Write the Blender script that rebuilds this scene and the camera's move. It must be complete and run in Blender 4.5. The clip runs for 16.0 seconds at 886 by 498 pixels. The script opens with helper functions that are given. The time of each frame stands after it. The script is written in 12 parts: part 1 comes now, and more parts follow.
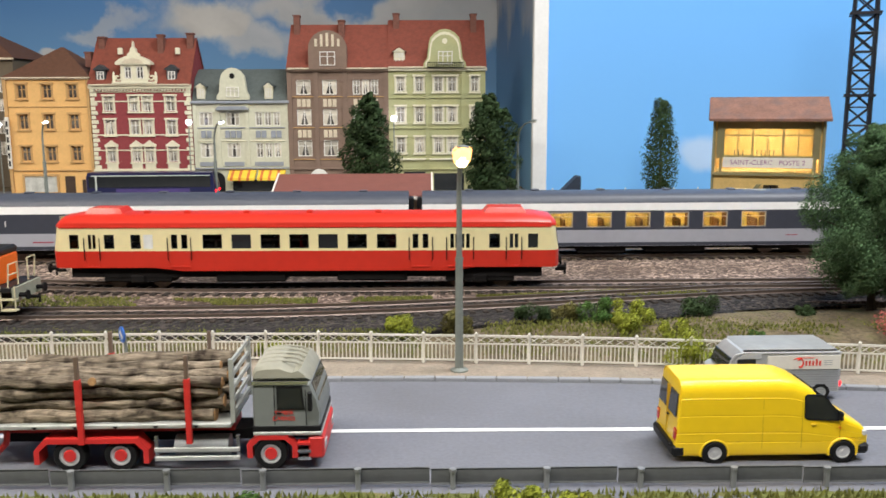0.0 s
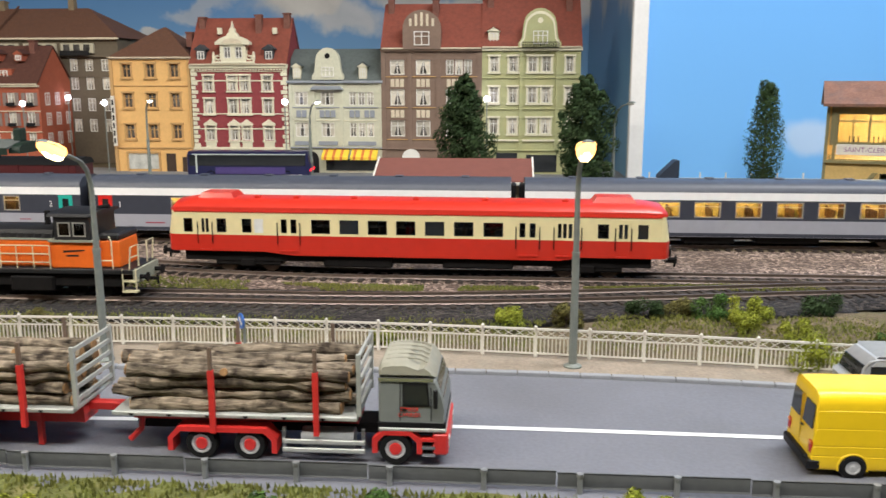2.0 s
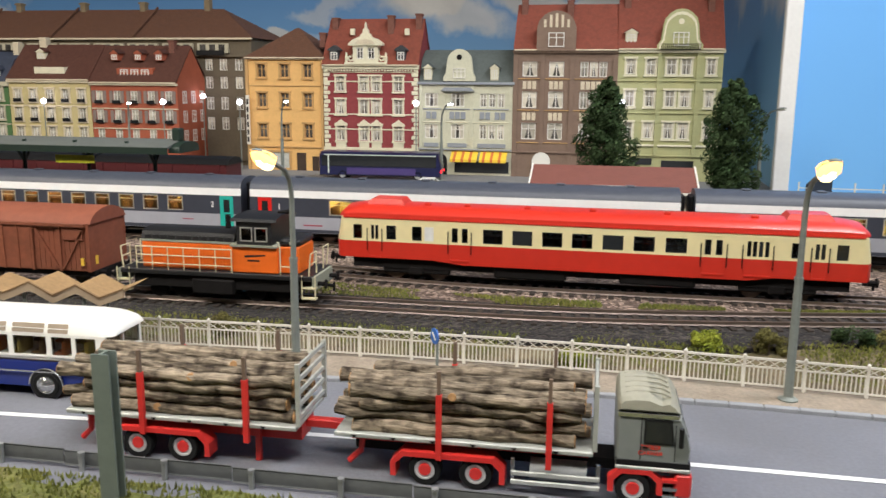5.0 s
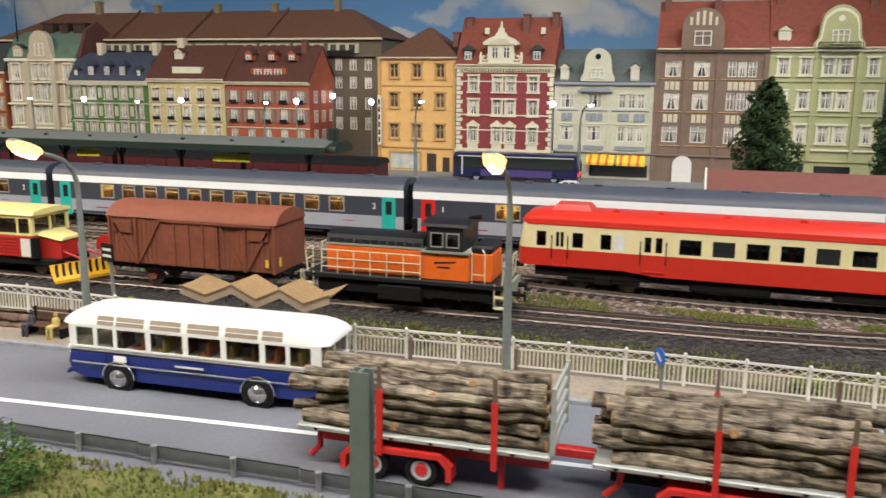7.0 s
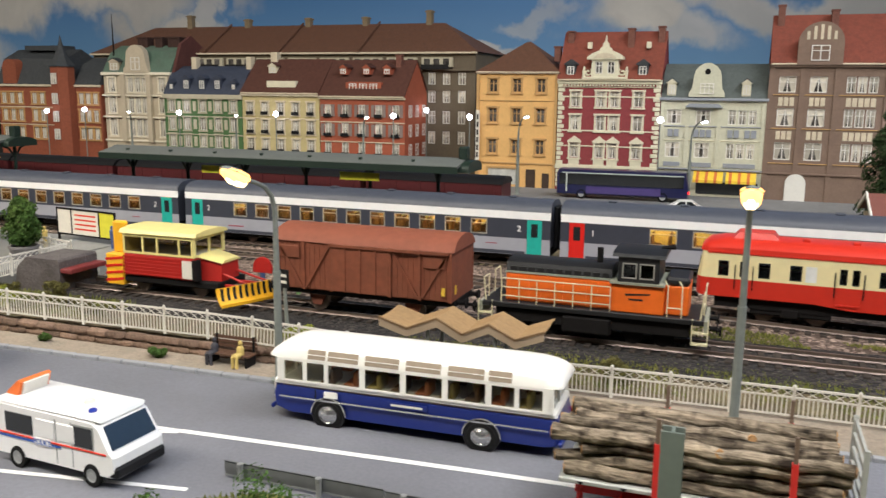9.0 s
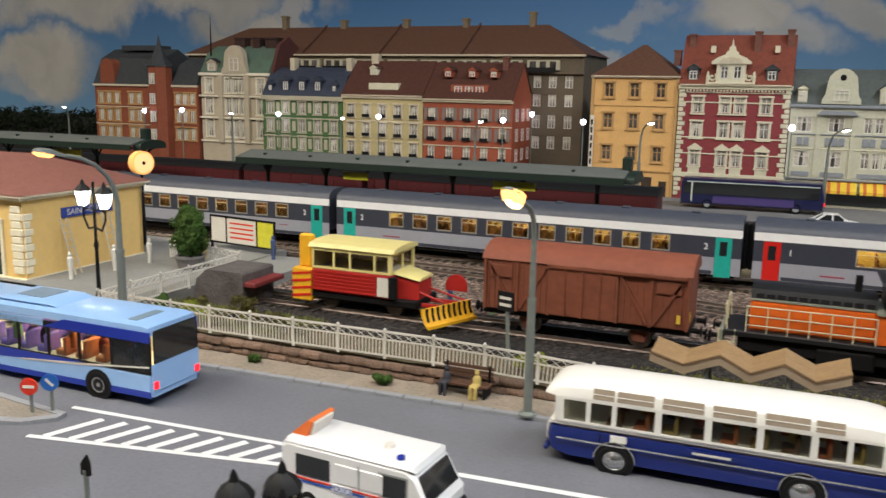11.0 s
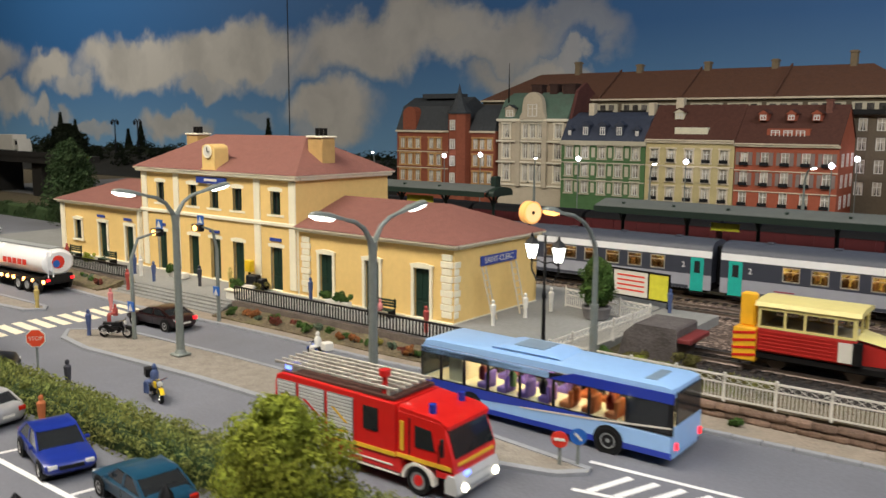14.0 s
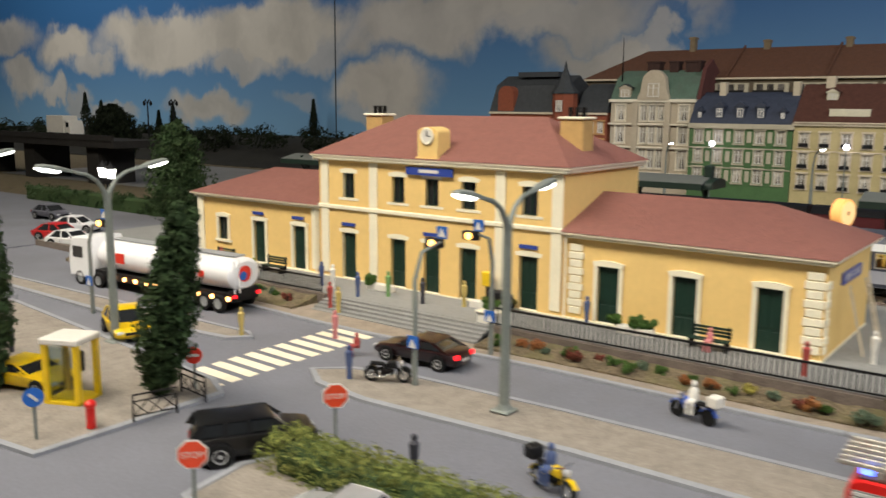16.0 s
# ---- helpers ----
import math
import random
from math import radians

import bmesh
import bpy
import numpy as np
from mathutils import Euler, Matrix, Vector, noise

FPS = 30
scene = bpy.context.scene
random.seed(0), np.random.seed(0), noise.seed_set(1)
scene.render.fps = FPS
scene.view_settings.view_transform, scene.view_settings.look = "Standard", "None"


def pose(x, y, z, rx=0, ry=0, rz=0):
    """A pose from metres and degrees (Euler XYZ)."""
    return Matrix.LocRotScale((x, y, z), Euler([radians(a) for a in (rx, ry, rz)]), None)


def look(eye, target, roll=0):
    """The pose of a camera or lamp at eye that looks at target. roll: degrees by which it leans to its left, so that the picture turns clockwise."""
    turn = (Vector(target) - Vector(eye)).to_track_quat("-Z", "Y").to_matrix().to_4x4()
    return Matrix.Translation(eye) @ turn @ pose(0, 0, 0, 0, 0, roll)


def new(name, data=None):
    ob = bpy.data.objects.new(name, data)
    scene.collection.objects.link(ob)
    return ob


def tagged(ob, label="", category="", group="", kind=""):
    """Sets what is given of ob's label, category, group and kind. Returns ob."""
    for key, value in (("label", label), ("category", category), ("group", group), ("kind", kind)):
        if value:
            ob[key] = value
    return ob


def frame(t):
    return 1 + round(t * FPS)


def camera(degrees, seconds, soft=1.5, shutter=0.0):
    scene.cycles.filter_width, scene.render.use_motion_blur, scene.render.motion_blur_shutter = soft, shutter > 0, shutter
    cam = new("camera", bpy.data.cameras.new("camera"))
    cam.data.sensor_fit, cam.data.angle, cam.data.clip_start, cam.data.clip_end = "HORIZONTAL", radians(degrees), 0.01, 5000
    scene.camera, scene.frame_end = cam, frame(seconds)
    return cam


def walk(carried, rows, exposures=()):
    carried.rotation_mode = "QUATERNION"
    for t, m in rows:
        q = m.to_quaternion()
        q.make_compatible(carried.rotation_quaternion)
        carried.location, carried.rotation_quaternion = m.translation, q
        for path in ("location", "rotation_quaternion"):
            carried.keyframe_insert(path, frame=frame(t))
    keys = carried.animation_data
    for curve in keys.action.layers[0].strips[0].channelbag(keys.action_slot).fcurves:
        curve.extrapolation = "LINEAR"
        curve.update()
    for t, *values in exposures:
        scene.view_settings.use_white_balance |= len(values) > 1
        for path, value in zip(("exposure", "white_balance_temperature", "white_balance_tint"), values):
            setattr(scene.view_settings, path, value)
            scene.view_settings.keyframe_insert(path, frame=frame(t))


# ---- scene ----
cam = camera(55.4, 16.0, soft=1.5, shutter=0.5)
METRES, EYE, TILT, LEAN, TURN = 0.676, 0.1311, 0.0, 0.0, -1.3
ROWS = [
    (0.0, 0.0, 0.0, 0.0, -0.04, -9.66, 0.22),
    (0.5, -0.0052, 0.0012, -0.0001, 1.27, -10.52, 0.05),
    (1.0, -0.0085, 0.0048, 0.0038, 2.81, -10.9, 0.03),
    (1.5, -0.0137, 0.0059, 0.0061, 4.15, -11.1, -0.03),
    (2.0, -0.0241, 0.0061, 0.0097, 5.35, -11.28, 0.03),
    (2.5, -0.0351, 0.0089, 0.0131, 7.06, -11.54, -0.04),
    (3.0, -0.0524, 0.0071, 0.0195, 8.06, -11.63, -0.2),
    (3.5, -0.0646, 0.0087, 0.0202, 8.86, -11.72, -0.31),
    (4.0, -0.0748, 0.0145, 0.019, 9.78, -11.6, -0.41),
    (6.5, -0.1502, 0.0298, 0.0136, 16.11, -11.31, -0.42),
    (7.0, -0.1778, 0.0351, 0.0138, 18.0, -11.4, -0.49),
    (7.5, -0.1985, 0.0338, 0.0145, 18.84, -11.07, -0.38),
    (8.0, -0.2324, 0.0285, 0.0183, 19.51, -10.97, -0.41),
    (10.5, -0.3709, 0.0237, 0.0248, 23.58, -10.67, -0.93),
    (11.0, -0.4194, 0.0154, 0.0274, 24.1, -10.83, -1.02),
    (11.5, -0.4295, 0.0149, 0.0235, 25.89, -10.64, -0.75),
    (12.0, -0.4273, 0.0011, 0.0246, 31.39, -9.37, -0.48),
    (12.5, -0.4274, -0.0334, 0.0302, 35.37, -9.17, -0.51),
    (13.0, -0.4372, -0.0591, 0.0389, 38.73, -8.88, -0.7),
    (13.5, -0.5026, -0.0759, 0.0373, 40.94, -8.32, -0.4),
    (14.0, -0.5782, -0.0769, 0.0391, 38.65, -8.44, -0.36),
    (14.5, -0.6686, -0.0804, 0.0382, 37.64, -8.37, -0.51),
    (15.0, -0.7653, -0.0886, 0.0351, 37.7, -9.09, -0.75),
    (15.5, -0.8281, -0.0871, 0.0315, 37.71, -9.63, -0.58),
    (16.0, -0.909, -0.0986, 0.0329, 37.76, -9.58, -0.48),
]
walk(cam, [(t, pose(0, 0, EYE, TILT, LEAN, TURN) @ pose(METRES * x, METRES * y, METRES * z, 90 + pitch, roll, yaw)) for t, x, y, z, yaw, pitch, roll in ROWS],
     exposures=[(0.0, 0.0), (4.0, -0.08), (8.0, -0.1), (10.5, -0.47), (12.0, -0.6), (13.5, -0.58), (15.0, -0.61), (16.0, -0.57)])

# ---- scale: the layout is a 1:87 model; plans below are in metres of the prototype ----
K = 1 / 87


def road_z(x):
    return 1.35 - 0.0087 * x


# ---- light: the exhibition hall's ceiling lamps over the layout ----
world = bpy.data.worlds.new("world")
scene.world = world
world.use_nodes = True
world.node_tree.nodes["Background"].inputs["Color"].default_value = (1.0, 0.96, 0.9, 1)
world.node_tree.nodes["Background"].inputs["Strength"].default_value = 0.35


def ceiling_lamp(x, y, z, w, h, watts, colour=(1.0, 0.95, 0.88), target=None, spread=180):
    data = bpy.data.lights.new("hall_lamp", "AREA")
    data.shape, data.size, data.size_y, data.energy, data.color = "RECTANGLE", w, h, watts, colour
    data.spread = radians(spread)
    ob = new("hall_lamp", data)
    ob.matrix_world = look((x, y, z), target or (x, y + 0.001, 0))
    return ob


ceiling_lamp(0.65, 0.45, 1.2, 0.8, 0.3, 21.0, (0.97, 0.98, 1.0), (0.4, 1.0, 0.1))
ceiling_lamp(-0.05, -0.2, 1.0, 0.9, 0.2, 14.0, (1.0, 0.98, 0.95), (0.0, 0.5, 0))
ceiling_lamp(-1.18, -0.15, 0.9, 1.1, 0.2, 11.5, (1.0, 0.91, 0.77), (-1.08, 0.3, 0), 120)
ceiling_lamp(-3.1, 0.5, 1.2, 1.2, 0.3, 14.0, (1.0, 0.95, 0.86), (-3.3, 1.6, 0.2), 140)


# ---- building blocks ----
class Geo:
    """Collects points and faces of one mesh, in prototype metres."""

    def __init__(self):
        self.v, self.f = [], []

    def face(self, *pts):
        n = len(self.v)
        self.v.extend(pts)
        self.f.append(tuple(range(n, n + len(pts))))
        return self

    def box(self, x0, y0, z0, x1, y1, z1, c=0.0):
        if c <= 0:
            n = len(self.v)
            self.v += [(x, y, z) for x in (x0, x1) for y in (y0, y1) for z in (z0, z1)]
            self.f += [tuple(n + i for i in q) for q in ((0, 1, 3, 2), (4, 6, 7, 5), (0, 4, 5, 1), (2, 3, 7, 6), (0, 2, 6, 4), (1, 5, 7, 3))]
            return self
        c = min(c, (x1 - x0) * 0.45, (y1 - y0) * 0.45, (z1 - z0) * 0.45)
        lo, hi = (x0, y0, z0), (x1, y1, z1)
        n = len(self.v)
        ids = {}
        for corner in range(8):
            s = [(corner >> a) & 1 for a in range(3)]
            for axis in range(3):
                p = [hi[a] if s[a] else lo[a] for a in range(3)]
                for a in range(3):
                    if a != axis:
                        p[a] += -c if s[a] else c
                ids[(corner, axis)] = len(self.v)
                self.v.append(tuple(p))
        for corner in range(8):
            self.f.append(tuple(ids[(corner, a)] for a in range(3)))
        for axis in range(3):
            b, d = [a for a in range(3) if a != axis]
            for side in (0, 1):
                ring = [(side << axis) | (i << b) | (j << d) for i, j in ((0, 0), (1, 0), (1, 1), (0, 1))]
                self.f.append(tuple(ids[(r, axis)] for r in ring))
            for i in (0, 1):
                for j in (0, 1):
                    r0 = (i << b) | (j << d)
                    r1 = r0 | (1 << axis)
                    self.f.append((ids[(r0, b)], ids[(r0, d)], ids[(r1, d)], ids[(r1, b)]))
        return self

    def prism(self, pts, axis, a, b):
        def lift(p, h):
            return {"x": (h, p[0], p[1]), "y": (p[0], h, p[1]), "z": (p[0], p[1], h)}[axis]
        n, m = len(self.v), len(pts)
        self.v += [lift(p, a) for p in pts] + [lift(p, b) for p in pts]
        self.f += [tuple(range(n, n + m)), tuple(range(n + m, n + 2 * m))]
        self.f += [(n + i, n + (i + 1) % m, n + m + (i + 1) % m, n + m + i) for i in range(m)]
        return self

    def rings(self, rows, caps=True):
        """Joins rings of equally many points."""
        n, m = len(self.v), len(rows[0])
        for r in rows:
            self.v.extend(r)
        for k in range(len(rows) - 1):
            self.f += [(n + k * m + i, n + k * m + (i + 1) % m, n + (k + 1) * m + (i + 1) % m, n + (k + 1) * m + i) for i in range(m)]
        if caps:
            self.f += [tuple(range(n, n + m)), tuple(range(n + (len(rows) - 1) * m, n + len(rows) * m))]
        return self

    def tube(self, pts, radii, n=8):
        pts = [Vector(p) for p in pts]
        if not hasattr(radii, "__len__"):
            radii = [radii] * len(pts)
        rows, side = [], None
        for i, p in enumerate(pts):
            d = (pts[min(i + 1, len(pts) - 1)] - pts[max(i - 1, 0)]).normalized()
            if side is None:
                side = d.orthogonal().normalized()
            side = (side - d * side.dot(d)).normalized()
            up = d.cross(side)
            rows.append([tuple(p + (side * math.cos(2 * math.pi * k / n) + up * math.sin(2 * math.pi * k / n)) * radii[i]) for k in range(n)])
        return self.rings(rows)

    def cyl(self, p0, p1, r0, r1=None, n=10):
        return self.tube([p0, p1], [r0, r0 if r1 is None else r1], n)

    def lathe(self, profile, at=(0, 0, 0), n=14):
        x, y, z = at
        return self.rings([[(x + r * math.cos(2 * math.pi * k / n), y + r * math.sin(2 * math.pi * k / n), z + h) for k in range(n)] for r, h in profile])

    def panel(self, x0, x1, z0, z1, holes, y0, y1):
        """A wall in the xz plane between y0 and y1, with holes (xa, xb, za, zb) right through it."""
        xs = sorted({x0, x1, *[min(max(h[i], x0), x1) for h in holes for i in (0, 1)]})
        zs = sorted({z0, z1, *[min(max(h[i], z0), z1) for h in holes for i in (2, 3)]})

        def solid(i, j):
            if not (0 <= i < len(xs) - 1 and 0 <= j < len(zs) - 1):
                return False
            cx, cz = (xs[i] + xs[i + 1]) / 2, (zs[j] + zs[j + 1]) / 2
            return not any(h[0] < cx < h[1] and h[2] < cz < h[3] for h in holes)
        for i in range(len(xs) - 1):
            for j in range(len(zs) - 1):
                if solid(i, j):
                    a, b, c, d = xs[i], xs[i + 1], zs[j], zs[j + 1]
                    self.face((a, y0, c), (b, y0, c), (b, y0, d), (a, y0, d))
                    self.face((a, y1, c), (a, y1, d), (b, y1, d), (b, y1, c))
                    if not solid(i - 1, j):
                        self.face((a, y0, c), (a, y0, d), (a, y1, d), (a, y1, c))
                    if not solid(i + 1, j):
                        self.face((b, y0, c), (b, y1, c), (b, y1, d), (b, y0, d))
                    if not solid(i, j - 1):
                        self.face((a, y0, c), (a, y1, c), (b, y1, c), (b, y0, c))
                    if not solid(i, j + 1):
                        self.face((a, y0, d), (b, y0, d), (b, y1, d), (a, y1, d))
        return self

    def add(self, other, m=None):
        n = len(self.v)
        self.v += [tuple(m @ Vector(p)) for p in other.v] if m else other.v
        self.f += [tuple(n + i for i in q) for q in other.f]
        return self

    def turned(self, m):
        self.v = [tuple(m @ Vector(p)) for p in self.v]
        return self

    def mesh(self, name, material, angle=35, weld=False):
        me = bpy.data.meshes.new(name)
        me.from_pydata([(x * K, y * K, z * K) for x, y, z in self.v], [], self.f)
        bm = bmesh.new()
        bm.from_mesh(me)
        if weld:
            bmesh.ops.remove_doubles(bm, verts=bm.verts, dist=0.004 * K)
        bmesh.ops.recalc_face_normals(bm, faces=bm.faces)
        bm.to_mesh(me)
        bm.free()
        if angle:
            me.shade_smooth()
            me.set_sharp_from_angle(angle=radians(angle))
        me.materials.append(material)
        return me


def at(x, y, z, rx=0, ry=0, rz=0):
    """A pose given in prototype metres."""
    return pose(x * K, y * K, z * K, rx, ry, rz)


def part(name, g, material, parent=None, label="", m=None, angle=35, weld=False):
    """Links a mesh (or a Geo) as one object under a thing or a part."""
    ob = new(name, g.mesh(name, material, angle, weld) if isinstance(g, Geo) else g)
    ob.parent = parent
    if m is not None:
        ob.matrix_basis = m
    if label:
        ob["label"] = label
    return ob


def thing(name, m, label, category, group="", kind=""):
    ob = new(name)
    ob.empty_display_size = 0.005
    ob.matrix_basis = m
    return tagged(ob, label, category, group, kind)


def solid_thing(name, g, material, m, label, category, group="", kind="", angle=35, weld=False):
    ob = part(name, g, material, None, "", m, angle, weld)
    return tagged(ob, label, category, group, kind)


def struct(name, g, material, label="", m=None, category="", angle=35):
    return tagged(part(name, g, material, None, "", m, angle), label, category, "", "structure")


# ---- materials ----
def mat(name, col, rough=0.6, metal=0.0, var=0.12, scale=0.5, bump=0.08, spec=0.4, each=0.0, stain=None, stain_amount=0.0, fine=6.0, glow=0.0, coat=0.0, along=1.0):
    """A painted or plain surface: broad and fine variation, relief, and an optional stain colour. scale: waves per prototype metre."""
    m = bpy.data.materials.new(name)
    m.use_nodes = True
    nt = m.node_tree
    N, L = nt.nodes, nt.links
    b = N["Principled BSDF"]
    tc = N.new("ShaderNodeTexCoord")
    n1, n2 = N.new("ShaderNodeTexNoise"), N.new("ShaderNodeTexNoise")
    n1.inputs["Scale"].default_value, n2.inputs["Scale"].default_value = 87 * scale, 87 * scale * fine
    n1.inputs["Detail"].default_value, n2.inputs["Detail"].default_value = 4, 3
    mp = N.new("ShaderNodeMapping")
    mp.inputs["Scale"].default_value = (along, 1, 1)
    L.new(tc.outputs["Object"], mp.inputs["Vector"])
    for n in (n1, n2):
        L.new(mp.outputs["Vector"], n.inputs["Vector"])
    mix = N.new("ShaderNodeMath")
    mix.operation = "ADD"
    L.new(n1.outputs["Fac"], mix.inputs[0])
    L.new(n2.outputs["Fac"], mix.inputs[1])
    rng = N.new("ShaderNodeMapRange")
    rng.inputs["From Min"].default_value, rng.inputs["From Max"].default_value = 0.65, 1.35
    rng.inputs["To Min"].default_value, rng.inputs["To Max"].default_value = 1 - var, 1 + var
    L.new(mix.outputs[0], rng.inputs["Value"])
    value = rng.outputs["Result"]
    if each:
        oi = N.new("ShaderNodeObjectInfo")
        r2 = N.new("ShaderNodeMapRange")
        r2.inputs["To Min"].default_value, r2.inputs["To Max"].default_value = 1 - each, 1 + each
        L.new(oi.outputs["Random"], r2.inputs["Value"])
        mul = N.new("ShaderNodeMath")
        mul.operation = "MULTIPLY"
        L.new(value, mul.inputs[0])
        L.new(r2.outputs["Result"], mul.inputs[1])
        value = mul.outputs[0]
    hsv = N.new("ShaderNodeHueSaturation")
    hsv.inputs["Color"].default_value = (*col, 1)
    L.new(value, hsv.inputs["Value"])
    colour = hsv.outputs["Color"]
    if stain:
        st = N.new("ShaderNodeMix")
        st.data_type = "RGBA"
        ramp = N.new("ShaderNodeMapRange")
        ramp.inputs["From Min"].default_value, ramp.inputs["From Max"].default_value = 0.47, 0.68
        ramp.inputs["To Max"].default_value = stain_amount
        n3 = N.new("ShaderNodeTexNoise")
        n3.inputs["Scale"].default_value, n3.inputs["Detail"].default_value = 87 * scale * 0.7, 6
        L.new(tc.outputs["Object"], n3.inputs["Vector"])
        L.new(n3.outputs["Fac"], ramp.inputs["Value"])
        L.new(ramp.outputs["Result"], st.inputs[0])
        L.new(colour, st.inputs[6])
        st.inputs[7].default_value = (*stain, 1)
        colour = st.outputs[2]
    L.new(colour, b.inputs["Base Color"])
    b.inputs["Roughness"].default_value, b.inputs["Metallic"].default_value = rough, metal
    b.inputs["Specular IOR Level"].default_value = spec
    b.inputs["Coat Weight"].default_value = coat
    if bump:
        bp = N.new("ShaderNodeBump")
        bp.inputs["Strength"].default_value, bp.inputs["Distance"].default_value = bump, 0.1 * K
        L.new(n2.outputs["Fac"], bp.inputs["Height"])
        L.new(bp.outputs["Normal"], b.inputs["Normal"])
    if glow:
        b.inputs["Emission Color"].default_value, b.inputs["Emission Strength"].default_value = (*col, 1), glow
    return m


def glass(name, tint=(0.9, 0.95, 0.95), see=0.85, rough=0.05):
    """Thin model-maker's glazing: mostly clear, with a sheen."""
    m = bpy.data.materials.new(name)
    m.use_nodes = True
    N, L = m.node_tree.nodes, m.node_tree.links
    N.remove(N["Principled BSDF"])
    t, gl, mx, lw = N.new("ShaderNodeBsdfTransparent"), N.new("ShaderNodeBsdfGlossy"), N.new("ShaderNodeMixShader"), N.new("ShaderNodeLayerWeight")
    pw_, sc = N.new("ShaderNodeMath"), N.new("ShaderNodeMath")
    pw_.operation, sc.operation = "POWER", "MULTIPLY_ADD"
    pw_.inputs[1].default_value, sc.inputs[1].default_value, sc.inputs[2].default_value = 4.0, 0.8, 0.025
    t.inputs["Color"].default_value = (*[c * see for c in tint], 1)
    gl.inputs["Roughness"].default_value = rough
    L.new(lw.outputs["Facing"], pw_.inputs[0])
    L.new(pw_.outputs[0], sc.inputs[0])
    L.new(sc.outputs[0], mx.inputs[0])
    L.new(t.outputs[0], mx.inputs[1])
    L.new(gl.outputs[0], mx.inputs[2])
    L.new(mx.outputs[0], N["Material Output"].inputs["Surface"])
    return m


def lamp_mat(name, col, strength):
    m = bpy.data.materials.new(name)
    m.use_nodes = True
    b = m.node_tree.nodes["Principled BSDF"]
    b.inputs["Base Color"].default_value = (*col, 1)
    b.inputs["Emission Color"].default_value, b.inputs["Emission Strength"].default_value = (*col, 1), strength
    return m


def stones(name, dark, pale, size=9.0, rough=0.95):
    """Loose ballast: each stone its own tone and height. size: stones per prototype metre."""
    m = bpy.data.materials.new(name)
    m.use_nodes = True
    N, L = m.node_tree.nodes, m.node_tree.links
    b = N["Principled BSDF"]
    b.inputs["Roughness"].default_value = rough
    tc, v, n = N.new("ShaderNodeTexCoord"), N.new("ShaderNodeTexVoronoi"), N.new("ShaderNodeTexNoise")
    v.inputs["Scale"].default_value, n.inputs["Scale"].default_value = 87 * size, 87 * 0.35
    n.inputs["Detail"].default_value = 5
    for q in (v, n):
        L.new(tc.outputs["Object"], q.inputs["Vector"])
    sep = N.new("ShaderNodeSeparateColor")
    L.new(v.outputs["Color"], sep.inputs[0])
    p = N.new("ShaderNodeMath")
    p.operation = "POWER"
    p.inputs[1].default_value = 2.6
    L.new(sep.outputs[0], p.inputs[0])
    mul = N.new("ShaderNodeMath")
    mul.operation = "MULTIPLY"
    r = N.new("ShaderNodeMapRange")
    r.inputs["From Min"].default_value, r.inputs["From Max"].default_value = 0.35, 0.65
    r.inputs["To Min"].default_value = 0.35
    L.new(n.outputs["Fac"], r.inputs["Value"])
    L.new(p.outputs[0], mul.inputs[0])
    L.new(r.outputs["Result"], mul.inputs[1])
    mx = N.new("ShaderNodeMix")
    mx.data_type = "RGBA"
    mx.inputs[6].default_value, mx.inputs[7].default_value = (*dark, 1), (*pale, 1)
    L.new(mul.outputs[0], mx.inputs[0])
    L.new(mx.outputs[2], b.inputs["Base Color"])
    bp = N.new("ShaderNodeBump")
    bp.inputs["Strength"].default_value, bp.inputs["Distance"].default_value, bp.invert = 0.9, 0.09 * K, True
    L.new(v.outputs["Distance"], bp.inputs["Height"])
    L.new(bp.outputs["Normal"], b.inputs["Normal"])
    return m


asphalt = mat("grey_painted_road", (0.16, 0.165, 0.19), 0.75, var=0.12, scale=0.25, bump=0.15, fine=30, stain=(0.12, 0.12, 0.13), stain_amount=0.35)
road_white = mat("white_road_paint", (0.78, 0.78, 0.78), 0.6, var=0.06)
kerb_grey = mat("pale_kerb_stone", (0.27, 0.28, 0.3), 0.8, var=0.12, scale=1.0, bump=0.2)
path_sand = mat("sandy_footpath", (0.28, 0.23, 0.18), 0.9, var=0.25, scale=1.2, bump=0.6, stain=(0.22, 0.2, 0.16), stain_amount=0.5)
ballast_m = stones("brown_ballast", (0.06, 0.038, 0.028), (0.58, 0.44, 0.36), 6.5)
ballast_dark = stones("sooty_ballast", (0.008, 0.007, 0.007), (0.085, 0.068, 0.06), 6.5)
soil = mat("scatter_earth", (0.13, 0.1, 0.06), 0.95, var=0.5, scale=1.5, bump=0.9, fine=4, stain=(0.12, 0.115, 0.04), stain_amount=0.5)
rail_m = mat("worn_rail_steel", (0.15, 0.115, 0.095), 0.35, 0.3, var=0.2, scale=1)
sleeper_m = mat("dark_brown_sleeper", (0.035, 0.026, 0.021), 0.9, var=0.3, scale=2, each=0.25)
white_pl = mat("white_plastic", (0.7, 0.67, 0.6), 0.5, var=0.06, scale=1)
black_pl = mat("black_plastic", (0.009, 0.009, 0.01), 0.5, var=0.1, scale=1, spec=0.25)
grey_pl = mat("grey_plastic", (0.3, 0.31, 0.31), 0.45, var=0.08, scale=1)
dark_metal = mat("dark_blackened_metal", (0.009, 0.008, 0.008), 0.75, var=0.3, scale=2, spec=0.15)
chrome = mat("bare_metal", (0.6, 0.6, 0.6), 0.25, 0.9, var=0.05)
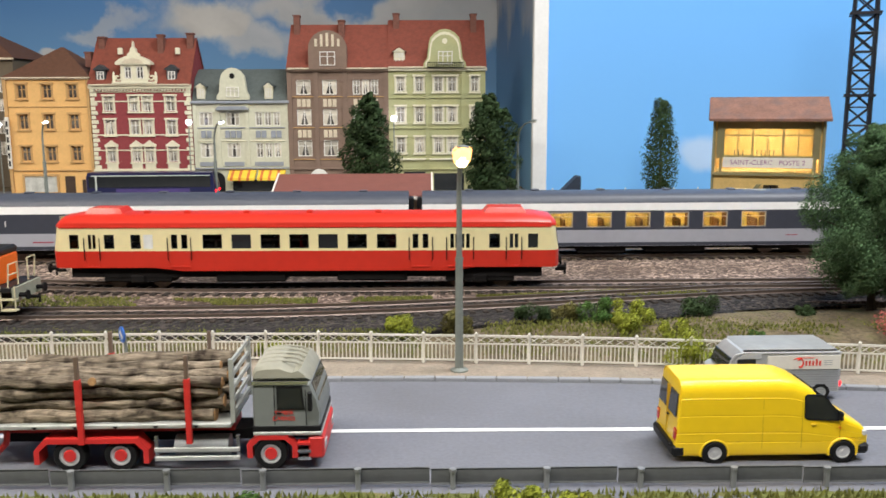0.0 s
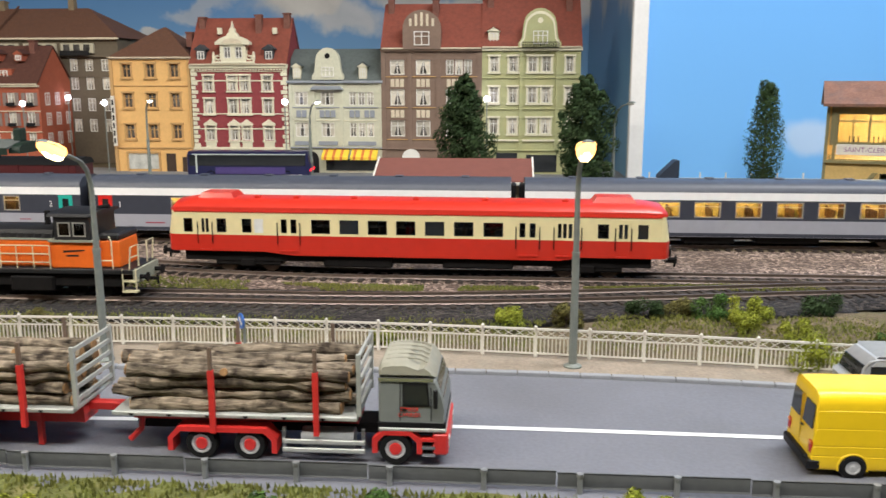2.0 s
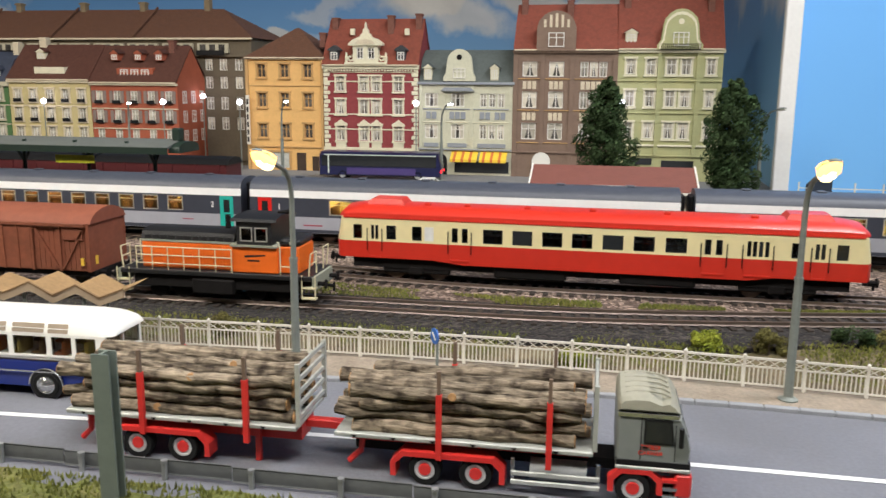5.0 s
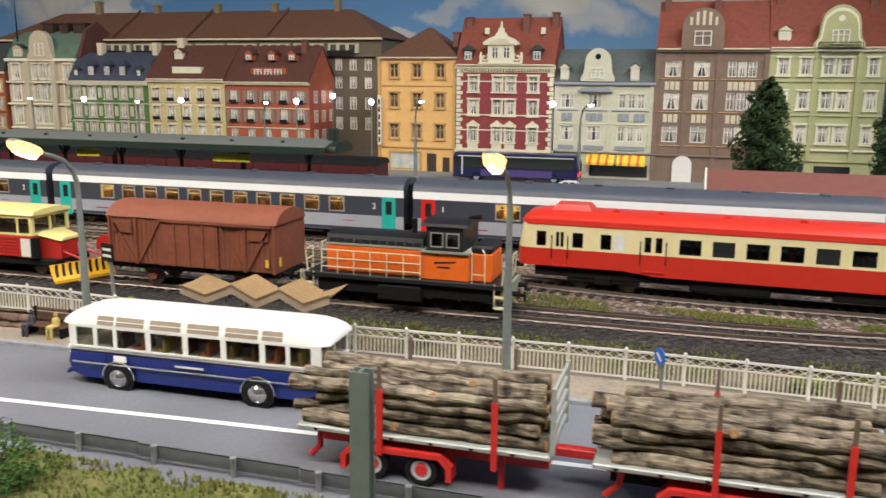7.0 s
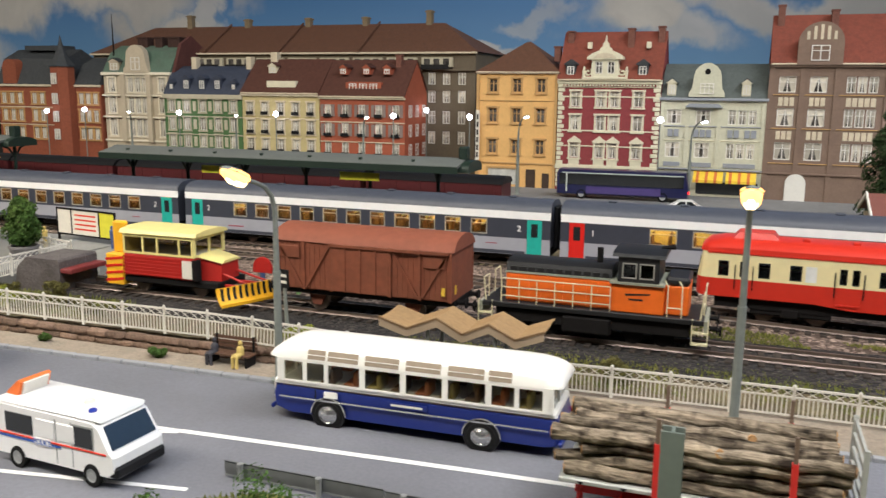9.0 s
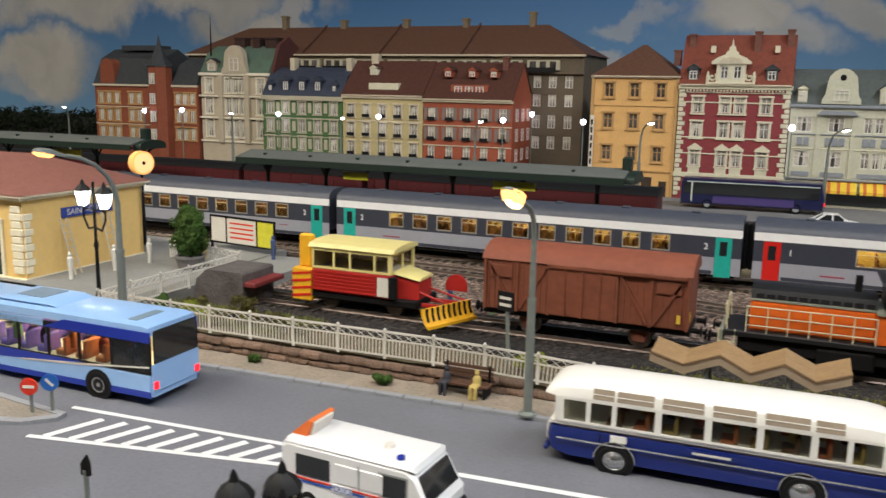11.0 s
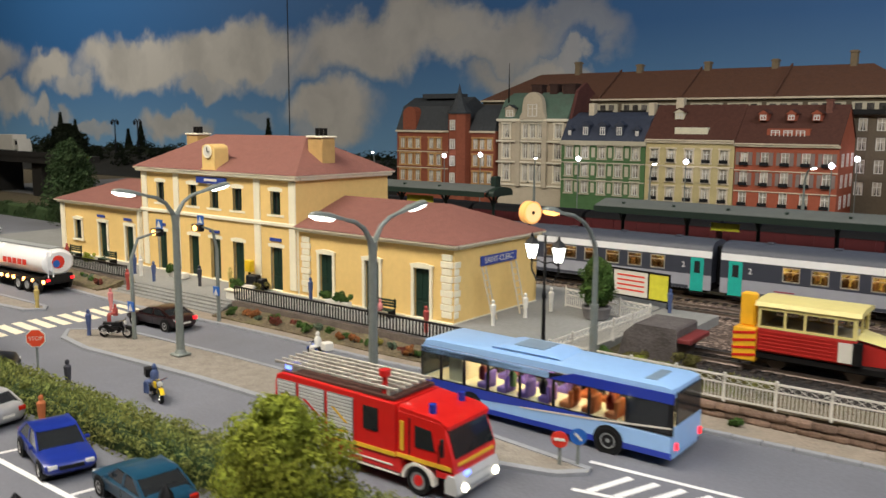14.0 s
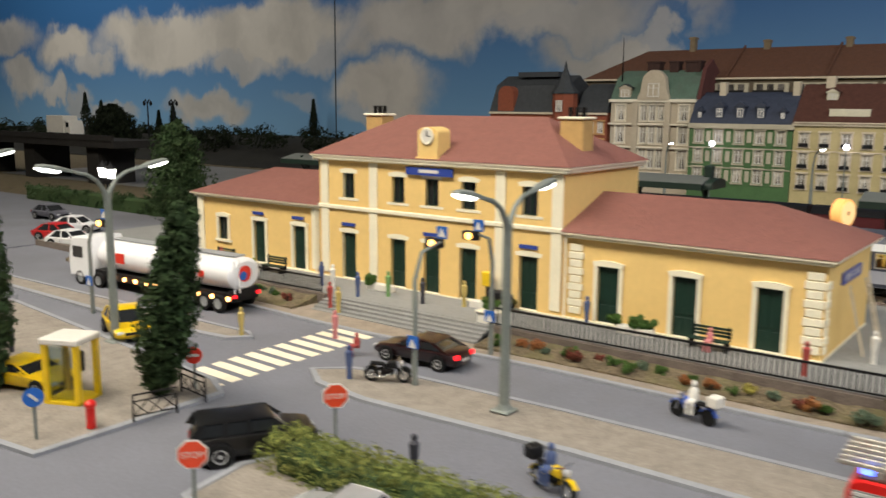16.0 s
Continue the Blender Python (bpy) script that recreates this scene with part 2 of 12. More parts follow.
tyre_m = mat("black_rubber", (0.01, 0.01, 0.01), 0.85, var=0.2, scale=3, spec=0.2)
pane_dark = mat("dark_window_glass", (0.02, 0.022, 0.024), 0.08, var=0.1, scale=1, bump=0, spec=0.6)
pane_house = mat("house_window_pane", (0.12, 0.11, 0.1), 0.15, var=0.6, scale=0.9, bump=0, spec=0.6, each=0.5, fine=3)
clear = glass("clear_glazing")

# ---- hall round the layout ----
hall_white = mat("hall_wall_paint", (0.055, 0.053, 0.05), 0.9, var=0.05, scale=0.05)
g = Geo()
for x0, y0, z0, x1, y1, z1 in ((-450, -300, -100, 260, -296, 140), (-450, 200, -100, 260, 204, 140), (-454, -300, -100, -450, 204, 140), (260, -300, -100, 264, 204, 140)):
    g.box(x0, y0, z0, x1, y1, z1)
struct("wall_hall", g, hall_white, "plain dark walls of the exhibition hall", category="wall")
struct("ceiling", Geo().box(-454, -300, 140, 264, 204, 144), hall_white, "plain dark ceiling of the exhibition hall", category="ceiling")
struct("floor", Geo().box(-454, -300, -104, 264, 204, -100), mat("hall_floor_paint", (0.2, 0.19, 0.18), 0.6, scale=0.02), "grey floor of the exhibition hall", category="floor")


# ---- painted sky boards ----
def sky_board_material(name, low, high, z_low, z_high, clouds, cloud_col, swirl=26):
    m = bpy.data.materials.new(name)
    m.use_nodes = True
    N, L = m.node_tree.nodes, m.node_tree.links
    b = N["Principled BSDF"]
    b.inputs["Roughness"].default_value = 0.55
    tc = N.new("ShaderNodeTexCoord")
    warp = N.new("ShaderNodeTexNoise")
    warp.inputs["Scale"].default_value, warp.inputs["Detail"].default_value, warp.inputs["Roughness"].default_value = 87 * 0.055, 6, 0.55
    L.new(tc.outputs["Object"], warp.inputs["Vector"])
    off = N.new("ShaderNodeVectorMath")
    off.operation = "MULTIPLY_ADD"
    off.inputs[1].default_value, off.inputs[2].default_value = (swirl * K,) * 3, (-swirl / 2 * K,) * 3
    L.new(warp.outputs["Color"], off.inputs[0])
    pos = N.new("ShaderNodeVectorMath")
    L.new(tc.outputs["Object"], pos.inputs[0])
    L.new(off.outputs[0], pos.inputs[1])
    total = None
    for cx, cz, rx, rz, dens in clouds:
        sub = N.new("ShaderNodeVectorMath")
        sub.operation = "SUBTRACT"
        sub.inputs[1].default_value = (cx * K, 0, cz * K)
        L.new(pos.outputs[0], sub.inputs[0])
        mul = N.new("ShaderNodeVectorMath")
        mul.operation = "MULTIPLY"
        mul.inputs[1].default_value = (1 / (rx * K), 0, 1 / (rz * K))
        L.new(sub.outputs[0], mul.inputs[0])
        ln = N.new("ShaderNodeVectorMath")
        ln.operation = "LENGTH"
        L.new(mul.outputs[0], ln.inputs[0])
        r = N.new("ShaderNodeMapRange")
        r.interpolation_type = "SMOOTHSTEP"
        r.inputs["From Min"].default_value, r.inputs["From Max"].default_value = 1.18, 0.62
        r.inputs["To Max"].default_value = dens
        L.new(ln.outputs["Value"], r.inputs["Value"])
        if total is None:
            total = r.outputs["Result"]
        else:
            mx = N.new("ShaderNodeMath")
            mx.operation = "MAXIMUM"
            L.new(total, mx.inputs[0])
            L.new(r.outputs["Result"], mx.inputs[1])
            total = mx.outputs[0]
    sep = N.new("ShaderNodeSeparateXYZ")
    L.new(tc.outputs["Object"], sep.inputs[0])
    hr = N.new("ShaderNodeMapRange")
    hr.inputs["From Min"].default_value, hr.inputs["From Max"].default_value = z_low * K, z_high * K
    L.new(sep.outputs["Z"], hr.inputs["Value"])
    blue = N.new("ShaderNodeMix")
    blue.data_type = "RGBA"
    blue.inputs[6].default_value, blue.inputs[7].default_value = (*low, 1), (*high, 1)
    L.new(hr.outputs["Result"], blue.inputs[0])
    shade = N.new("ShaderNodeTexNoise")
    shade.inputs["Scale"].default_value, shade.inputs["Detail"].default_value = 87 * 0.05, 5
    L.new(pos.outputs[0], shade.inputs["Vector"])
    cc = N.new("ShaderNodeMix")
    cc.data_type = "RGBA"
    cc.inputs[6].default_value, cc.inputs[7].default_value = (*[c * 0.72 for c in cloud_col], 1), (*cloud_col, 1)
    sr = N.new("ShaderNodeMapRange")
    sr.inputs["From Min"].default_value, sr.inputs["From Max"].default_value = 0.35, 0.62
    L.new(shade.outputs["Fac"], sr.inputs["Value"])
    L.new(sr.outputs["Result"], cc.inputs[0])
    out = N.new("ShaderNodeMix")
    out.data_type = "RGBA"
    L.new(total, out.inputs[0])
    L.new(blue.outputs[2], out.inputs[6])
    L.new(cc.outputs[2], out.inputs[7])
    L.new(out.outputs[2], b.inputs["Base Color"])
    return m


CLOUDS = [(x, z, rx * 1.15, rz * 1.2, d) for x, z, rx, rz, d in (
    (-303, 31, 15, 6, 0.95), (-290, 26, 8, 4, 0.8), (-312, 18, 7, 3, 0.8), (-331, 21, 15, 5, 0.85), (-299, 14, 8, 3, 0.7), (-253, 30.5, 32, 6.5, 0.95), (-214, 31.5, 26, 7, 0.95), (-196, 27, 10, 5, 0.7), (-221, 24.5, 11, 3.5, 0.8), (-237, 12.4, 14, 4, 0.9), (-283, 9.6, 12, 2.2, 0.7), (-204, 15, 6, 2.2, 0.45),
    (-176, 16.5, 14.5, 6, 0.95), (-182, 11.5, 8, 3, 0.6), (-161, 31, 30, 6.5, 0.9), (-140, 30, 26, 5.5, 0.85), (-118, 31, 14, 3, 0.55), (-122, 22, 11.5, 4, 0.9), (-113, 24.2, 9, 2.4, 0.7), (-345, 34, 22, 7, 0.8), (-385, 24, 20, 7, 0.8),
    (-33, 24.0, 10, 4.6, 0.9), (-27, 20.5, 7, 3.6, 0.7), (-59.5, 20, 3.2, 1.5, 0.75), (-54, 19.6, 5, 1.7, 0.6), (-51, 25.5, 5.5, 1.8, 0.5), (-10, 26.6, 15, 3.4, 0.8), (4, 24, 9, 5, 0.75))]
sky_main = sky_board_material("printed_cloud_sky", (0.22, 0.42, 0.62), (0.035, 0.15, 0.38), 2, 32, CLOUDS, (0.64, 0.6, 0.53))
sky_plain = sky_board_material("plain_blue_sky", (0.17, 0.45, 0.85), (0.13, 0.39, 0.82), 2, 30, [(29.5, 7.2, 3.2, 2.0, 0.5), (52, 17, 5, 4, 0.22), (28, 25, 5, 1.5, 0.12)], (0.75, 0.82, 0.9), 7)
tagged(part("backdrop", Geo().box(-440, 140, -8, 12, 141, 62), sky_main), "printed backdrop board of blue sky with clouds", "backdrop", "", "structure")
tagged(part("backdrop_return", Geo().box(12, 89, -8, 12.8, 141, 62), sky_main), "side board of the printed sky in shade", "backdrop", "", "structure")
tagged(part("backdrop_blue", Geo().box(12.85, 88.6, -8, 120, 89.4, 62), sky_plain), "plain light blue backdrop board with faint clouds", "backdrop", "", "structure")
tagged(part("trim", Geo().box(11.3, 87.9, -8, 12.84, 88.95, 62, 0.1), mat("white_board_edge", (0.75, 0.74, 0.72), 0.7, var=0.04)), "white edge strip where two backdrop boards meet", "trim", "", "structure")
tagged(part("backdrop_seam", Geo().box(-191.3, 139.9, -8, -191.05, 140.0, 62), mat("dark_seam", (0.03, 0.04, 0.05), 0.8)), "thin dark seam between two backdrop panels", "trim", "", "structure")
tagged(part("backdrop_side", Geo().box(-441, -60, -8, -440, 141, 62), sky_main), "printed sky board closing the far end of the layout", "backdrop", "", "structure")

# ---- ground ----
town_m = mat("town_pavement_grey", (0.2, 0.2, 0.2), 0.85, var=0.15, scale=0.4, bump=0.2)


def strip(y0, y1, z_of, x0=-440, x1=120, steps=60, drop=3.0):
    """A long sheet of ground from y0 to y1 with its height by x and y, closed below."""
    g = Geo()
    ys = [y0 + (y1 - y0) * j / 6 for j in range(7)]
    xs = [x0 + (x1 - x0) * i / steps for i in range(steps + 1)]
    n = len(ys)
    g.v = [(x, y, z_of(x, y)) for x in xs for y in ys] + [(x, y, -drop) for x in xs for y in (y0, y1)]
    for i in range(steps):
        g.f += [(i * n + j, (i + 1) * n + j, (i + 1) * n + j + 1, i * n + j + 1) for j in range(n - 1)]
        base = len(xs) * n
        g.f.append((i * n, (i + 1) * n, base + 2 * (i + 1), base + 2 * i))
        g.f.append((i * n + n - 1, (i + 1) * n + n - 1, base + 2 * (i + 1) + 1, base + 2 * i + 1))
    return g


struct("road", strip(-40, 33.5, lambda x, y: road_z(x)), asphalt, "grey painted model road surface", category="road")
struct("ground", strip(33.5, 142, lambda x, y: 1.5 + 0.75 * min(1, max(0, (y - 33.5) / 2.0)) - 0.75 * min(1, max(0, (y - 62) / 4)), steps=30), soil, "brown and green scatter ground beneath the tracks", category="ground")
struct("pavement_town", Geo().box(-200, 62, 0.5, 12, 100, 1.62), town_m, "grey street in front of the town houses", category="pavement")

# ---- town houses ----
trim_white = mat("cream_window_frame", (0.72, 0.7, 0.64), 0.6, var=0.05, scale=1)
trim_sand = mat("sandstone_trim", (0.6, 0.52, 0.38), 0.75, var=0.15, scale=1, bump=0.2)
trim_ochre = mat("ochre_window_surround", (0.5, 0.3, 0.12), 0.75, var=0.1, scale=1)
trim_cream = mat("cream_stucco", (0.68, 0.64, 0.48), 0.75, var=0.1, scale=1, bump=0.15)
panel_blue = mat("grey_blue_panel", (0.27, 0.29, 0.32), 0.7, var=0.1)
dark_door = mat("dark_brown_door", (0.05, 0.03, 0.02), 0.6, var=0.2)
copper = mat("green_copper_roof", (0.1, 0.16, 0.12), 0.6, var=0.2, scale=0.8, stain=(0.1, 0.12, 0.1), stain_amount=0.5)
slate = mat("dark_slate_roof", (0.045, 0.05, 0.055), 0.7, var=0.25, scale=2, bump=0.5, fine=4)
slate_blue = mat("blue_slate_roof", (0.045, 0.055, 0.085), 0.6, var=0.25, scale=2, bump=0.5, fine=4)
slate_green = mat("green_grey_roof", (0.085, 0.1, 0.095), 0.7, var=0.2, scale=2, bump=0.5, fine=4)
tile_red = mat("red_tile_roof", (0.2, 0.05, 0.03), 0.75, var=0.2, scale=2.5, bump=0.6, fine=3, stain=(0.1, 0.03, 0.02), stain_amount=0.35)
tile_brown = mat("brown_tile_roof", (0.12, 0.055, 0.032), 0.75, var=0.2, scale=2.5, bump=0.6, fine=3, stain=(0.08, 0.04, 0.03), stain_amount=0.3)
tile_wine = mat("dark_red_tile_roof", (0.085, 0.032, 0.022), 0.75, var=0.25, scale=2.5, bump=0.6, fine=3)
brick_chim = mat("chimney_brick", (0.17, 0.07, 0.05), 0.8, var=0.3, scale=3, bump=0.4)
_windows = {}


def window_meshes(w, h, lights, trim, depth=0.16):
    key = (round(w, 2), round(h, 2), lights, trim.name)
    if key not in _windows:
        fr, t = Geo(), 0.09
        step = (w - 2 * t + 0.1) / lights
        holes = []
        for i in range(lights):
            xa = -w / 2 + t + i * step
            holes += [(xa, xa + step - 0.1, t, h * 0.62), (xa, xa + step - 0.1, h * 0.62 + 0.07, h - t)]
        fr.panel(-w / 2, w / 2, 0, h, holes, 0, depth)
        _windows[key] = (fr.mesh("window", trim, 0, True), Geo().box(-w / 2 + 0.04, depth - 0.03, 0.04, w / 2 - 0.04, depth, h - 0.04).mesh("pane", pane_house, 0))
    return _windows[key]


_curtains = {}
curtain_m = mat("pale_net_curtain", (0.5, 0.46, 0.38), 0.9, var=0.25, scale=2, each=0.35)


def curtain_mesh(w, h):
    key = (round(w, 2), round(h, 2))
    if key not in _curtains:
        a, b = w / 2 - 0.06, w * 0.2
        g = Geo().prism([(-a, 0.05), (-b * 1.3, 0.05), (-b * 0.6, h * 0.5), (-0.02, h - 0.06), (-a, h - 0.06)], "y", 0.09, 0.11)
        g.prism([(b * 1.3, 0.05), (a, 0.05), (a, h - 0.06), (0.02, h - 0.06), (b * 0.6, h * 0.5)], "y", 0.09, 0.11)
        _curtains[key] = g.mesh("curtain", curtain_m, 0)
    return _curtains[key]


def add_window(house, x, y, z, w, h, lights=2, frame_mat=None, turn=0):
    fr, pane = window_meshes(w, h, lights, frame_mat or trim_white)
    win = part("window", fr, None, house, "", at(x, y, z, 0, 0, turn))
    part("pane", pane, None, win)
    if frame_mat is None and w > 0.7:
        part("curtain", curtain_mesh(w, h), None, win, "pale net curtain")
    return win


def house(label, x0, x1, yf, depth, z0, eave, ridge, wall, roof, rows, cols, surround=None, roof_kind="gable", bands=(), base=None, chimneys=(), cap=1, quoins=None, group="row of town houses", lintel=None, balcony=None, frame_m=None):
    """A relief town house facing -y. rows: (z of sill, height); cols: (x, width, lights)."""
    ob = thing("house", at(0, 0, 0), label, "house", group)
    holes = [(cx - w / 2, cx + w / 2, z, z + h) for z, h in rows for cx, w, n in cols]
    part("wall_front", Geo().panel(x0, x1, z0, eave, holes, yf, yf + 0.3), wall, ob)
    part("wall_side", Geo().box(x0, yf + 0.3, z0, x0 + 0.3, yf + depth, eave), wall, ob)
    part("wall_side", Geo().box(x1 - 0.3, yf + 0.3, z0, x1, yf + depth, eave), wall, ob)
    part("wall_back", Geo().box(x0 + 0.3, yf + depth - 0.3, z0, x1 - 0.3, yf + depth, eave), wall, ob)
    # Black sheet stands in for the unlit rooms behind the panes.
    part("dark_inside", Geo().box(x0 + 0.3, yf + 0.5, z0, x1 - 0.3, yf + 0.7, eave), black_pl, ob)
    for z, h in rows:
        for cx, w, n in cols:
            add_window(ob, cx, yf + 0.08, z, w, h, n, frame_m)
            if surround:
                s = Geo().box(cx - w / 2 - 0.18, yf - 0.1, z - 0.05, cx - w / 2, yf + 0.02, z + h + 0.05).box(cx + w / 2, yf - 0.1, z - 0.05, cx + w / 2 + 0.18, yf + 0.02, z + h + 0.05)
                s.box(cx - w / 2 - 0.26, yf - 0.16, z + h + 0.05, cx + w / 2 + 0.26, yf + 0.02, z + h + 0.25).box(cx - w / 2 - 0.26, yf - 0.18, z - 0.22, cx + w / 2 + 0.26, yf + 0.02, z - 0.05)
                if lintel == z:
                    s.prism([(cx - w / 2 - 0.3, z + h + 0.25), (cx + w / 2 + 0.3, z + h + 0.25), (cx + w / 4, z + h + 0.6), (cx, z + h + 0.8), (cx - w / 4, z + h + 0.6)], "y", yf - 0.15, yf)
                    s.box(cx - w / 2 - 0.1, yf - 0.13, z - 1.0, cx + w / 2 + 0.1, yf, z - 0.22)
                part("window_surround", s, surround, ob, angle=0)
            if balcony:
                b = Geo().box(cx - w / 2 - 0.05, yf - 0.3, z - 0.02, cx + w / 2 + 0.05, yf - 0.25, z + 0.35).box(cx - w / 2 - 0.05, yf - 0.3, z - 0.06, cx + w / 2 + 0.05, yf + 0.02, z - 0.02)
                part("window_box", b, balcony, ob, angle=0)
    for z, h, p, m in bands:
        part("band", Geo().box(x0 - p * 0.5, yf - p, z, x1 + p * 0.5, yf, z + h, 0.04), m, ob, angle=0)
    if quoins:
        z, i = z0 + 0.4, 0
        while z < eave - 0.5:
            w = 0.75 if i % 2 else 0.5
            for a, s in ((x0, 1), (x1, -1)):
                part("quoin", Geo().box(min(a, a + s * w), yf - 0.12, z, max(a, a + s * w), yf, z + 0.42, 0.04), quoins, ob, angle=0)
            z += 0.5
            i += 1
    o = 0.35
    ym = yf + depth / 2
    if roof_kind == "gable":
        part("roof", Geo().prism([(yf - o, eave + 0.05), (ym, ridge), (yf + depth + o, eave + 0.05), (yf + depth + o, eave + 0.25), (ym, ridge + 0.2), (yf - o, eave + 0.25)], "x", x0 - 0.1, x1 + 0.1), roof, ob)
        for xx in (x0, x1 - 0.3):
            part("gable_wall", Geo().prism([(yf, eave), (yf + depth, eave), (ym, ridge)], "x", xx, xx + 0.3), wall, ob)
        part("gutter", Geo().box(x0, yf - o - 0.12, eave - 0.02, x1, yf - o + 0.1, eave + 0.16, 0.05), trim_sand, ob)
    elif roof_kind == "mansard":
        zk = eave + (ridge - eave) * 0.72
        part("roof", Geo().prism([(yf - 0.25, eave), (yf + 1.6, zk), (ym, ridge), (yf + depth - 1.6, zk), (yf + depth + 0.25, eave)], "x", x0, x1), roof, ob)
    elif roof_kind == "hip":
        rx = min(depth / 2, (x1 - x0) / 2 - 0.2)
        g = Geo()
        a, b, c, d = (x0 - o, yf - o, eave), (x1 + o, yf - o, eave), (x1 + o, yf + depth + o, eave), (x0 - o, yf + depth + o, eave)
        r0, r1 = (x0 + rx, ym, ridge), (x1 - rx, ym, ridge)
        g.face(a, b, r1, r0).face(b, c, r1).face(c, d, r0, r1).face(d, a, r0).face(a, b, c, d)
        part("roof", g, roof, ob, weld=True)
    for cx, cy, zt in chimneys:
        ch = part("chimney", Geo().box(cx - 0.35, cy - 0.45, ridge - 2.4, cx + 0.35, cy + 0.45, zt, 0.04).box(cx - 0.43, cy - 0.53, zt, cx + 0.43, cy + 0.53, zt + 0.2, 0.04), brick_chim, ob)
    return ob


def dormer(ob, x, yf, z, w, h, wall, roof):
    d = part("dormer", Geo().box(x - w / 2, yf, z, x + w / 2, yf + 1.6, z + h).prism([(x - w / 2 - 0.15, z + h), (x + w / 2 + 0.15, z + h), (x, z + h + 0.45)], "y", yf - 0.15, yf + 1.8), wall, ob)
    part("dormer_roof", Geo().prism([(x - w / 2 - 0.2, z + h), (x, z + h + 0.47), (x + w / 2 + 0.2, z + h), (x + w / 2 + 0.2, z + h + 0.1), (x, z + h + 0.6), (x - w / 2 - 0.2, z + h + 0.1)], "y", yf - 0.2, yf + 1.8), roof, d)
    fr, pane = window_meshes(w * 0.7, h * 0.75, 2, trim_white)
    win = part("dormer_window", fr, None, d, "", at(x, yf - 0.1, z + h * 0.12))


def arch(x, w, z0, zs, steps=12, k=1.0):
    """Outline of a wall piece with a round top: width w, springing at zs."""
    return [(x - w / 2, z0), (x + w / 2, z0)] + [(x + w / 2 * math.cos(math.pi * i / steps), zs + k * w / 2 * math.sin(math.pi * i / steps)) for i in range(steps + 1)]


def stepped(x, w, z0, zt):
    """A curved gable with shoulders that narrows to a round head."""
    half = [(0.5, 0), (0.5, 0.12), (0.42, 0.25), (0.4, 0.42), (0.38, 0.62), (0.34, 0.78), (0.24, 0.9), (0.12, 0.98), (0, 1)]
    pts = [(x + w * a, z0 + (zt - z0) * b) for a, b in half]
    return pts + [(x - w * a, z0 + (zt - z0) * b) for a, b in reversed(half[:-1])]


Z0 = 1.6
# yellow house
w_yel = mat("yellow_ochre_stucco", (0.72, 0.43, 0.16), 0.8, var=0.08, scale=0.8, bump=0.2)
h = house("yellow ochre town house with brown hipped roof and framed windows", -46.4, -37.0, 96.2, 10, Z0, 14.5, 18.2, w_yel, tile_brown, [(12.35, 1.5), (8.95, 1.6), (5.4, 1.6)],
          [(-44.5, 1.0, 2), (-41.7, 1.0, 2), (-38.9, 1.0, 2)], trim_ochre, "hip", [(4.25, 0.2, 0.15, trim_ochre), (11.35, 0.12, 0.1, trim_ochre), (14.4, 0.25, 0.3, trim_sand)], chimneys=[(-37.6, 98.4, 17.3)], frame_m=trim_ochre)
part("corner_pilaster", Geo().box(-46.45, 96.0, Z0, -46.1, 96.2, 14.4), trim_ochre, h)
part("corner_pilaster", Geo().box(-37.3, 96.0, Z0, -37.0, 96.2, 14.4), trim_ochre, h)
part("shop_window", Geo().box(-44.9, 96.12, 1.9, -41.3, 96.22, 3.7), mat("curtained_shop_window", (0.5, 0.5, 0.46), 0.4, var=0.3, scale=1.5), h, "curtained shop window")
part("shop_front_frame", Geo().box(-45.1, 96.0, 3.7, -41.1, 96.2, 3.95).box(-45.1, 96.0, Z0, -44.9, 96.2, 3.7).box(-41.3, 96.0, Z0, -41.1, 96.2, 3.7), trim_ochre, h)
part("door", Geo().box(-40.4, 96.1, Z0, -39.3, 96.25, 3.7), dark_door, h)
part("door", Geo().box(-38.5, 96.1, Z0, -37.7, 96.25, 3.3), dark_door, h)
sg = part("sign_board", Geo().box(-46.3, 95.5, 4.6, -45.9, 95.7, 10.3), white_pl, h, "tall white vertical sign with dark marks")
for i in range(6):
    part("sign_mark", Geo().box(-46.2, 95.47, 4.9 + i * 0.87, -46.0, 95.5, 5.5 + i * 0.87), black_pl, sg)
# wine red house
w_red = mat("wine_red_brick", (0.25, 0.045, 0.05), 0.8, var=0.15, scale=3, bump=0.3)
h = house("wine-red brick town house with cream trim and ornate gable", -36.9, -25.8, 96.0, 7, Z0, 13.7, 18.9, w_red, tile_red, [(10.9, 1.6), (8.3, 1.6), (5.3, 1.6)],
          [(-34.9, 1.0, 2), (-32.14, 0.95, 2), (-30.66, 0.95, 2), (-28.1, 1.0, 2)], trim_cream, "gable",
          [(4.0, 0.5, 0.2, trim_cream), (6.5, 0.14, 0.08, trim_cream), (8.2, 0.14, 0.08, trim_cream), (11.9, 0.14, 0.08, trim_cream), (13.35, 0.5, 0.25, trim_cream), (12.95, 0.12, 0.12, trim_cream)],
          chimneys=[(-36.2, 99, 19.0), (-29.5, 98.6, 19.2), (-26.3, 99, 19.4)], quoins=trim_cream, lintel=5.3)
gb = part("gable", Geo().panel(-33.25, -30.35, 14.0, 16.1, [(-32.85, -32.05, 14.45, 15.75), (-31.55, -30.75, 14.45, 15.75)], 95.6, 96.4), trim_cream, h, "ornate cream gable")
part("gable_backing", Geo().box(-33.2, 96.2, 14.0, -30.4, 97.6, 16.4), trim_cream, gb)
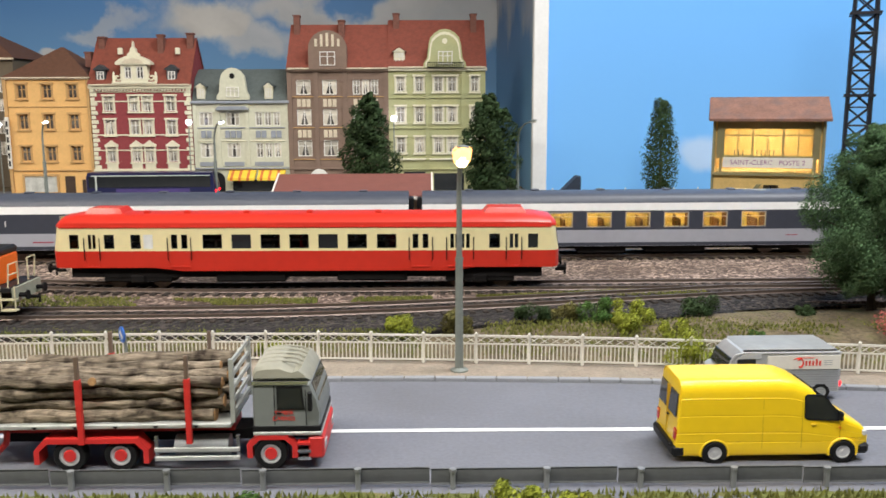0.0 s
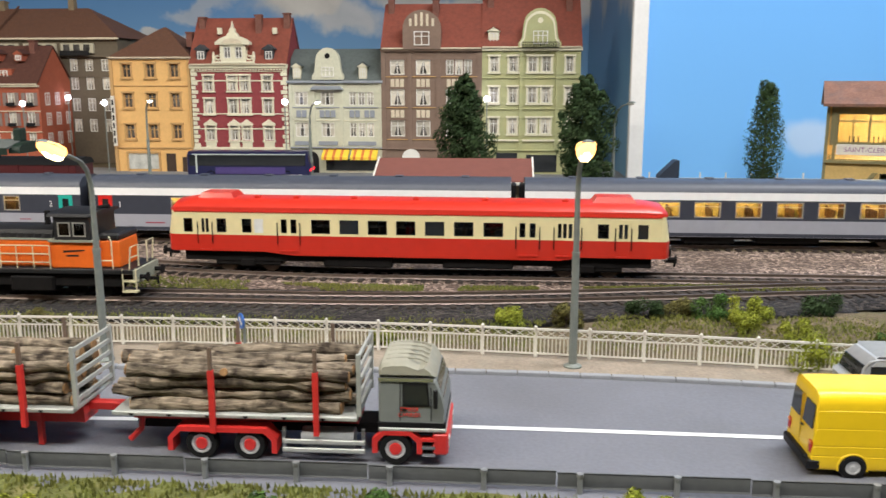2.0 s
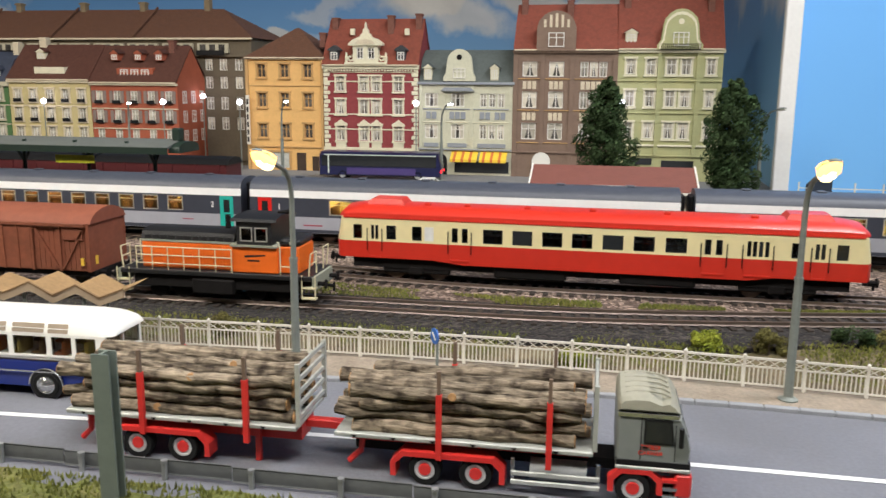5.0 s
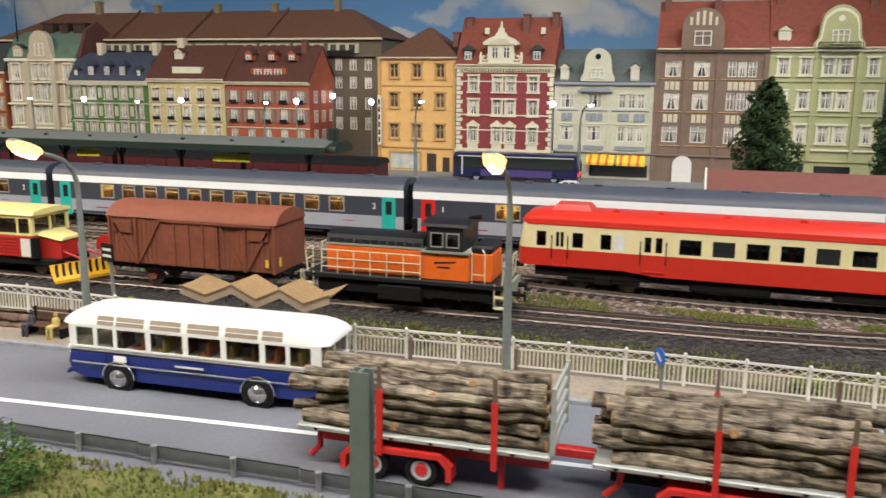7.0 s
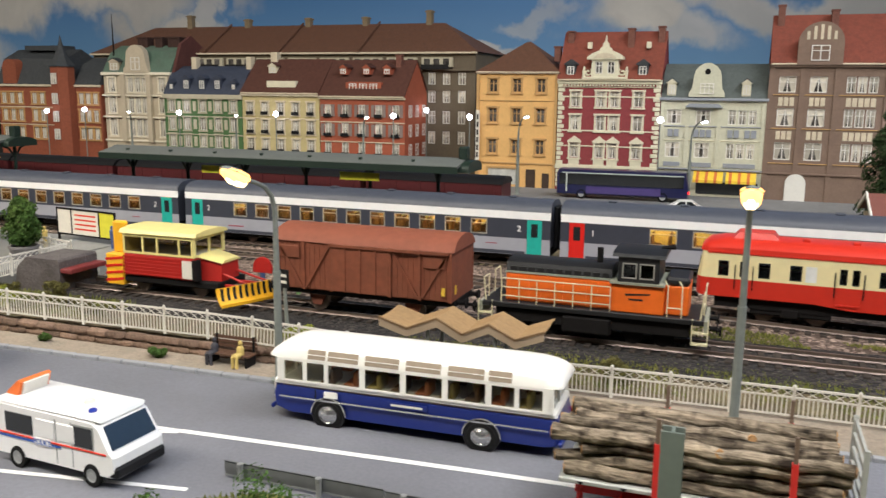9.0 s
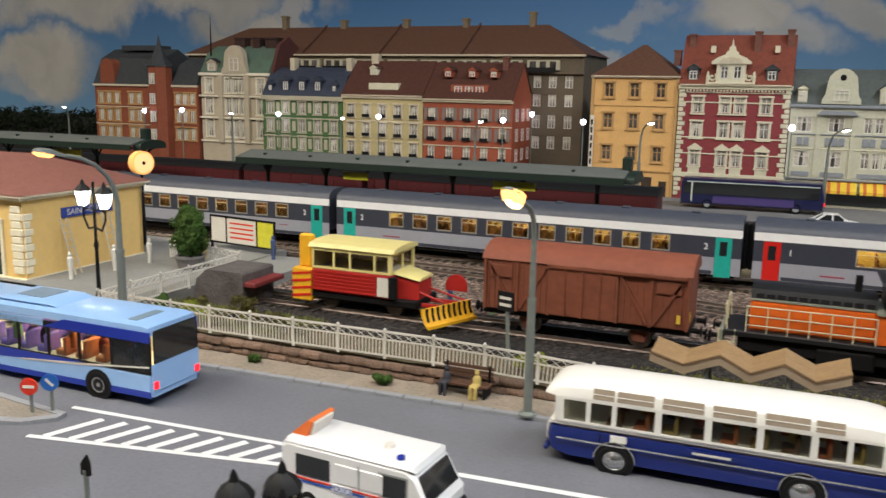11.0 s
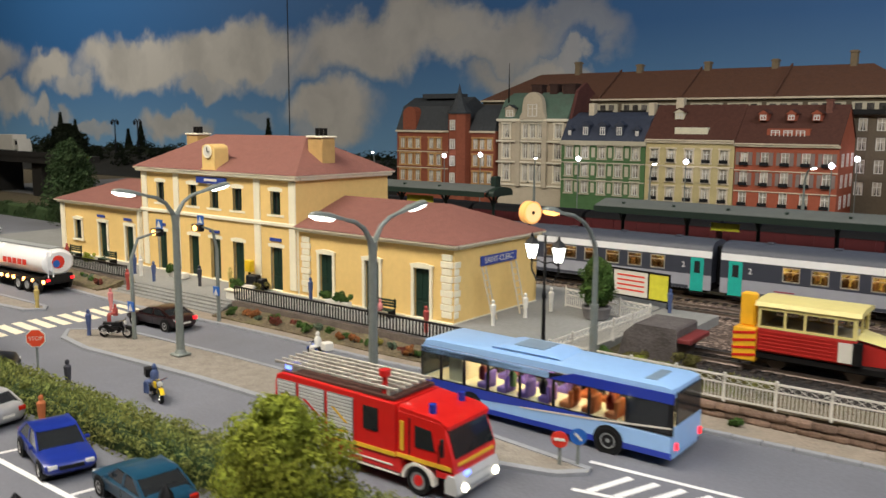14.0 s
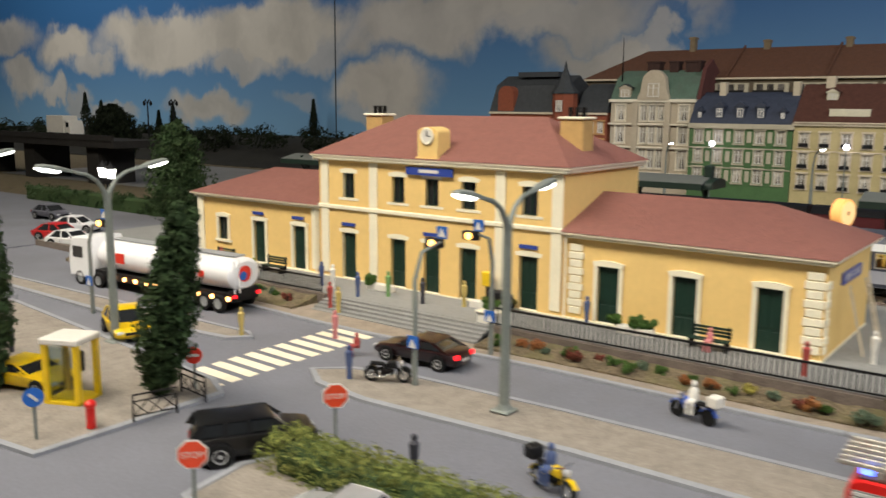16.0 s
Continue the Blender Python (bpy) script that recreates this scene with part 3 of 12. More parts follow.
part("gable_base", Geo().box(-34.25, 95.45, 13.85, -29.35, 96.3, 14.12, 0.05), trim_cream, gb)
part("pediment", Geo().prism([(-33.75, 15.95), (-29.85, 15.95), (-29.85, 16.2), (-30.4, 16.6), (-31.0, 16.85), (-31.8, 16.95), (-32.6, 16.85), (-33.2, 16.6), (-33.75, 16.2)], "y", 95.4, 96.6), trim_cream, gb)
# Darker stone colour stands for the shading inside the pediment.
part("pediment_field", Geo().prism([(-33.0, 16.1), (-30.6, 16.1), (-31.0, 16.5), (-31.8, 16.65), (-32.6, 16.5)], "y", 95.36, 95.45), trim_sand, gb)
part("finial", Geo().prism([(-32.5, 16.8), (-31.1, 16.8), (-31.2, 17.15), (-31.45, 17.3), (-31.5, 17.65), (-31.7, 17.85), (-31.75, 18.25), (-31.8, 18.5), (-31.85, 18.25), (-31.9, 17.85), (-32.1, 17.65), (-32.15, 17.3), (-32.4, 17.15)], "y", 95.65, 96.2), trim_cream, gb)
for s in (-1, 1):
    part("gable_scroll", Geo().tube([(-31.8 + s * (1.85 + (0.42 - 0.024 * k) * math.cos(k * 0.5 + 2.2)), 95.85, 14.6 + (0.42 - 0.024 * k) * math.sin(k * 0.5 + 2.2)) for k in range(15)], 0.1, 6), trim_cream, gb)
    part("pinnacle", Geo().lathe([(0.17, 0), (0.17, 0.5), (0.22, 0.55), (0.12, 0.75), (0.15, 0.9), (0.02, 1.15)], (-31.8 + s * 2.3, 95.85, 14.1), 8), trim_cream, gb)
for xx in (-32.45, -31.15):
    fr, pane = window_meshes(0.76, 1.26, 2, trim_white)
    win = part("window", fr, None, gb, "", at(xx, 95.68, 14.47))
    part("pane", pane, None, win)
part("dentil_row", (lambda g: [g.box(-36.5 + i * 0.34, 95.72, 13.12, -36.34 + i * 0.34, 96.0, 13.32) for i in range(31)][-1])(Geo()), trim_cream, h, angle=0)
for xx in (-35.6, -27.8):
    dormer(h, xx, 96.0, 14.2, 1.1, 1.2, slate, slate)
for xx in (-33.9, -27.5):
    part("skylight", Geo().box(xx - 0.25, 97.7, 17.2, xx + 0.25, 98.0, 17.9), trim_cream, h)
# pale green-white house
w_pale = mat("pale_mint_stucco", (0.56, 0.55, 0.42), 0.8, var=0.1, scale=0.8, bump=0.2)
h = house("pale mint town house with grey-green roof and round gable", -25.7, -15.1, 96.1, 7, Z0, 11.9, 15.6, w_pale, slate_green, [(9.25, 1.5), (5.7, 1.6)],
          [(-24.3, 1.5, 3), (-21.3, 1.5, 3), (-18.4, 0.8, 2), (-17.4, 0.8, 2), (-16.4, 0.8, 2)], None, "mansard",
          [(11.7, 0.3, 0.35, panel_blue), (8.95, 0.12, 0.12, panel_blue), (4.4, 0.15, 0.25, panel_blue), (7.5, 0.1, 0.08, trim_cream)])
for xx, n in ((-24.3, 2), (-21.3, 3), (-18.2, 2), (-16.5, 2)):
    for i in range(n):
        part("panel", Geo().box(xx - n * 0.32 + i * 0.64 + 0.06, 95.98, 7.9, xx - n * 0.32 + i * 0.64 + 0.58, 96.1, 8.7), panel_blue, h)
for xx, w in ((-24.3, 1.7), (-21.3, 2.2), (-17.4, 3.2)):
    part("panel", Geo().box(xx - w / 2, 95.98, 4.75, xx + w / 2, 96.1, 5.2), panel_blue, h)
for xx in (-25.5, -22.9, -19.7, -15.3):
    part("pilaster", Geo().box(xx - 0.2, 95.95, 4.6, xx + 0.2, 96.1, 11.7), w_pale, h)
part("bay_roof", Geo().prism([(-22.8, 11.4), (-19.8, 11.4), (-19.4, 11.0), (-23.2, 11.0)], "y", 95.6, 96.1), panel_blue, h)
gb = part("gable", Geo().prism(stepped(-21.1, 3.6, 12.1, 15.6), "y", 95.7, 96.5), w_pale, h, "round mint gable")
part("oculus", Geo().cyl((-21.1, 95.66, 14.7), (-21.1, 95.75, 14.7), 0.3, n=14), dark_metal, gb)
fr, pane = window_meshes(1.4, 1.1, 3, trim_white)
part("window", fr, None, gb, "", at(-21.1, 95.6, 12.4))
for xx in (-24.7, -17.2):
    dormer(h, xx, 96.0, 12.2, 0.9, 1.3, trim_cream, slate_green)
part("arch_door", Geo().prism(arch(-23.3, 1.7, Z0, 3.2), "y", 96.0, 96.12), black_pl, h, "dark arched doorway")
part("shop_window", Geo().box(-21.6, 96.0, 1.9, -15.4, 96.12, 3.2), pane_dark, h)
awn_y, awn_r = mat("yellow_awning", (0.8, 0.55, 0.05), 0.7), mat("orange_red_awning", (0.6, 0.16, 0.04), 0.7)
for a0, a1 in ((-21.9, -18.9), (-18.6, -15.6)):
    n = 10
    for i in range(n):
        xa, xb = a0 + (a1 - a0) * i / n, a0 + (a1 - a0) * (i + 1) / n
        part("awning_stripe", Geo().prism([(96.1, 4.3), (94.7, 3.5), (94.7, 3.2), (96.1, 4.0)], "x", xa, xb), awn_r if i % 3 == 1 else awn_y, h)
# brown house
w_brn = mat("mauve_brown_stucco", (0.2, 0.135, 0.1), 0.8, var=0.12, scale=0.8, bump=0.2)
h = house("mauve-brown town house with red tiled roof and arched gable", -15.0, -3.95, 96.0, 8.5, Z0, 15.4, 20.4, w_brn, tile_red, [(12.65, 1.6), (9.25, 1.8), (5.8, 1.8)],
          [(-13.3, 1.6, 2), (-10.4, 1.6, 2), (-7.4, 0.85, 2), (-6.4, 0.85, 2), (-5.4, 0.85, 2)], None, "gable",
          [(12.35, 0.1, 0.1, trim_ochre), (8.95, 0.1, 0.1, trim_ochre), (5.4, 0.1, 0.1, trim_ochre), (15.15, 0.3, 0.3, w_brn), (4.3, 0.2, 0.2, w_brn)], chimneys=[(-14.3, 99.6, 21.4), (-9.2, 99.2, 20.8)])
for xx, w in ((-13.3, 1.6), (-10.4, 1.6), (-6.4, 2.8)):
    for zz in (11.3, 7.9):
        n = int(w / 0.5)
        for i in range(n):
            part("panel", Geo().box(xx - w / 2 + i * w / n + 0.05, 95.95, zz, xx - w / 2 + (i + 1) * w / n - 0.07, 96.02, zz + 0.85), trim_sand, h)
for xx in (-14.85, -11.9, -8.7, -4.1):
    part("pilaster", Geo().box(xx - 0.25, 95.85, Z0, xx + 0.25, 96.0, 15.2), w_brn, h)
gb = part("gable", Geo().prism(arch(-10.5, 4.2, 15.4, 17.6, 14, 0.95), "y", 95.5, 96.6), w_brn, h, "arched brown gable with cream timber strips")
for i in range(-2, 3):
    part("strip", Geo().box(-10.5 + i * 0.62 - 0.14, 95.44, 17.85 + 0.0 * i, -10.5 + i * 0.62 + 0.14, 95.5, 19.3 - 0.16 * i * i), trim_sand, gb)
fr, pane = window_meshes(1.7, 1.5, 2, trim_white)
part("window", fr, None, gb, "", at(-10.5, 95.4, 15.8))
part("arch_door", Geo().prism(arch(-11.8, 2.0, Z0, 3.4), "y", 95.7, 96.0), trim_white, h, "white arched entrance")
# green house
w_grn = mat("pale_green_stucco", (0.38, 0.385, 0.2), 0.8, var=0.1, scale=0.8, bump=0.2, stain=(0.45, 0.42, 0.2), stain_amount=0.5)
h = house("pale green town house with red roof and curved gable", -3.85, 7.0, 96.0, 8.5, Z0, 15.5, 20.9, w_grn, tile_red, [(12.95, 1.6), (9.55, 1.7), (6.15, 1.7)],
          [(-2.5, 0.95, 2), (-0.4, 0.95, 2), (1.73, 1.0, 2), (3.27, 1.0, 2), (5.8, 0.85, 2)], trim_cream, "gable",
          [(12.2, 0.15, 0.15, w_grn), (8.8, 0.15, 0.15, w_grn), (5.3, 0.2, 0.25, trim_cream), (15.2, 0.35, 0.3, trim_cream), (4.2, 0.2, 0.2, w_grn)], chimneys=[(-3.0, 99.8, 21.6), (5.8, 99.4, 21.5)])
for xx in (0.5, 4.5):
    part("pilaster", Geo().box(xx - 0.2, 95.7, 4.4, xx + 0.2, 96.0, 15.2), w_grn, h)
gb = part("gable", Geo().prism(stepped(2.45, 4.7, 15.5, 19.7), "y", 95.5, 96.6), w_grn, h, "curved green gable")
part("gable_trim", Geo().prism(stepped(2.45, 4.3, 15.6, 19.4), "y", 95.46, 95.5), trim_cream, gb)
part("gable_face", Geo().prism(stepped(2.45, 3.9, 15.6, 19.1), "y", 95.42, 95.46), w_grn, gb)
part("medallion", Geo().cyl((2.45, 95.38, 18.4), (2.45, 95.45, 18.4), 0.3, n=14), trim_cream, gb)
fr, pane = window_meshes(1.6, 1.4, 3, trim_white)
part("window", fr, None, gb, "", at(2.5, 95.3, 15.9))
bal = Geo().box(0.5, 95.0, 15.45, 4.5, 95.05, 15.55).box(0.5, 95.0, 16.05, 4.5, 95.05, 16.12)
for i in range(21):
    bal.box(0.5 + i * 0.2 - 0.03, 95.0, 15.5, 0.5 + i * 0.2 + 0.03, 95.05, 16.1)
part("balcony_rail", bal, dark_metal, h, angle=0)
dormer(h, -2.6, 96.2, 16.0, 1.2, 1.3, trim_cream, tile_red)
part("shop_window", Geo().box(1.2, 95.9, 1.9, 4.6, 96.02, 3.8), pane_dark, h, "dark shop window")
part("shop_window", Geo().box(-2.2, 95.9, 3.3, 0.2, 96.02, 4.0), pane_dark, h)

# left group
w_r1 = mat("brick_red_stucco", (0.34, 0.088, 0.045), 0.8, var=0.12, scale=0.8, bump=0.2)
h = house("brick-red town house with steep dark red roof", -68.0, -56.4, 98.5, 8, Z0, 11.5, 16.0, w_r1, tile_wine, [(9.1, 1.5), (6.7, 1.6), (4.3, 1.6)],
          [(-66.9, 0.95, 2), (-64.5, 0.95, 2), (-62.2, 0.95, 2), (-59.9, 0.95, 2), (-57.6, 0.95, 2)], None, "gable", [(8.35, 0.14, 0.1, trim_sand), (5.9, 0.14, 0.1, trim_sand), (11.25, 0.25, 0.3, trim_sand)],
          balcony=black_pl, chimneys=[(-58.5, 102.0, 16.6)])
for cx in (-66.9, -64.5, -62.2, -59.9, -57.6):
    for z in (9.1, 6.7):
        for s in (-1, 1):
            part("shutter", Geo().box(cx + s * 0.75 - 0.22, 98.4, z, cx + s * 0.75 + 0.22, 98.5, z + 1.5), mat("grey_shutter", (0.22, 0.17, 0.15)) if "grey_shutter" not in bpy.data.materials else bpy.data.materials["grey_shutter"], h)
for y in (100.3, 102.6, 104.9):
    for z in (9.1, 6.7, 4.3):
        win = add_window(h, -56.35, y, z, 1.0, 1.5, 2, None, 90)
part("wide_dormer", Geo().prism([(99.0, 12.3), (99.0, 13.3), (100.4, 13.5), (100.4, 12.3)], "x", -64.6, -59.8), w_r1, h)
for xx in (-63.6, -62.2, -60.8):
    fr, pane = window_meshes(1.0, 0.8, 2, trim_white)
    part("window", fr, None, h, "", at(xx, 98.9, 12.4))
for xx in (-65.4, -62.2, -59.4):
    dormer(h, xx, 100.0, 14.3, 1.0, 0.8, w_r1, tile_wine)
w_crm = mat("cream_yellow_stucco", (0.5, 0.42, 0.21), 0.8, var=0.1, scale=0.8, bump=0.2)
h = house("cream town house with brown window surrounds and red-brown roof", -79.4, -68.1, 98.5, 8, Z0, 11.8, 16.1, w_crm, tile_wine, [(9.2, 1.5), (6.8, 1.6), (4.4, 1.6)],
          [(-78.2, 0.95, 2), (-76.0, 0.95, 2), (-73.7, 0.95, 2), (-71.5, 0.95, 2), (-69.3, 0.95, 2)], trim_sand, "gable", [(8.6, 0.12, 0.1, trim_sand), (11.5, 0.3, 0.3, trim_sand)], balcony=black_pl)
part("dormer_strip", Geo().box(-75.8, 98.75, 12.35, -71.6, 100.6, 13.45), trim_cream, h, "long white dormer")
dormer(h, -76.0, 100.6, 14.4, 1.2, 0.9, trim_cream, tile_wine)
part("chimney", Geo().box(-77.1, 102.0, 15.0, -76.1, 103.0, 17.2, 0.05), trim_sand, h)
trim_dull = mat("dull_stone_trim", (0.46, 0.42, 0.31), 0.8, var=0.12, scale=1)
w_grn2 = mat("bottle_green_stucco", (0.07, 0.15, 0.055), 0.8, var=0.12, scale=0.8, bump=0.2)
h = house("bottle-green town house with blue slate mansard roof", -91.7, -79.5, 98.5, 8, Z0, 11.6, 15.4, w_grn2, slate_blue, [(9.3, 1.5), (6.9, 1.6), (4.6, 1.6)],
          [(-90.5, 0.95, 2), (-88.1, 0.95, 2), (-85.6, 0.95, 2), (-83.2, 0.95, 2), (-80.8, 0.95, 2)], trim_dull, "mansard", [(8.6, 0.14, 0.1, trim_dull), (6.2, 0.14, 0.1, trim_dull), (11.0, 0.6, 0.3, trim_dull)])
for cx in (-89.3, -86.85, -84.4, -82.0):
    for z in (9.3, 6.9, 4.6):
        part("panel", Geo().box(cx - 0.25, 98.4, z + 0.1, cx + 0.25, 98.5, z + 1.4), trim_dull, h)
for xx, s in ((-90.6, 0.6), (-88.2, 1.0), (-85.7, 1.0), (-83.3, 1.0), (-80.8, 0.6)):
    dormer(h, xx, 98.7, 12.2, s, 1.4 * s, slate_blue, slate_blue)
for xx in (-88.9, -80.2):
    part("chimney", Geo().box(xx - 0.4, 101.5, 14.5, xx + 0.4, 102.5, 16.6, 0.05), trim_sand, h)
trim_ivory = mat("pale_ivory_trim", (0.78, 0.72, 0.58), 0.8, var=0.1, scale=1)
w_wht = mat("ivory_stucco", (0.5, 0.43, 0.32), 0.8, var=0.1, scale=0.8, bump=0.2)
# Thin brown bands at 10.95 and 7.95 paint shadow lines under the ledges.
h = house("ivory town house with bay, round gable and copper roof", -103.2, -91.8, 100.2, 8, Z0, 14.4, 18.3, w_wht, copper, [(11.8, 1.9), (8.9, 2.1), (5.7, 2.3)],
          [(-101.8, 1.2, 2), (-98.6, 0.9, 2), (-97.4, 0.9, 2), (-96.2, 0.9, 2), (-93.2, 1.2, 2)], trim_ivory, "mansard", [(11.2, 0.22, 0.4, trim_ivory), (10.95, 0.14, 0.06, tile_brown), (8.2, 0.22, 0.4, trim_ivory), (7.95, 0.14, 0.06, tile_brown), (4.9, 0.25, 0.25, trim_ivory), (14.1, 0.4, 0.4, trim_ivory)])
for xx in (-99.6, -95.2):
    part("bay_pilaster", Geo().box(xx - 0.35, 99.6, 4.9, xx + 0.35, 100.2, 14.2), w_wht, h)
gb = part("gable", Geo().prism(stepped(-97.2, 4.2, 14.4, 18.2), "y", 99.7, 100.6), w_wht, h, "round ivory gable")
fr, pane = window_meshes(1.5, 1.7, 2, trim_white)
part("window", fr, None, gb, "", at(-97.2, 99.6, 14.8))
dormer(h, -101.3, 100.2, 14.6, 1.6, 1.3, w_wht, slate)
part("fire_wall", Geo().prism([(100.4, 14.4), (102.2, 18.4), (104.5, 19.6), (109, 17.0), (112, 14.0), (112, 11), (100.4, 11)], "x", -91.78, -91.3), mat("maroon_fire_wall", (0.1, 0.035, 0.03), 0.85, var=0.2), h, "bare maroon fire wall")
sooty = mat("sooty_brick_chimney", (0.05, 0.025, 0.02), 0.9, var=0.3, scale=2)
for xx, w in ((-98.9, 1.7), (-96.1, 1.2), (-93.6, 2.0)):
    ch = part("chimney", Geo().box(xx - w / 2, 103.5, 17.0, xx + w / 2, 105.0, 19.2, 0.05), sooty, h)
    part("chimney_cap", Geo().box(xx - w / 2 - 0.12, 103.4, 19.2, xx + w / 2 + 0.12, 105.1, 19.45, 0.04), sooty, ch)
part("spire", Geo().tube([(-102.4, 101.6, 15), (-102.4, 101.6, 18.6), (-102.4, 101.6, 22.5)], [0.12, 0.1, 0.03], 6), dark_metal, h)
# brick corner house
w_brk = mat("orange_red_brick", (0.25, 0.07, 0.035), 0.8, var=0.2, scale=3, bump=0.4)
h = house("orange brick corner house with dark mansard roof", -121.3, -109.5, 98.6, 9, Z0, 12.7, 17.8, w_brk, slate, [(10.0, 1.5), (7.5, 1.6), (5.0, 1.6)],
          [(-120.1, 0.9, 2), (-118.6, 0.9, 2), (-117.1, 0.9, 2), (-114.4, 0.9, 2), (-113.0, 0.9, 2)], trim_ochre, "mansard", [(12.4, 0.3, 0.3, trim_sand), (9.4, 0.14, 0.1, trim_sand), (6.9, 0.14, 0.1, trim_sand)])
part("dormer_gable", Geo().prism(arch(-118.6, 2.6, 12.6, 15.0), "y", 98.4, 100.0), w_brk, h)
part("roof_deck", Geo().box(-118.5, 101.5, 17.6, -112.0, 104.6, 18.3), slate, h)
tw = part("corner_tower", Geo().rings([[(-109.6 + 1.7 * math.cos(k * math.pi / 4 + 0.39), 99.2 + 1.7 * math.sin(k * math.pi / 4 + 0.39), z) for k in range(8)] for z in (Z0, 15.2)]), w_brk, h)
part("tower_cap", Geo().rings([[(-109.6 + r * math.cos(k * math.pi / 4 + 0.39), 99.2 + r * math.sin(k * math.pi / 4 + 0.39), z) for k in range(8)] for r, z in ((1.9, 15.2), (1.9, 15.4), (1.1, 16.4), (0.3, 18.4), (0.03, 19.6))]), slate, tw)
for z in (5.0, 7.5, 10.0, 12.8):
    add_window(h, -109.6, 97.4, z, 0.9, 1.5, 2)
h = house("shaded orange brick wing of the corner house", -108.0, -103.6, 99.8, 8, Z0, 12.7, 16.6, w_brk, slate, [(10.0, 1.5), (7.5, 1.6), (5.0, 1.6)],
          [(-107.0, 0.9, 2), (-105.8, 0.9, 2), (-104.5, 0.9, 2)], trim_ochre, "mansard", [(12.4, 0.3, 0.3, trim_sand)])
# large grey building behind
brown_chim = mat("brown_plaster_chimney", (0.2, 0.15, 0.09), 0.85, var=0.2, scale=2, bump=0.3)
w_gry = mat("olive_grey_stucco", (0.125, 0.1, 0.068), 0.85, var=0.12, scale=0.5, bump=0.2)
h = house("long olive-grey apartment block with brown hipped roof", -110.0, -49.8, 106.0, 13, Z0, 17.3, 21.4, w_gry, tile_brown, [(13.2, 1.5), (10.9, 1.5), (8.2, 1.6), (5.6, 1.6)],
          [(-55.7, 1.0, 2), (-53.7, 1.0, 2), (-51.6, 1.0, 2)], None, "hip", [(14.9, 0.25, 0.4, w_gry), (17.05, 0.25, 0.5, trim_sand)], group="back row of houses")
for i in range(11):
    xx = -106 + i * 4.9
    ga = part("gallery", Geo().box(xx, 105.6, 15.4, xx + 4.2, 106.0, 16.6), trim_dull, h, "pale gallery strip")
    for k in range(3):
        part("gallery_window", Geo().box(xx + 0.35 + k * 1.3, 105.55, 15.7, xx + 1.15 + k * 1.3, 105.62, 16.45), pane_house, ga)
    part("gallery_rail", Geo().box(xx, 105.2, 15.1, xx + 3.8, 105.3, 15.7), black_pl, h)
for xx in (-97, -87, -77, -68, -58.5):
    part("chimney", Geo().box(xx - 0.4, 112, 20.5, xx + 0.4, 113, 22.4 + (0.7 if xx in (-97, -58.5) else 0), 0.06).box(xx - 0.5, 111.9, 22.1 + (0.7 if xx in (-97, -58.5) else 0), xx + 0.5, 113.1, 22.3 + (0.7 if xx in (-97, -58.5) else 0)), brown_chim, h)
for xx in (-90, -78, -66):
    part("roof_rib", Geo().prism([(105.4, 17.3), (112.4, 21.5), (112.4, 21.75), (105.4, 17.6)], "x", xx, xx + 0.25), tile_brown, h)

# ---- railway ----
RT = 2.45  # top of rail


def smooth01(t):
    t = min(1.0, max(0.0, t))
    return t * t * (3 - 2 * t)


def track_far(x):
    return 51.0


def track_mid(x):
    return 42.0 + 5.0 * smooth01((-8 - x) / 37)


def track_near(x):
    return 36.9 + 4.6 * smooth01((x + 10) / 36)


def sweep(fy, x0, x1, pts, step=2.0):
    """A section of (across, up) points carried along a track line."""
    g = Geo()
    n = max(2, int((x1 - x0) / step) + 1)
    rows = []
    for i in range(n):
        x = x0 + (x1 - x0) * i / (n - 1)
        d = (fy(x + 0.5) - fy(x - 0.5))
        c = math.hypot(1, d)
        rows.append([(x - d / c * a, fy(x) + a / c, z) for a, z in pts])
    return g.rings(rows)


sleeper_mesh = Geo().box(-0.13, -1.3, 0, 0.13, 1.3, 0.16, 0.03).mesh("sleeper", sleeper_m, 0)


def track(fy, x0, x1, label, bed, bed_label):
    t = thing("track", at(0, 0, 0), label, "track", "railway tracks")
    for s in (-0.74, 0.74):
        part("rail", sweep(fy, x0, x1, [(s - 0.08, RT - 0.2), (s + 0.08, RT - 0.2), (s + 0.03, RT - 0.14), (s + 0.048, RT - 0.05), (s + 0.048, RT), (s - 0.048, RT), (s - 0.048, RT - 0.05), (s - 0.03, RT - 0.14)]), rail_m, t)
    part("ballast_bed", sweep(fy, x0, x1, [(-2.3, 1.9), (-1.65, RT - 0.27), (1.65, RT - 0.27), (2.3, 1.9)]), bed, t, bed_label)
    k = 0
    x = x0 + 0.5
    while x < x1 and k < 290:
        d = fy(x + 0.5) - fy(x - 0.5)
        part("sleeper", sleeper_mesh, None, t, "", at(x, fy(x), RT - 0.34, 0, 0, math.degrees(math.atan(d))))
        x += 0.62
        k += 1
    return t


track(track_far, -135, 45, "railway track with brown ballast under the long coaches", ballast_m, "brown stone ballast")
track(track_mid, -118, 50, "railway track with brown ballast under the railcar", ballast_m, "brown stone ballast")
track(track_near, -50, 38, "sooty siding track beside the fence", ballast_dark, "black sooty ballast")

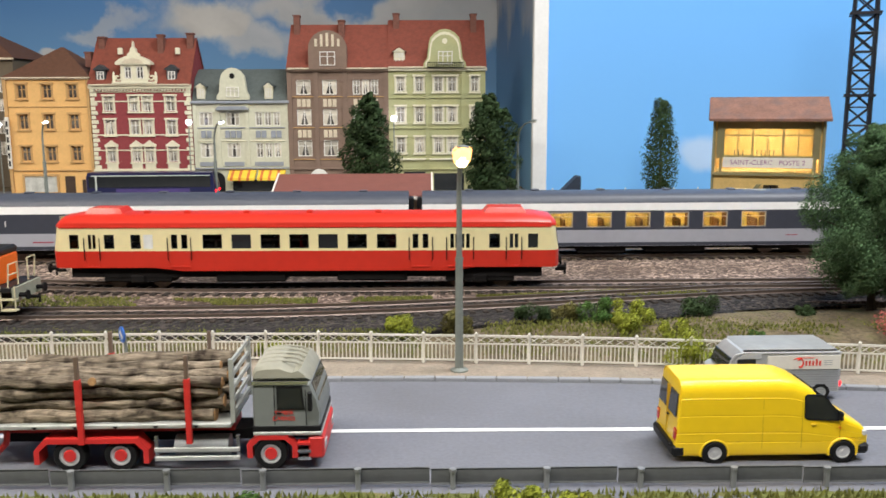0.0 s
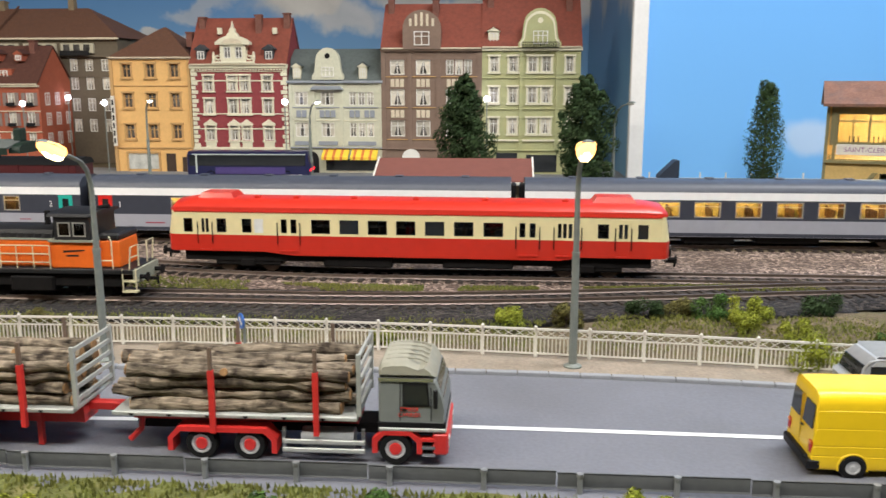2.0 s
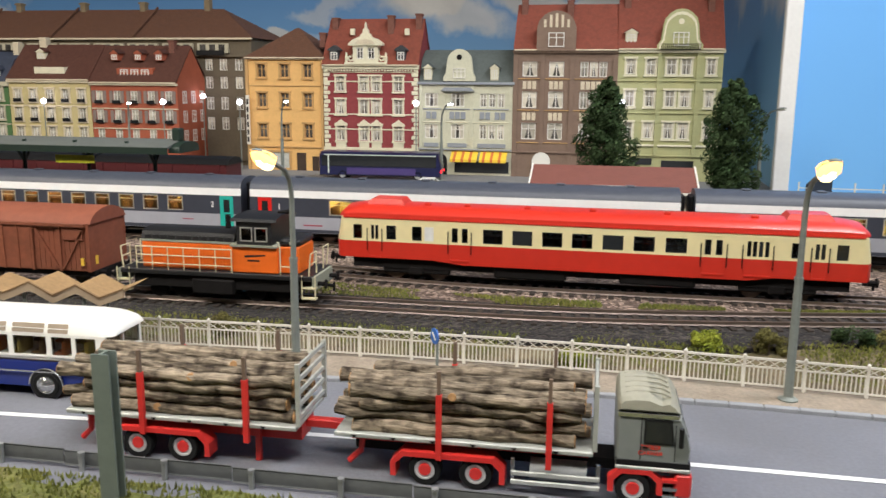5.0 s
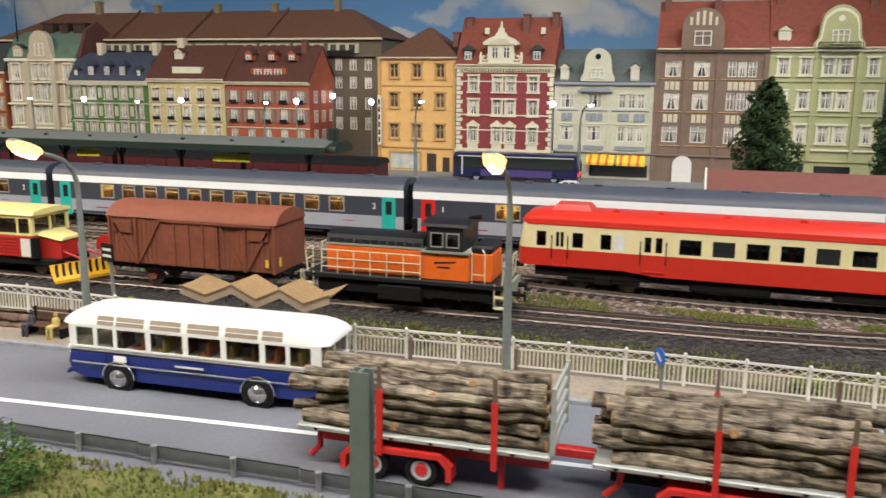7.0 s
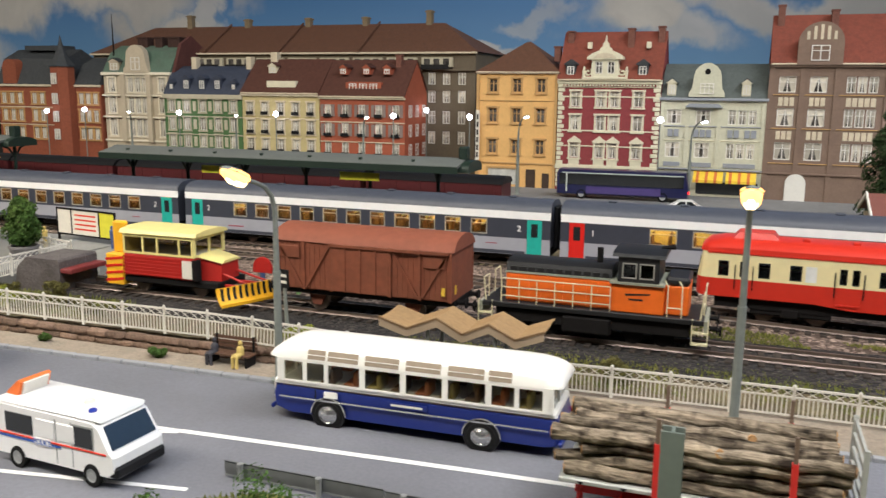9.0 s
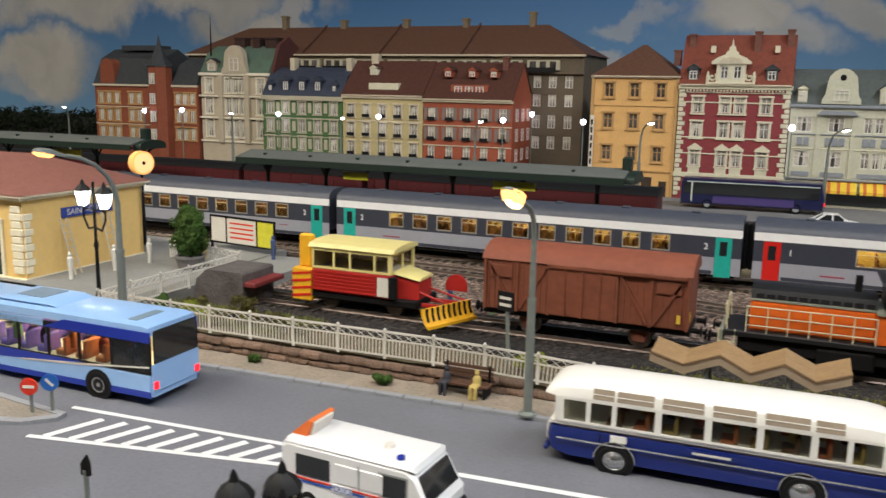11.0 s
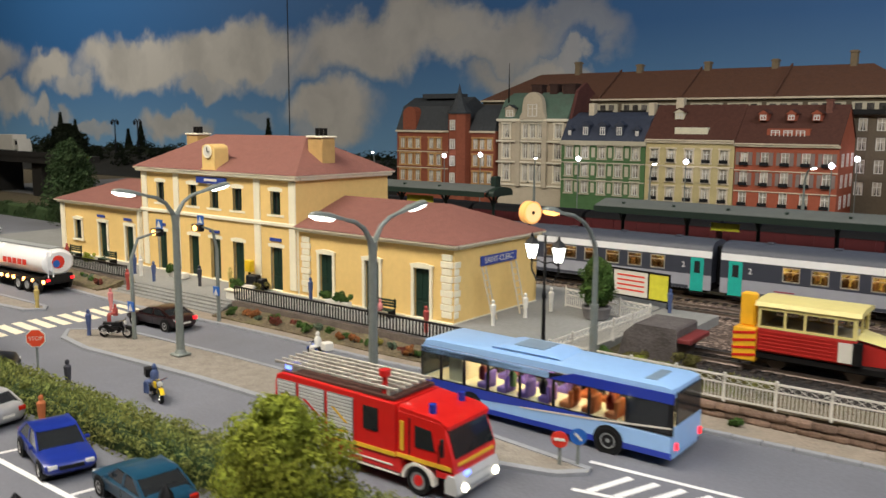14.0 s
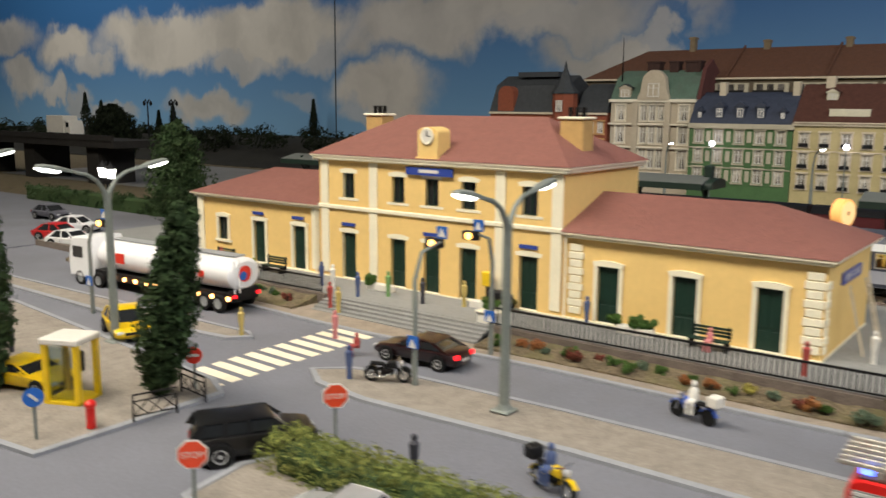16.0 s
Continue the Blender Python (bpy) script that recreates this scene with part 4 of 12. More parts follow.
silver = mat("silver_grey_coach_paint", (0.36, 0.37, 0.42), 0.35, 0.1, var=0.06, scale=0.4)
slate_blue_p = mat("slate_blue_coach_paint", (0.045, 0.05, 0.068), 0.4, var=0.08, scale=0.4)
coach_white = mat("white_coach_stripe", (0.88, 0.88, 0.88), 0.4, var=0.04)
coach_roof = mat("dark_grey_coach_roof", (0.06, 0.067, 0.088), 0.45, var=0.1, scale=0.5)
seat_warm = mat("ochre_coach_interior", (0.16, 0.08, 0.03), 0.7, var=0.4, scale=1.2)
teal_p, red_p = mat("teal_door_paint", (0.02, 0.4, 0.33), 0.4), mat("signal_red_paint", (0.62, 0.02, 0.015), 0.35, var=0.06, scale=0.5)
lamp_warm = lamp_mat("warm_saloon_lamp", (1.0, 0.68, 0.26), 48.0)
coach_lining = mat("cream_yellow_coach_lining", (0.7, 0.52, 0.2), 0.7, var=0.15, scale=1.5)
frame_dark = mat("dull_window_frame", (0.3, 0.29, 0.26), 0.4)


def bogie(parent, x, wheelbase=2.5, r=0.46, z=0.0):
    b = part("bogie", Geo().box(x - wheelbase / 2 - 0.6, -1.1, r * 0.75, x + wheelbase / 2 + 0.6, -0.95, r + 0.35, 0.06).box(x - wheelbase / 2 - 0.6, 0.95, r * 0.75, x + wheelbase / 2 + 0.6, 1.1, r + 0.35, 0.06).box(x - 0.4, -1.18, 0.25, x + 0.4, 1.18, 0.75, 0.1).box(x - wheelbase / 2 - 0.3, -1.14, 0.5, x - wheelbase / 2 + 0.3, 1.14, 0.8, 0.08).box(x + wheelbase / 2 - 0.3, -1.14, 0.5, x + wheelbase / 2 + 0.3, 1.14, 0.8, 0.08), dark_metal, parent)
    for dx in (-wheelbase / 2, wheelbase / 2):
        part("wheelset", Geo().cyl((x + dx, -0.82, r), (x + dx, -0.68, r), r, n=18).cyl((x + dx, 0.68, r), (x + dx, 0.82, r), r, n=18).cyl((x + dx, -0.7, r), (x + dx, 0.7, r), 0.09, n=8), rail_m, b)
    return b


def buffers(parent, x, s, z=1.02):
    for y in (-0.87, 0.87):
        part("buffer", Geo().cyl((x, y, z), (x + s * 0.35, y, z), 0.11, n=8).cyl((x + s * 0.35, y, z), (x + s * 0.42, y, z), 0.22, n=12), dark_metal, parent)
    part("coupling", Geo().box(min(x, x + s * 0.55), -0.08, z - 0.35, max(x, x + s * 0.55), 0.08, z - 0.2, 0.03).cyl((x + s * 0.5, 0, z - 0.55), (x + s * 0.5, 0, z - 0.1), 0.06, n=6), dark_metal, parent)


def coach(xc, length, door_col, door_label, pitch=2.32, half=0.75, ends=7.2):
    c = thing("passenger_coach", at(xc, track_far(xc), RT), "grey and slate-blue passenger coach with white stripe and lit windows", "coach", "long passenger train")
    h, w = length / 2, 1.42
    n = int((length - ends) / pitch)
    xs = [(i - (n - 1) / 2) * pitch for i in range(n)]
    doors = (-h + 0.95, h - 0.95)
    holes = [(x - half, x + half, 1.74, 2.66) for x in xs]
    for s, y0, y1 in ((-1, -w, -w + 0.08), (1, w - 0.08, w)):
        part("window_band", Geo().panel(-h, h, 1.6, 2.75, holes + [(d - 0.45, d + 0.45, 1.6, 2.75) for d in doors], y0, y1), slate_blue_p, c)
        part("lower_side", Geo().panel(-h, h, 0.62, 1.6, [(d - 0.45, d + 0.45, 0.62, 1.6) for d in doors], y0, y1), silver, c)
        part("sill_stripe", Geo().box(-h + 1.5, y0 - 0.006 * (s < 0), 0.64, h - 1.5, y1 + 0.006 * (s > 0), 0.84), slate_blue_p, c)
        part("white_band", Geo().box(-h, y0, 2.75, h, y1, 3.2), coach_white, c)
        for x in xs:
            win = part("window_frame", Geo().panel(x - half, x + half, 1.74, 2.66, [(x - half + 0.06, x + half - 0.06, 1.8, 2.36), (x - half + 0.06, x + half - 0.06, 2.4, 2.6)], y0 - 0.01 * (s < 0), y1 + 0.01 * (s > 0)), frame_dark, c, weld=True)
            part("pane", Geo().box(x - half + 0.06, (y0 + y1) / 2 - 0.01, 1.8, x + half - 0.06, (y0 + y1) / 2 + 0.01, 2.6), clear, win)
        for d in doors:
            dr = part("door", Geo().panel(d - 0.44, d + 0.44, 0.5, 2.72, [(d - 0.2, d + 0.2, 1.7, 2.5)], y0 + 0.02, y1 - 0.02), door_col if (s < 0) else slate_blue_p, c, door_label, weld=True)
            part("door_window", Geo().box(d - 0.2, y0 + 0.03, 1.7, d + 0.2, y1 - 0.03, 2.5), pane_dark, dr)
            part("step", Geo().box(d - 0.45, y0 - 0.03, 0.3, d + 0.45, y1, 0.36), dark_metal, c)
    prof = [(-w, 3.2), (-1.33, 3.45), (-1.1, 3.66), (-0.7, 3.8), (0, 3.86), (0.7, 3.8), (1.1, 3.66), (1.33, 3.45), (w, 3.2)]
    part("roof", Geo().prism(prof, "x", -h, h), coach_roof, c)
    for x in range(-int(h) + 2, int(h), 4):
        part("roof_vent", Geo().box(x - 0.25, -0.25, 3.84, x + 0.25, 0.25, 3.93, 0.04), coach_roof, c)
    part("floor", Geo().box(-h, -w + 0.09, 0.62, h, w - 0.09, 1.1), dark_metal, c)
    part("end_wall", Geo().box(-h, -w + 0.08, 1.1, -h + 0.1, w - 0.08, 3.2), slate_blue_p, c)
    part("end_wall", Geo().box(h - 0.1, -w + 0.08, 1.1, h, w - 0.08, 3.2), slate_blue_p, c)
    part("partition", Geo().box(-h + 2, 0.55, 1.1, h - 2, 0.62, 3.1), coach_lining, c)
    for x in xs:
        for dx in (-half - 0.2, half - 0.7):
            part("seat", Geo().box(x + dx + 0.2, -1.15, 1.1, x + dx + 0.75, 0.4, 1.62, 0.08).box(x + dx + 0.2, -1.15, 1.62, x + dx + 0.32, -0.3, 2.2, 0.05).box(x + dx + 0.22, -0.2, 1.62, x + dx + 0.32, 0.4, 2.3, 0.05), seat_warm, c)
        part("luggage_rack", Geo().box(x + pitch / 2 - 0.07, -1.2, 1.2, x + pitch / 2, 0.5, 2.9), seat_warm, c)
    part("saloon_lamp", Geo().box(-h + 2, -0.6, 3.1, h - 2, -0.35, 3.16), lamp_warm, c)
    part("underframe", Geo().box(-h + 0.3, -1.2, 0.45, h - 0.3, 1.2, 0.64).box(-3.5, -1.15, 0.15, -0.6, 1.15, 0.5, 0.05).box(0.6, -1.15, 0.2, 4.2, 1.15, 0.5, 0.05), dark_metal, c)
    marks_m = bpy.data.materials["faint_red_marks"] if "faint_red_marks" in bpy.data.materials else mat("faint_red_marks", (0.3, 0.05, 0.08))
    part("lettering", Geo().box(-h + 3.4, -w - 0.012, 1.05, -h + 4.6, -w, 1.13), marks_m, c, "small coloured marks")
    part("lettering", Geo().box(h - 3.9, -w - 0.012, 1.2, h - 3.2, -w, 1.25), marks_m, c)
    for x in (-h + 1.75, h - 2.0):
        curve = bpy.data.curves.new("class_number", "FONT")
        curve.body, curve.size, curve.extrude = ("2" if pitch < 2 else "1"), 0.5 * K, 0.004 * K
        num = new("class_number", curve)
        num.data.materials.append(coach_white)
        num.parent = c
        num.matrix_basis = at(x, -w - 0.006, 2.02, 90, 0, 0)
    for x in (-h + 3.6, h - 3.6):
        bogie(c, x)
    for s in (-1, 1):
        part("gangway", Geo().box(min(s * h, s * (h + 0.3)), -0.5, 0.9, max(s * h, s * (h + 0.3)), 0.5, 3.5, 0.08), black_pl, c)


coach(-65.7, 25.6, teal_p, "teal end door", 1.66, 0.52, 5.6)
coach(-39.65, 25.3, teal_p, "teal end door", 1.66, 0.52, 5.6)
coach(-13.65, 25.5, red_p, "red end door")
coach(12.75, 25.7, slate_blue_p, "slate-blue end door")
coach(-91.9, 25.4, teal_p, "teal end door", 1.66, 0.52, 5.6)

# railcar
rc_red = mat("bright_red_railcar_paint", (0.55, 0.03, 0.016), 0.38, var=0.06, scale=0.4, coat=0.15)
rc_cream = mat("cream_railcar_paint", (0.78, 0.68, 0.38), 0.4, var=0.05, scale=0.4)
rc = thing("railcar", at(-5.8, 42.35, RT, 0, 0, -1.6), "red and cream diesel railcar with rounded red roof", "railcar")
U = 0.0176


def rcx(c):
    return (c - 772) * U


wins = [(128, 26), (226, 28), (300, 28), (514, 54), (595, 54), (676, 54), (756, 54), (837, 54), (918, 54), (1000, 54), (1300, 30), (1407, 28)]
slits = [(172, 9), (184, 9), (408, 17), (436, 17), (1080, 16), (1108, 16), (1182, 10), (1196, 10), (1211, 10), (1226, 10), (1347, 10), (1361, 10)]
hl, hw = 12.05, 1.4
for s in (-1, 1):
    y0, y1 = (-hw, -hw + 0.1) if s < 0 else (hw - 0.1, hw)
    holes = [(rcx(c) - w * U / 2, rcx(c) + w * U / 2, 2.07, 2.77) for c, w in wins + slits]
    part("cream_side", Geo().panel(-hl, hl, 1.95, 3.1, holes, y0, y1), rc_cream, rc)
    for c, w in wins + slits:
        x = rcx(c)
        wn = part("window_frame", Geo().panel(x - w * U / 2, x + w * U / 2, 2.07, 2.77, [(x - w * U / 2 + 0.04, x + w * U / 2 - 0.04, 2.11, 2.48), (x - w * U / 2 + 0.04, x + w * U / 2 - 0.04, 2.52, 2.73)], y0 + 0.02, y1 - 0.02), black_pl, rc, weld=True)
        part("pane", Geo().box(x - w * U / 2 + 0.04, -hw * s * -1 - 0.0 - 0.03 * s - 0.01, 2.11, x + w * U / 2 - 0.04, hw * s - 0.03 * s + 0.01, 2.73), pane_dark if c % 2 else glass("railcar_glazing", (0.6, 0.65, 0.66), 0.7) if "railcar_glazing" not in bpy.data.materials else bpy.data.materials["railcar_glazing"], wn)
    part("red_side", Geo().prism([(-hl, 1.95), (-hl, 1.12), (-7.5, 1.12), (-6, 0.95), (7.2, 0.95), (8.4, 1.12), (hl, 1.12), (hl, 1.95)], "y", y0, y1), rc_red, rc)
    part("white_panel", Geo().box(rcx(322), s * hw - 0.015, 2.07, rcx(348), s * hw + 0.015, 2.77), mat("milky_panel", (0.72, 0.72, 0.7)), rc)
    for c, w in ((178, 34), (422, 56), (1095, 56), (1204, 66), (1354, 34)):
        x, ww = rcx(c), w * U / 2
        d = part("door", Geo().panel(x - ww, x + ww, 1.2, 1.95, [(x - ww + 0.02, x + ww - 0.02, 1.22, 1.95)], s * hw - 0.015, s * hw + 0.015), rc_red, rc, weld=True)
        part("door_head", Geo().panel(x - ww, x + ww, 1.95, 2.95, [(x - ww + 0.02, x + ww - 0.02, 1.95, 2.93)], s * hw - 0.012, s * hw + 0.012), rc_cream, d, weld=True)
        part("handrail", Geo().cyl((x - ww - 0.08, s * (hw + 0.05), 1.5), (x - ww - 0.08, s * (hw + 0.05), 2.6), 0.025, n=6), dark_metal, d)
        part("handrail", Geo().cyl((x + ww + 0.08, s * (hw + 0.05), 1.5), (x + ww + 0.08, s * (hw + 0.05), 2.6), 0.025, n=6), dark_metal, d)
        part("step", Geo().box(x - ww, s * hw - 0.05, 1.13, x + ww, s * hw + 0.08, 1.2), rc_red, d)
    part("gutter", Geo().box(-hl, s * hw - 0.03, 3.1, hl, s * hw + 0.05, 3.17), rc_red, rc)


def end_ring(x, half, z0, z1):
    return [(x, -half, z0), (x, half, z0), (x, half, z1), (x, -half, z1)]


for s in (-1, 1):
    part("red_nose", Geo().rings([end_ring(s * hl, hw, 1.12, 1.95), end_ring(s * (hl + 0.25), 1.32, 1.12, 1.95), end_ring(s * (hl + 0.42), 1.05, 1.15, 1.95)]), rc_red, rc)
    part("cream_nose", Geo().rings([end_ring(s * hl, hw, 1.95, 3.1)[:2] + end_ring(s * hl, hw, 1.95, 3.1)[2:], [(s * (hl + 0.25), -1.32, 1.95), (s * (hl + 0.25), 1.32, 1.95), (s * (hl + 0.12), 1.3, 3.1), (s * (hl + 0.12), -1.3, 3.1)], [(s * (hl + 0.42), -1.05, 1.95), (s * (hl + 0.42), 1.05, 1.95), (s * (hl + 0.25), 1.0, 3.1), (s * (hl + 0.25), -1.0, 3.1)]]), rc_cream, rc)
    for y in (-0.68, 0, 0.68):
        part("cab_window", Geo().rings([[(s * (hl + 0.415), y - 0.29, 2.15), (s * (hl + 0.415), y + 0.29, 2.15), (s * (hl + 0.315), y + 0.28, 2.85), (s * (hl + 0.315), y - 0.28, 2.85)], [(s * (hl + 0.3), y - 0.29, 2.15), (s * (hl + 0.3), y + 0.29, 2.15), (s * (hl + 0.2), y + 0.28, 2.85), (s * (hl + 0.2), y - 0.28, 2.85)]]), pane_dark, rc)
    for y in (-0.85, 0.85):
        part("headlight", Geo().cyl((s * (hl + 0.38), y * 0.95, 1.6), (s * (hl + 0.47), y * 0.95, 1.6), 0.12, n=12), chrome, rc)
    buffers(rc, s * (hl + 0.4), s)
rp = [(-hw, 3.17), (-1.38, 3.35), (-1.2, 3.55), (-0.8, 3.7), (0, 3.77), (0.8, 3.7), (1.2, 3.55), (1.38, 3.35), (hw, 3.17)]
part("roof", Geo().rings([[(x, y * k, 3.1 + (z - 3.1) * kz) for y, z in rp] for x, k, kz in ((-hl - 0.3, 0.72, 0.35), (-hl, 0.92, 0.8), (-hl + 0.8, 1.0, 1.0), (hl - 0.8, 1.0, 1.0), (hl, 0.92, 0.8), (hl + 0.3, 0.72, 0.35))]), rc_red, rc)
for x0, x1 in ((-11.1, -9.0), (8.7, 11.0)):
    part("roof_unit", Geo().rings([[(x, y, z) for x, y, z in ((x0 - 0.0, -0.8, 3.6), (x1, -0.8, 3.6), (x1, 0.8, 3.6), (x0, 0.8, 3.6))], [(x0 + 0.3, -0.6, 3.98), (x1 - 0.3, -0.6, 3.98), (x1 - 0.3, 0.6, 3.98), (x0 + 0.3, 0.6, 3.98)]]), rc_red, rc)
for c in (320, 434, 602, 780, 975, 1197):
    part("roof_vent", Geo().box(rcx(c) - 0.15, -0.65, 3.6, rcx(c) + 0.15, -0.35, 3.86, 0.04), rc_red, rc)
part("interior", Geo().box(-hl + 0.6, -1.25, 1.2, hl - 0.6, 1.25, 1.95).box(-5.5, -0.05, 1.95, -5.4, 1.2, 3.0), mat("dark_railcar_interior", (0.08, 0.07, 0.06), 0.8), rc)
for i, x in enumerate((-4.2, -2.8, -1.4, 0, 1.4, 2.8, 4.2)):
    part("seat", Geo().box(x - 0.3, -1.2, 1.95, x - 0.12, -0.3, 2.55, 0.05).box(x - 0.3, 0.3, 1.95, x - 0.12, 1.2, 2.55, 0.05), red_p if i in (1, 3) else seat_warm, rc)
part("underframe", Geo().box(-hl + 0.4, -1.15, 0.6, hl - 0.4, 1.15, 1.15).box(-4.5, -1.2, 0.35, -1.0, 1.2, 0.95, 0.08).box(1.5, -1.2, 0.4, 5.0, 1.2, 0.95, 0.08), dark_metal, rc)
bogie(rc, -8.4, 2.2), bogie(rc, 8.6, 2.2)

# shunting locomotive
lo_or = mat("orange_loco_paint", (0.75, 0.14, 0.015), 0.45, var=0.08, scale=0.6)
lo_bl = mat("black_loco_paint", (0.012, 0.012, 0.013), 0.5, var=0.2, scale=0.8)
lo_cr = mat("cream_handrail_paint", (0.6, 0.55, 0.36), 0.5, var=0.08)
lo_gr = mat("grey_green_metal", (0.27, 0.28, 0.22), 0.55, var=0.15)
lo = thing("shunting_locomotive", at(-22.2, 36.9, RT), "orange and black shunting locomotive with cream handrails", "locomotive")
part("footplate", Geo().box(-4.9, -1.4, 1.2, 4.9, 1.4, 1.45, 0.04), lo_bl, lo)
part("underframe", Geo().box(-4.3, -1.2, 0.55, 4.3, 1.2, 1.2, 0.06).box(-1.2, -1.35, 0.3, 1.0, 1.35, 1.1, 0.1), dark_metal, lo)
for x in (-3.2, -1.9, 1.9, 3.2):
    part("wheelset", Geo().cyl((x, -0.85, 0.45), (x, -0.7, 0.45), 0.47, n=18).cyl((x, 0.7, 0.45), (x, 0.85, 0.45), 0.47, n=18).cyl((x, -0.7, 0.45), (x, 0.7, 0.45), 0.1), dark_metal, lo)
part("long_hood", Geo().box(-3.9, -1.0, 1.45, 0.9, 1.0, 2.75, 0.06), lo_or, lo)
part("hood_stripe", Geo().box(-3.93, -1.03, 2.75, 0.9, 1.03, 2.84), lo_gr, lo, "grey-green hood stripe")
part("hood_top", Geo().prism([(-1.0, 2.84), (1.0, 2.84), (0.85, 3.22), (0.5, 3.34), (-0.5, 3.34), (-0.85, 3.22)], "x", -3.9, 0.9), lo_bl, lo)
for i in range(11):
    part("louvre", Geo().box(-3.7 + i * 0.42, -1.01, 2.88, -3.4 + i * 0.42, -0.96, 3.06), lo_bl, lo)
part("hood_mark", Geo().prism([(1.55, 2.2), (2.6, 2.3), (2.6, 2.36), (1.55, 2.3)], "y", -1.262, -1.25).box(1.7, -1.262, 2.02, 2.3, -1.25, 2.1), lo_bl, lo)
for i in range(9):
    part("hood_door", Geo().box(-3.8 + i * 0.52, -1.025, 1.55, -3.32 + i * 0.52, -1.0, 2.65), lo_or, lo)
part("cab", Geo().box(0.9, -1.25, 1.45, 3.2, 1.25, 2.7, 0.05), lo_or, lo)
part("cab_top", Geo().panel(1.2, 2.95, 2.75, 3.95, [(1.38, 2.0, 2.98, 3.66), (2.12, 2.75, 2.98, 3.66)], -1.3, -1.22).panel(1.2, 2.95, 2.75, 3.95, [(1.38, 2.0, 2.98, 3.66), (2.12, 2.75, 2.98, 3.66)], 1.22, 1.3).box(1.2, -1.22, 2.75, 1.28, 1.22, 3.95).box(2.87, -1.22, 2.75, 2.95, 1.22, 3.95), lo_bl, lo)
for x0, x1 in ((1.38, 2.0), (2.12, 2.75)):
    part("cab_window", Geo().panel(x0, x1, 2.98, 3.66, [(x0 + 0.05, x1 - 0.05, 3.03, 3.61)], -1.32, -1.25), frame_dark, lo, weld=True)
    part("cab_pane", Geo().box(x0 + 0.05, -1.28, 3.0, x1 - 0.05, -1.26, 3.64), glass("smoky_cab_glass", (0.5, 0.5, 0.5), 0.6) if "smoky_cab_glass" not in bpy.data.materials else bpy.data.materials["smoky_cab_glass"], lo)
part("cab_roof", Geo().prism([(-1.42, 3.93), (1.42, 3.93), (1.3, 4.05), (0.7, 4.14), (-0.7, 4.14), (-1.3, 4.05)], "x", 0.95, 3.2), lo_bl, lo)
part("cab_stripe", Geo().box(0.88, -1.37, 2.72, 3.22, 1.37, 2.82), lo_gr, lo)
part("short_hood", Geo().box(3.2, -1.0, 1.45, 4.2, 1.0, 2.75, 0.06), lo_or, lo)
part("short_hood_top", Geo().box(3.2, -1.03, 2.75, 4.22, 1.03, 3.1, 0.1), lo_bl, lo)
part("horn", Geo().cyl((2.9, -0.3, 4.25), (3.5, -0.3, 4.3), 0.05, 0.12, 8), dark_metal, lo)
part("exhaust", Geo().cyl((0.2, 0.0, 3.3), (0.2, 0.0, 4.0), 0.14, n=8), dark_metal, lo)
for i in range(7):
    x = -4.0 + i * 0.82
    part("handrail_post", Geo().cyl((x, -1.36, 1.45), (x, -1.36, 2.55), 0.03, n=6), lo_cr, lo)
for z in (1.75, 2.15, 2.55):
    part("handrail", Geo().cyl((-4.0, -1.36, z), (0.92, -1.36, z), 0.03, n=6), lo_cr, lo)
for x in (3.35, 3.95):
    part("handrail", Geo().tube([(x, -1.3, 1.45), (x, -1.3, 2.8), (x - 0.15, -1.2, 3.0)], 0.03, 6), lo_cr, lo)
part("handrail", Geo().cyl((3.35, -1.3, 1.85), (3.95, -1.3, 1.85), 0.03, n=6), lo_cr, lo)
for s in (-1, 1):
    part("end_rail", Geo().tube([(s * 4.75, -1.3, 1.45), (s * 4.85, -1.3, 2.5), (s * 4.85, -0.5, 2.5), (s * 4.85, -0.5, 1.45)], 0.035, 6).tube([(s * 4.85, 0.5, 1.45), (s * 4.85, 0.5, 2.5), (s * 4.85, 1.3, 2.5), (s * 4.75, 1.3, 1.45)], 0.035, 6).cyl((s * 4.82, -1.3, 2.0), (s * 4.85, -0.5, 2.0), 0.03, n=6), lo_cr, lo)
    part("steps", Geo().box(s * 4.75 - 0.35, -1.42, 0.35, s * 4.75 + 0.35, -1.1, 0.42).box(s * 4.75 - 0.35, -1.42, 0.85, s * 4.75 + 0.35, -1.1, 0.92).box(s * 4.75 - 0.35, -1.4, 0.35, s * 4.75 - 0.3, -1.35, 1.5).box(s * 4.75 + 0.3, -1.4, 0.35, s * 4.75 + 0.35, -1.35, 1.5), lo_cr, lo)
    part("buffer_beam", Geo().box(min(s * 4.9, s * 5.05), -1.3, 0.75, max(s * 4.9, s * 5.05), 1.3, 1.4), lo_gr, lo)
    buffers(lo, s * 5.05, s)

lo.scale = (0.93, 0.95, 0.94)

